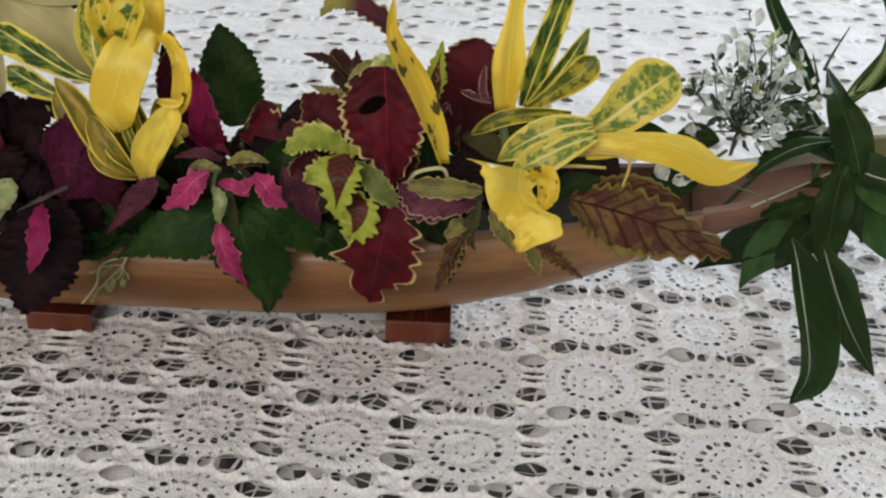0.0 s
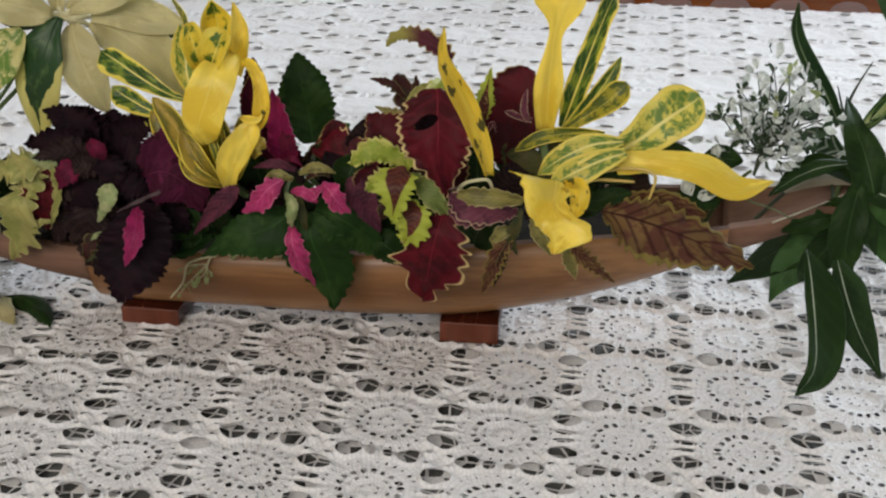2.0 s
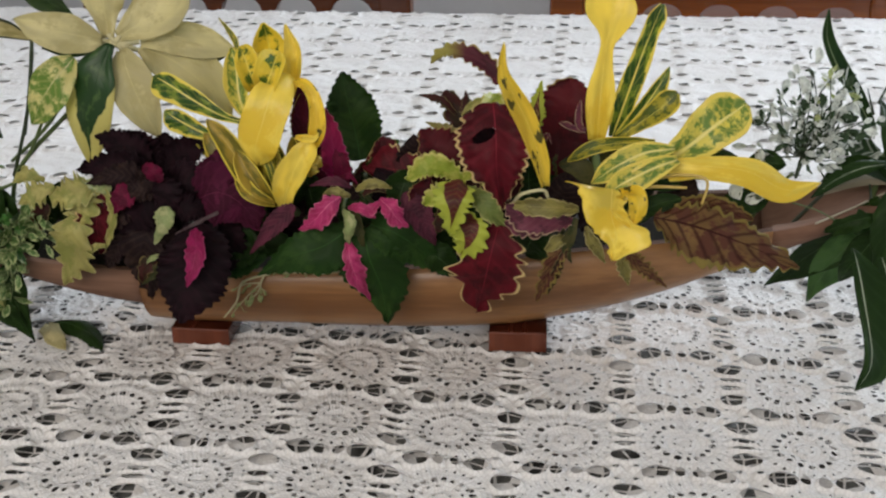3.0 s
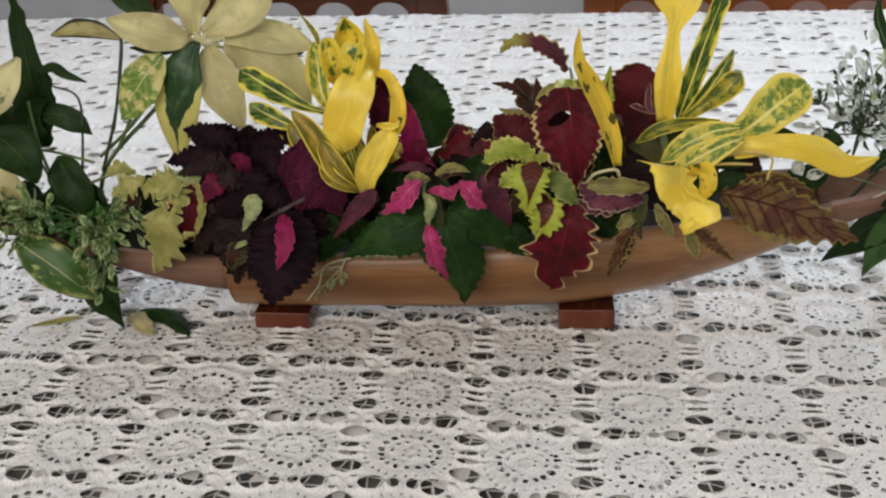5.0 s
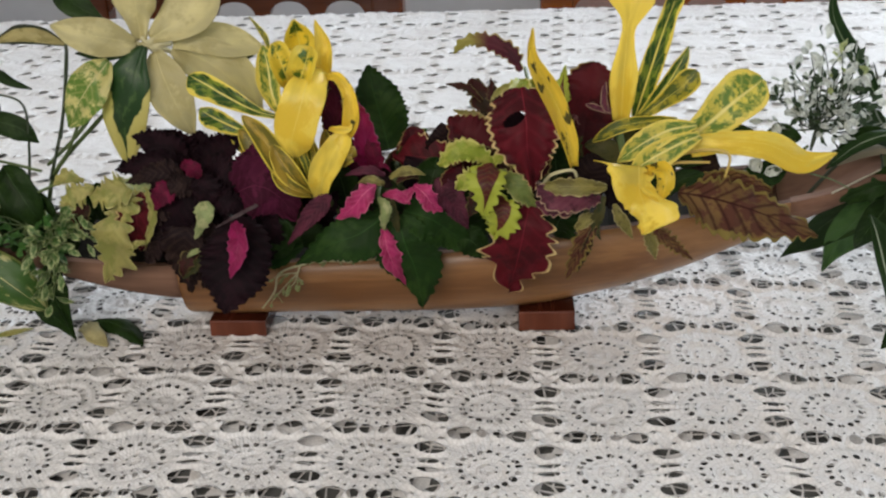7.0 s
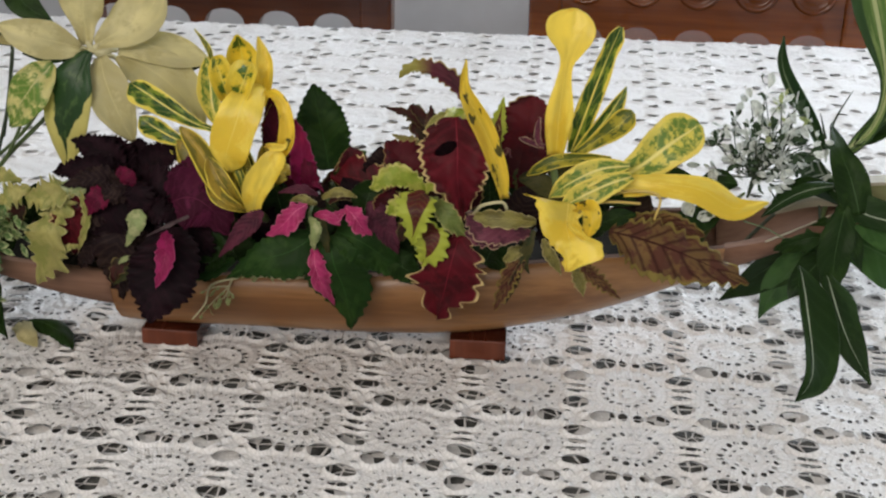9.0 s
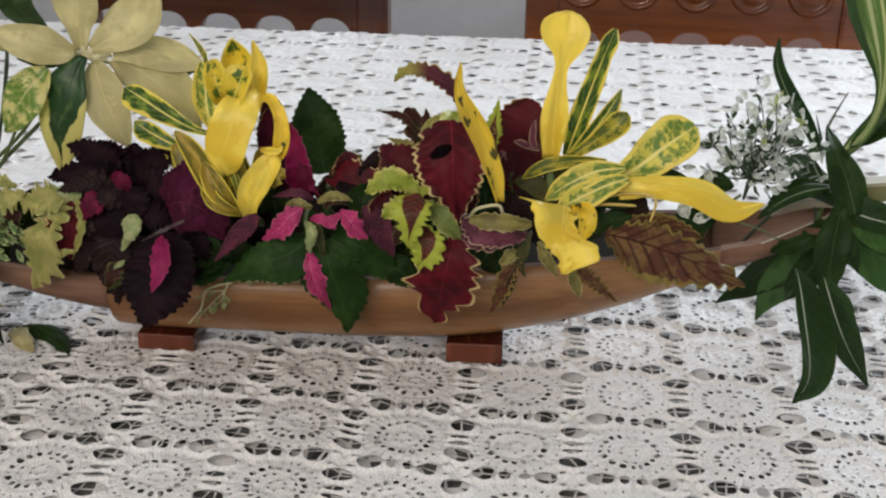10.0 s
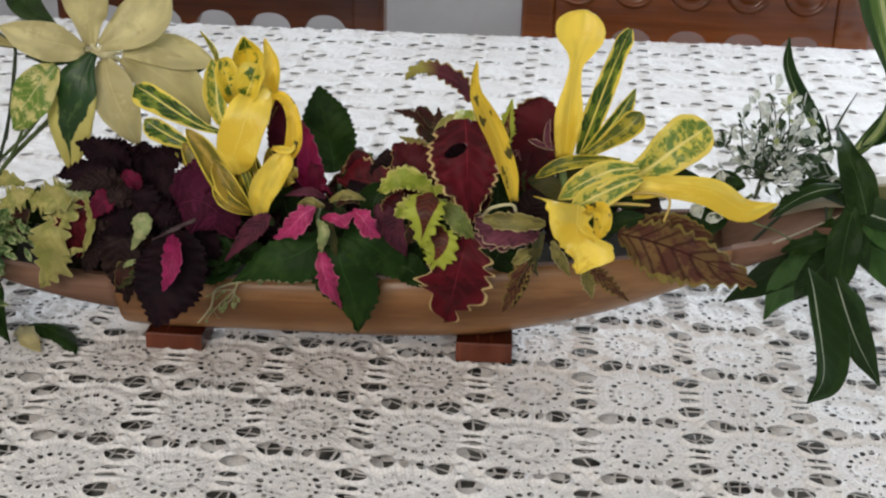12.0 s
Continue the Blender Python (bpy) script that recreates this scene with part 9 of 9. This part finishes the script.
blade(sp, "black_purple", (0.203, 0.115, 0.830), (0.206, 0.105, 0.848), (0.208, 0.110, 0.861), 0.0239, "ovate", teeth=8, depth=0.15)
blade(sp, "green_dark", (0.230, 0.110, 0.834), (0.236, 0.100, 0.852), (0.244, 0.105, 0.866), 0.0237, "ovate", teeth=8, depth=0.15)
blade(sp, "green_dark", (0.098, 0.140, 0.853), (0.098, 0.130, 0.873), (0.095, 0.134, 0.884), 0.0224, "ovate", teeth=9, depth=0.12)
blade(sp, "purple", (0.107, 0.135, 0.862), (0.106, 0.125, 0.881), (0.104, 0.129, 0.893), 0.0221, "ovate", teeth=9, depth=0.12)
blade(sp, "green_dark", (0.093, 0.130, 0.847), (0.092, 0.120, 0.866), (0.089, 0.124, 0.878), 0.0222, "ovate", teeth=9, depth=0.12)
blade(sp, "deep_red", (0.142, 0.140, 0.870), (0.141, 0.130, 0.889), (0.138, 0.134, 0.901), 0.0221, "ovate", teeth=9, depth=0.12)
blade(sp, "brown_dark", (0.162, 0.135, 0.874), (0.160, 0.125, 0.892), (0.158, 0.129, 0.904), 0.0219, "ovate", teeth=9, depth=0.12)
blade(sp, "deep_red", (0.178, 0.125, 0.867), (0.177, 0.115, 0.885), (0.174, 0.119, 0.897), 0.0217, "ovate", teeth=9, depth=0.12)
blade(sp, "green_dark", (0.282, 0.120, 0.864), (0.278, 0.110, 0.882), (0.275, 0.114, 0.893), 0.0214, "ovate", teeth=9, depth=0.12)
blade(sp, "green_dark", (0.299, 0.120, 0.869), (0.295, 0.110, 0.887), (0.292, 0.114, 0.898), 0.0213, "ovate", teeth=9, depth=0.12)
blade(sp, "deep_red", (0.251, 0.130, 0.881), (0.248, 0.120, 0.899), (0.245, 0.124, 0.911), 0.0215, "ovate", teeth=9, depth=0.12)
blade(sp, "brown_dark", (0.230, 0.120, 0.880), (0.227, 0.110, 0.898), (0.224, 0.114, 0.909), 0.0213, "ovate", teeth=9, depth=0.12)
blade(sp, "black_purple", (-0.010, 0.125, 0.829), (-0.008, 0.115, 0.849), (-0.011, 0.119, 0.863), 0.0277, "ovate", teeth=9, depth=0.12)
blade(sp, "black_purple", (0.007, 0.120, 0.820), (0.008, 0.110, 0.840), (0.006, 0.114, 0.854), 0.0277, "ovate", teeth=9, depth=0.12)
blade(sp, "black_purple", (-0.026, 0.125, 0.830), (-0.024, 0.115, 0.850), (-0.026, 0.119, 0.864), 0.0278, "ovate", teeth=9, depth=0.12)
blade(sp, "brown_dark", (-0.016, 0.120, 0.801), (-0.014, 0.110, 0.822), (-0.017, 0.114, 0.836), 0.0280, "ovate", teeth=9, depth=0.12)
blade(sp, "black_purple", (0.023, 0.125, 0.847), (0.024, 0.115, 0.868), (0.021, 0.119, 0.881), 0.0274, "ovate", teeth=9, depth=0.12)
blade(sp, "black_purple", (-0.036, 0.125, 0.843), (-0.034, 0.115, 0.864), (-0.037, 0.119, 0.877), 0.0276, "ovate", teeth=9, depth=0.12)
blade(sp, "black_purple", (-0.002, 0.130, 0.852), (-0.001, 0.120, 0.872), (-0.003, 0.124, 0.885), 0.0276, "ovate", teeth=9, depth=0.12)
blade(sp, "brown_dark", (0.042, 0.120, 0.814), (0.042, 0.110, 0.835), (0.040, 0.114, 0.848), 0.0276, "ovate", teeth=9, depth=0.12)
blade(sp, "brown_dark", (-0.049, 0.130, 0.807), (-0.047, 0.120, 0.828), (-0.049, 0.124, 0.842), 0.0283, "ovate", teeth=9, depth=0.12)
blade(sp, "green_dark", (0.063, 0.115, 0.822), (0.063, 0.105, 0.842), (0.060, 0.109, 0.856), 0.0273, "ovate", teeth=9, depth=0.12)
blade(sp, "deep_red", (0.088, 0.134, 0.891), (0.088, 0.130, 0.911), (0.086, 0.134, 0.927), 0.0147, "ovate", teeth=9, depth=0.12)
blade(sp, "purple", (0.088, 0.139, 0.901), (0.088, 0.135, 0.921), (0.086, 0.139, 0.936), 0.0125, "ovate", teeth=9, depth=0.12)
blade(sp, "purple", (0.092, 0.129, 0.871), (0.092, 0.125, 0.892), (0.090, 0.129, 0.907), 0.0184, "ovate", teeth=9, depth=0.12)
blade(sp, "black_purple", (0.210, 0.094, 0.892), (0.208, 0.090, 0.911), (0.206, 0.094, 0.926), 0.0228, "ovate", teeth=9, depth=0.12)
blade(sp, "deep_red", (0.218, 0.094, 0.878), (0.216, 0.090, 0.897), (0.214, 0.094, 0.912), 0.0230, "ovate", teeth=9, depth=0.12)

sp = sprig(-0.19, "filler_foliage", "dark green filler leaves at the planter's end", "plant sprig")
blade(sp, "green_dark", (-0.196, 0.140, 0.812), (-0.192, 0.130, 0.832), (-0.195, 0.134, 0.846), 0.0244, "ellipse")
blade(sp, "green_dark", (-0.212, 0.140, 0.816), (-0.208, 0.130, 0.836), (-0.211, 0.134, 0.850), 0.0244, "ellipse")
blade(sp, "green_dark", (-0.175, 0.145, 0.819), (-0.171, 0.135, 0.839), (-0.174, 0.139, 0.853), 0.0244, "ellipse")
blade(sp, "green_dark", (-0.151, 0.140, 0.817), (-0.148, 0.130, 0.837), (-0.151, 0.134, 0.851), 0.0242, "ellipse")
blade(sp, "green_dark", (-0.123, 0.135, 0.824), (-0.120, 0.125, 0.843), (-0.123, 0.129, 0.857), 0.0239, "ellipse")
blade(sp, "green_dark", (-0.130, 0.125, 0.806), (-0.127, 0.115, 0.826), (-0.130, 0.119, 0.840), 0.0239, "ellipse")
blade(sp, "green_dark", (-0.162, 0.130, 0.807), (-0.158, 0.120, 0.828), (-0.161, 0.124, 0.842), 0.0241, "ellipse")
blade(sp, "green_dark", (-0.104, 0.125, 0.811), (-0.102, 0.115, 0.831), (-0.104, 0.119, 0.844), 0.0237, "ellipse")
blade(sp, "green_dark", (-0.208, 0.150, 0.839), (-0.204, 0.140, 0.859), (-0.207, 0.144, 0.873), 0.0244, "ellipse")

sp = sprig(0.05, "filler_foliage", "dark brown filler leaves low behind the coleus", "plant sprig")
blade(sp, "green_dark", (-0.076, 0.124, 0.838), (-0.074, 0.118, 0.855), (-0.076, 0.121, 0.866), 0.0198, "ovate", teeth=8, depth=0.12)
blade(sp, "green_dark", (-0.090, 0.126, 0.834), (-0.088, 0.120, 0.850), (-0.090, 0.123, 0.861), 0.0199, "ovate", teeth=8, depth=0.12)
blade(sp, "brown_dark", (-0.059, 0.121, 0.828), (-0.058, 0.115, 0.845), (-0.060, 0.118, 0.856), 0.0198, "ovate", teeth=8, depth=0.12)
blade(sp, "brown_dark", (0.120, 0.104, 0.857), (0.119, 0.098, 0.872), (0.117, 0.101, 0.883), 0.0188, "ovate", teeth=8, depth=0.12)
blade(sp, "green_dark", (0.125, 0.102, 0.851), (0.125, 0.096, 0.867), (0.123, 0.099, 0.877), 0.0188, "ovate", teeth=8, depth=0.12)
blade(sp, "brown_dark", (0.112, 0.106, 0.850), (0.111, 0.100, 0.866), (0.109, 0.103, 0.876), 0.0189, "ovate", teeth=8, depth=0.12)
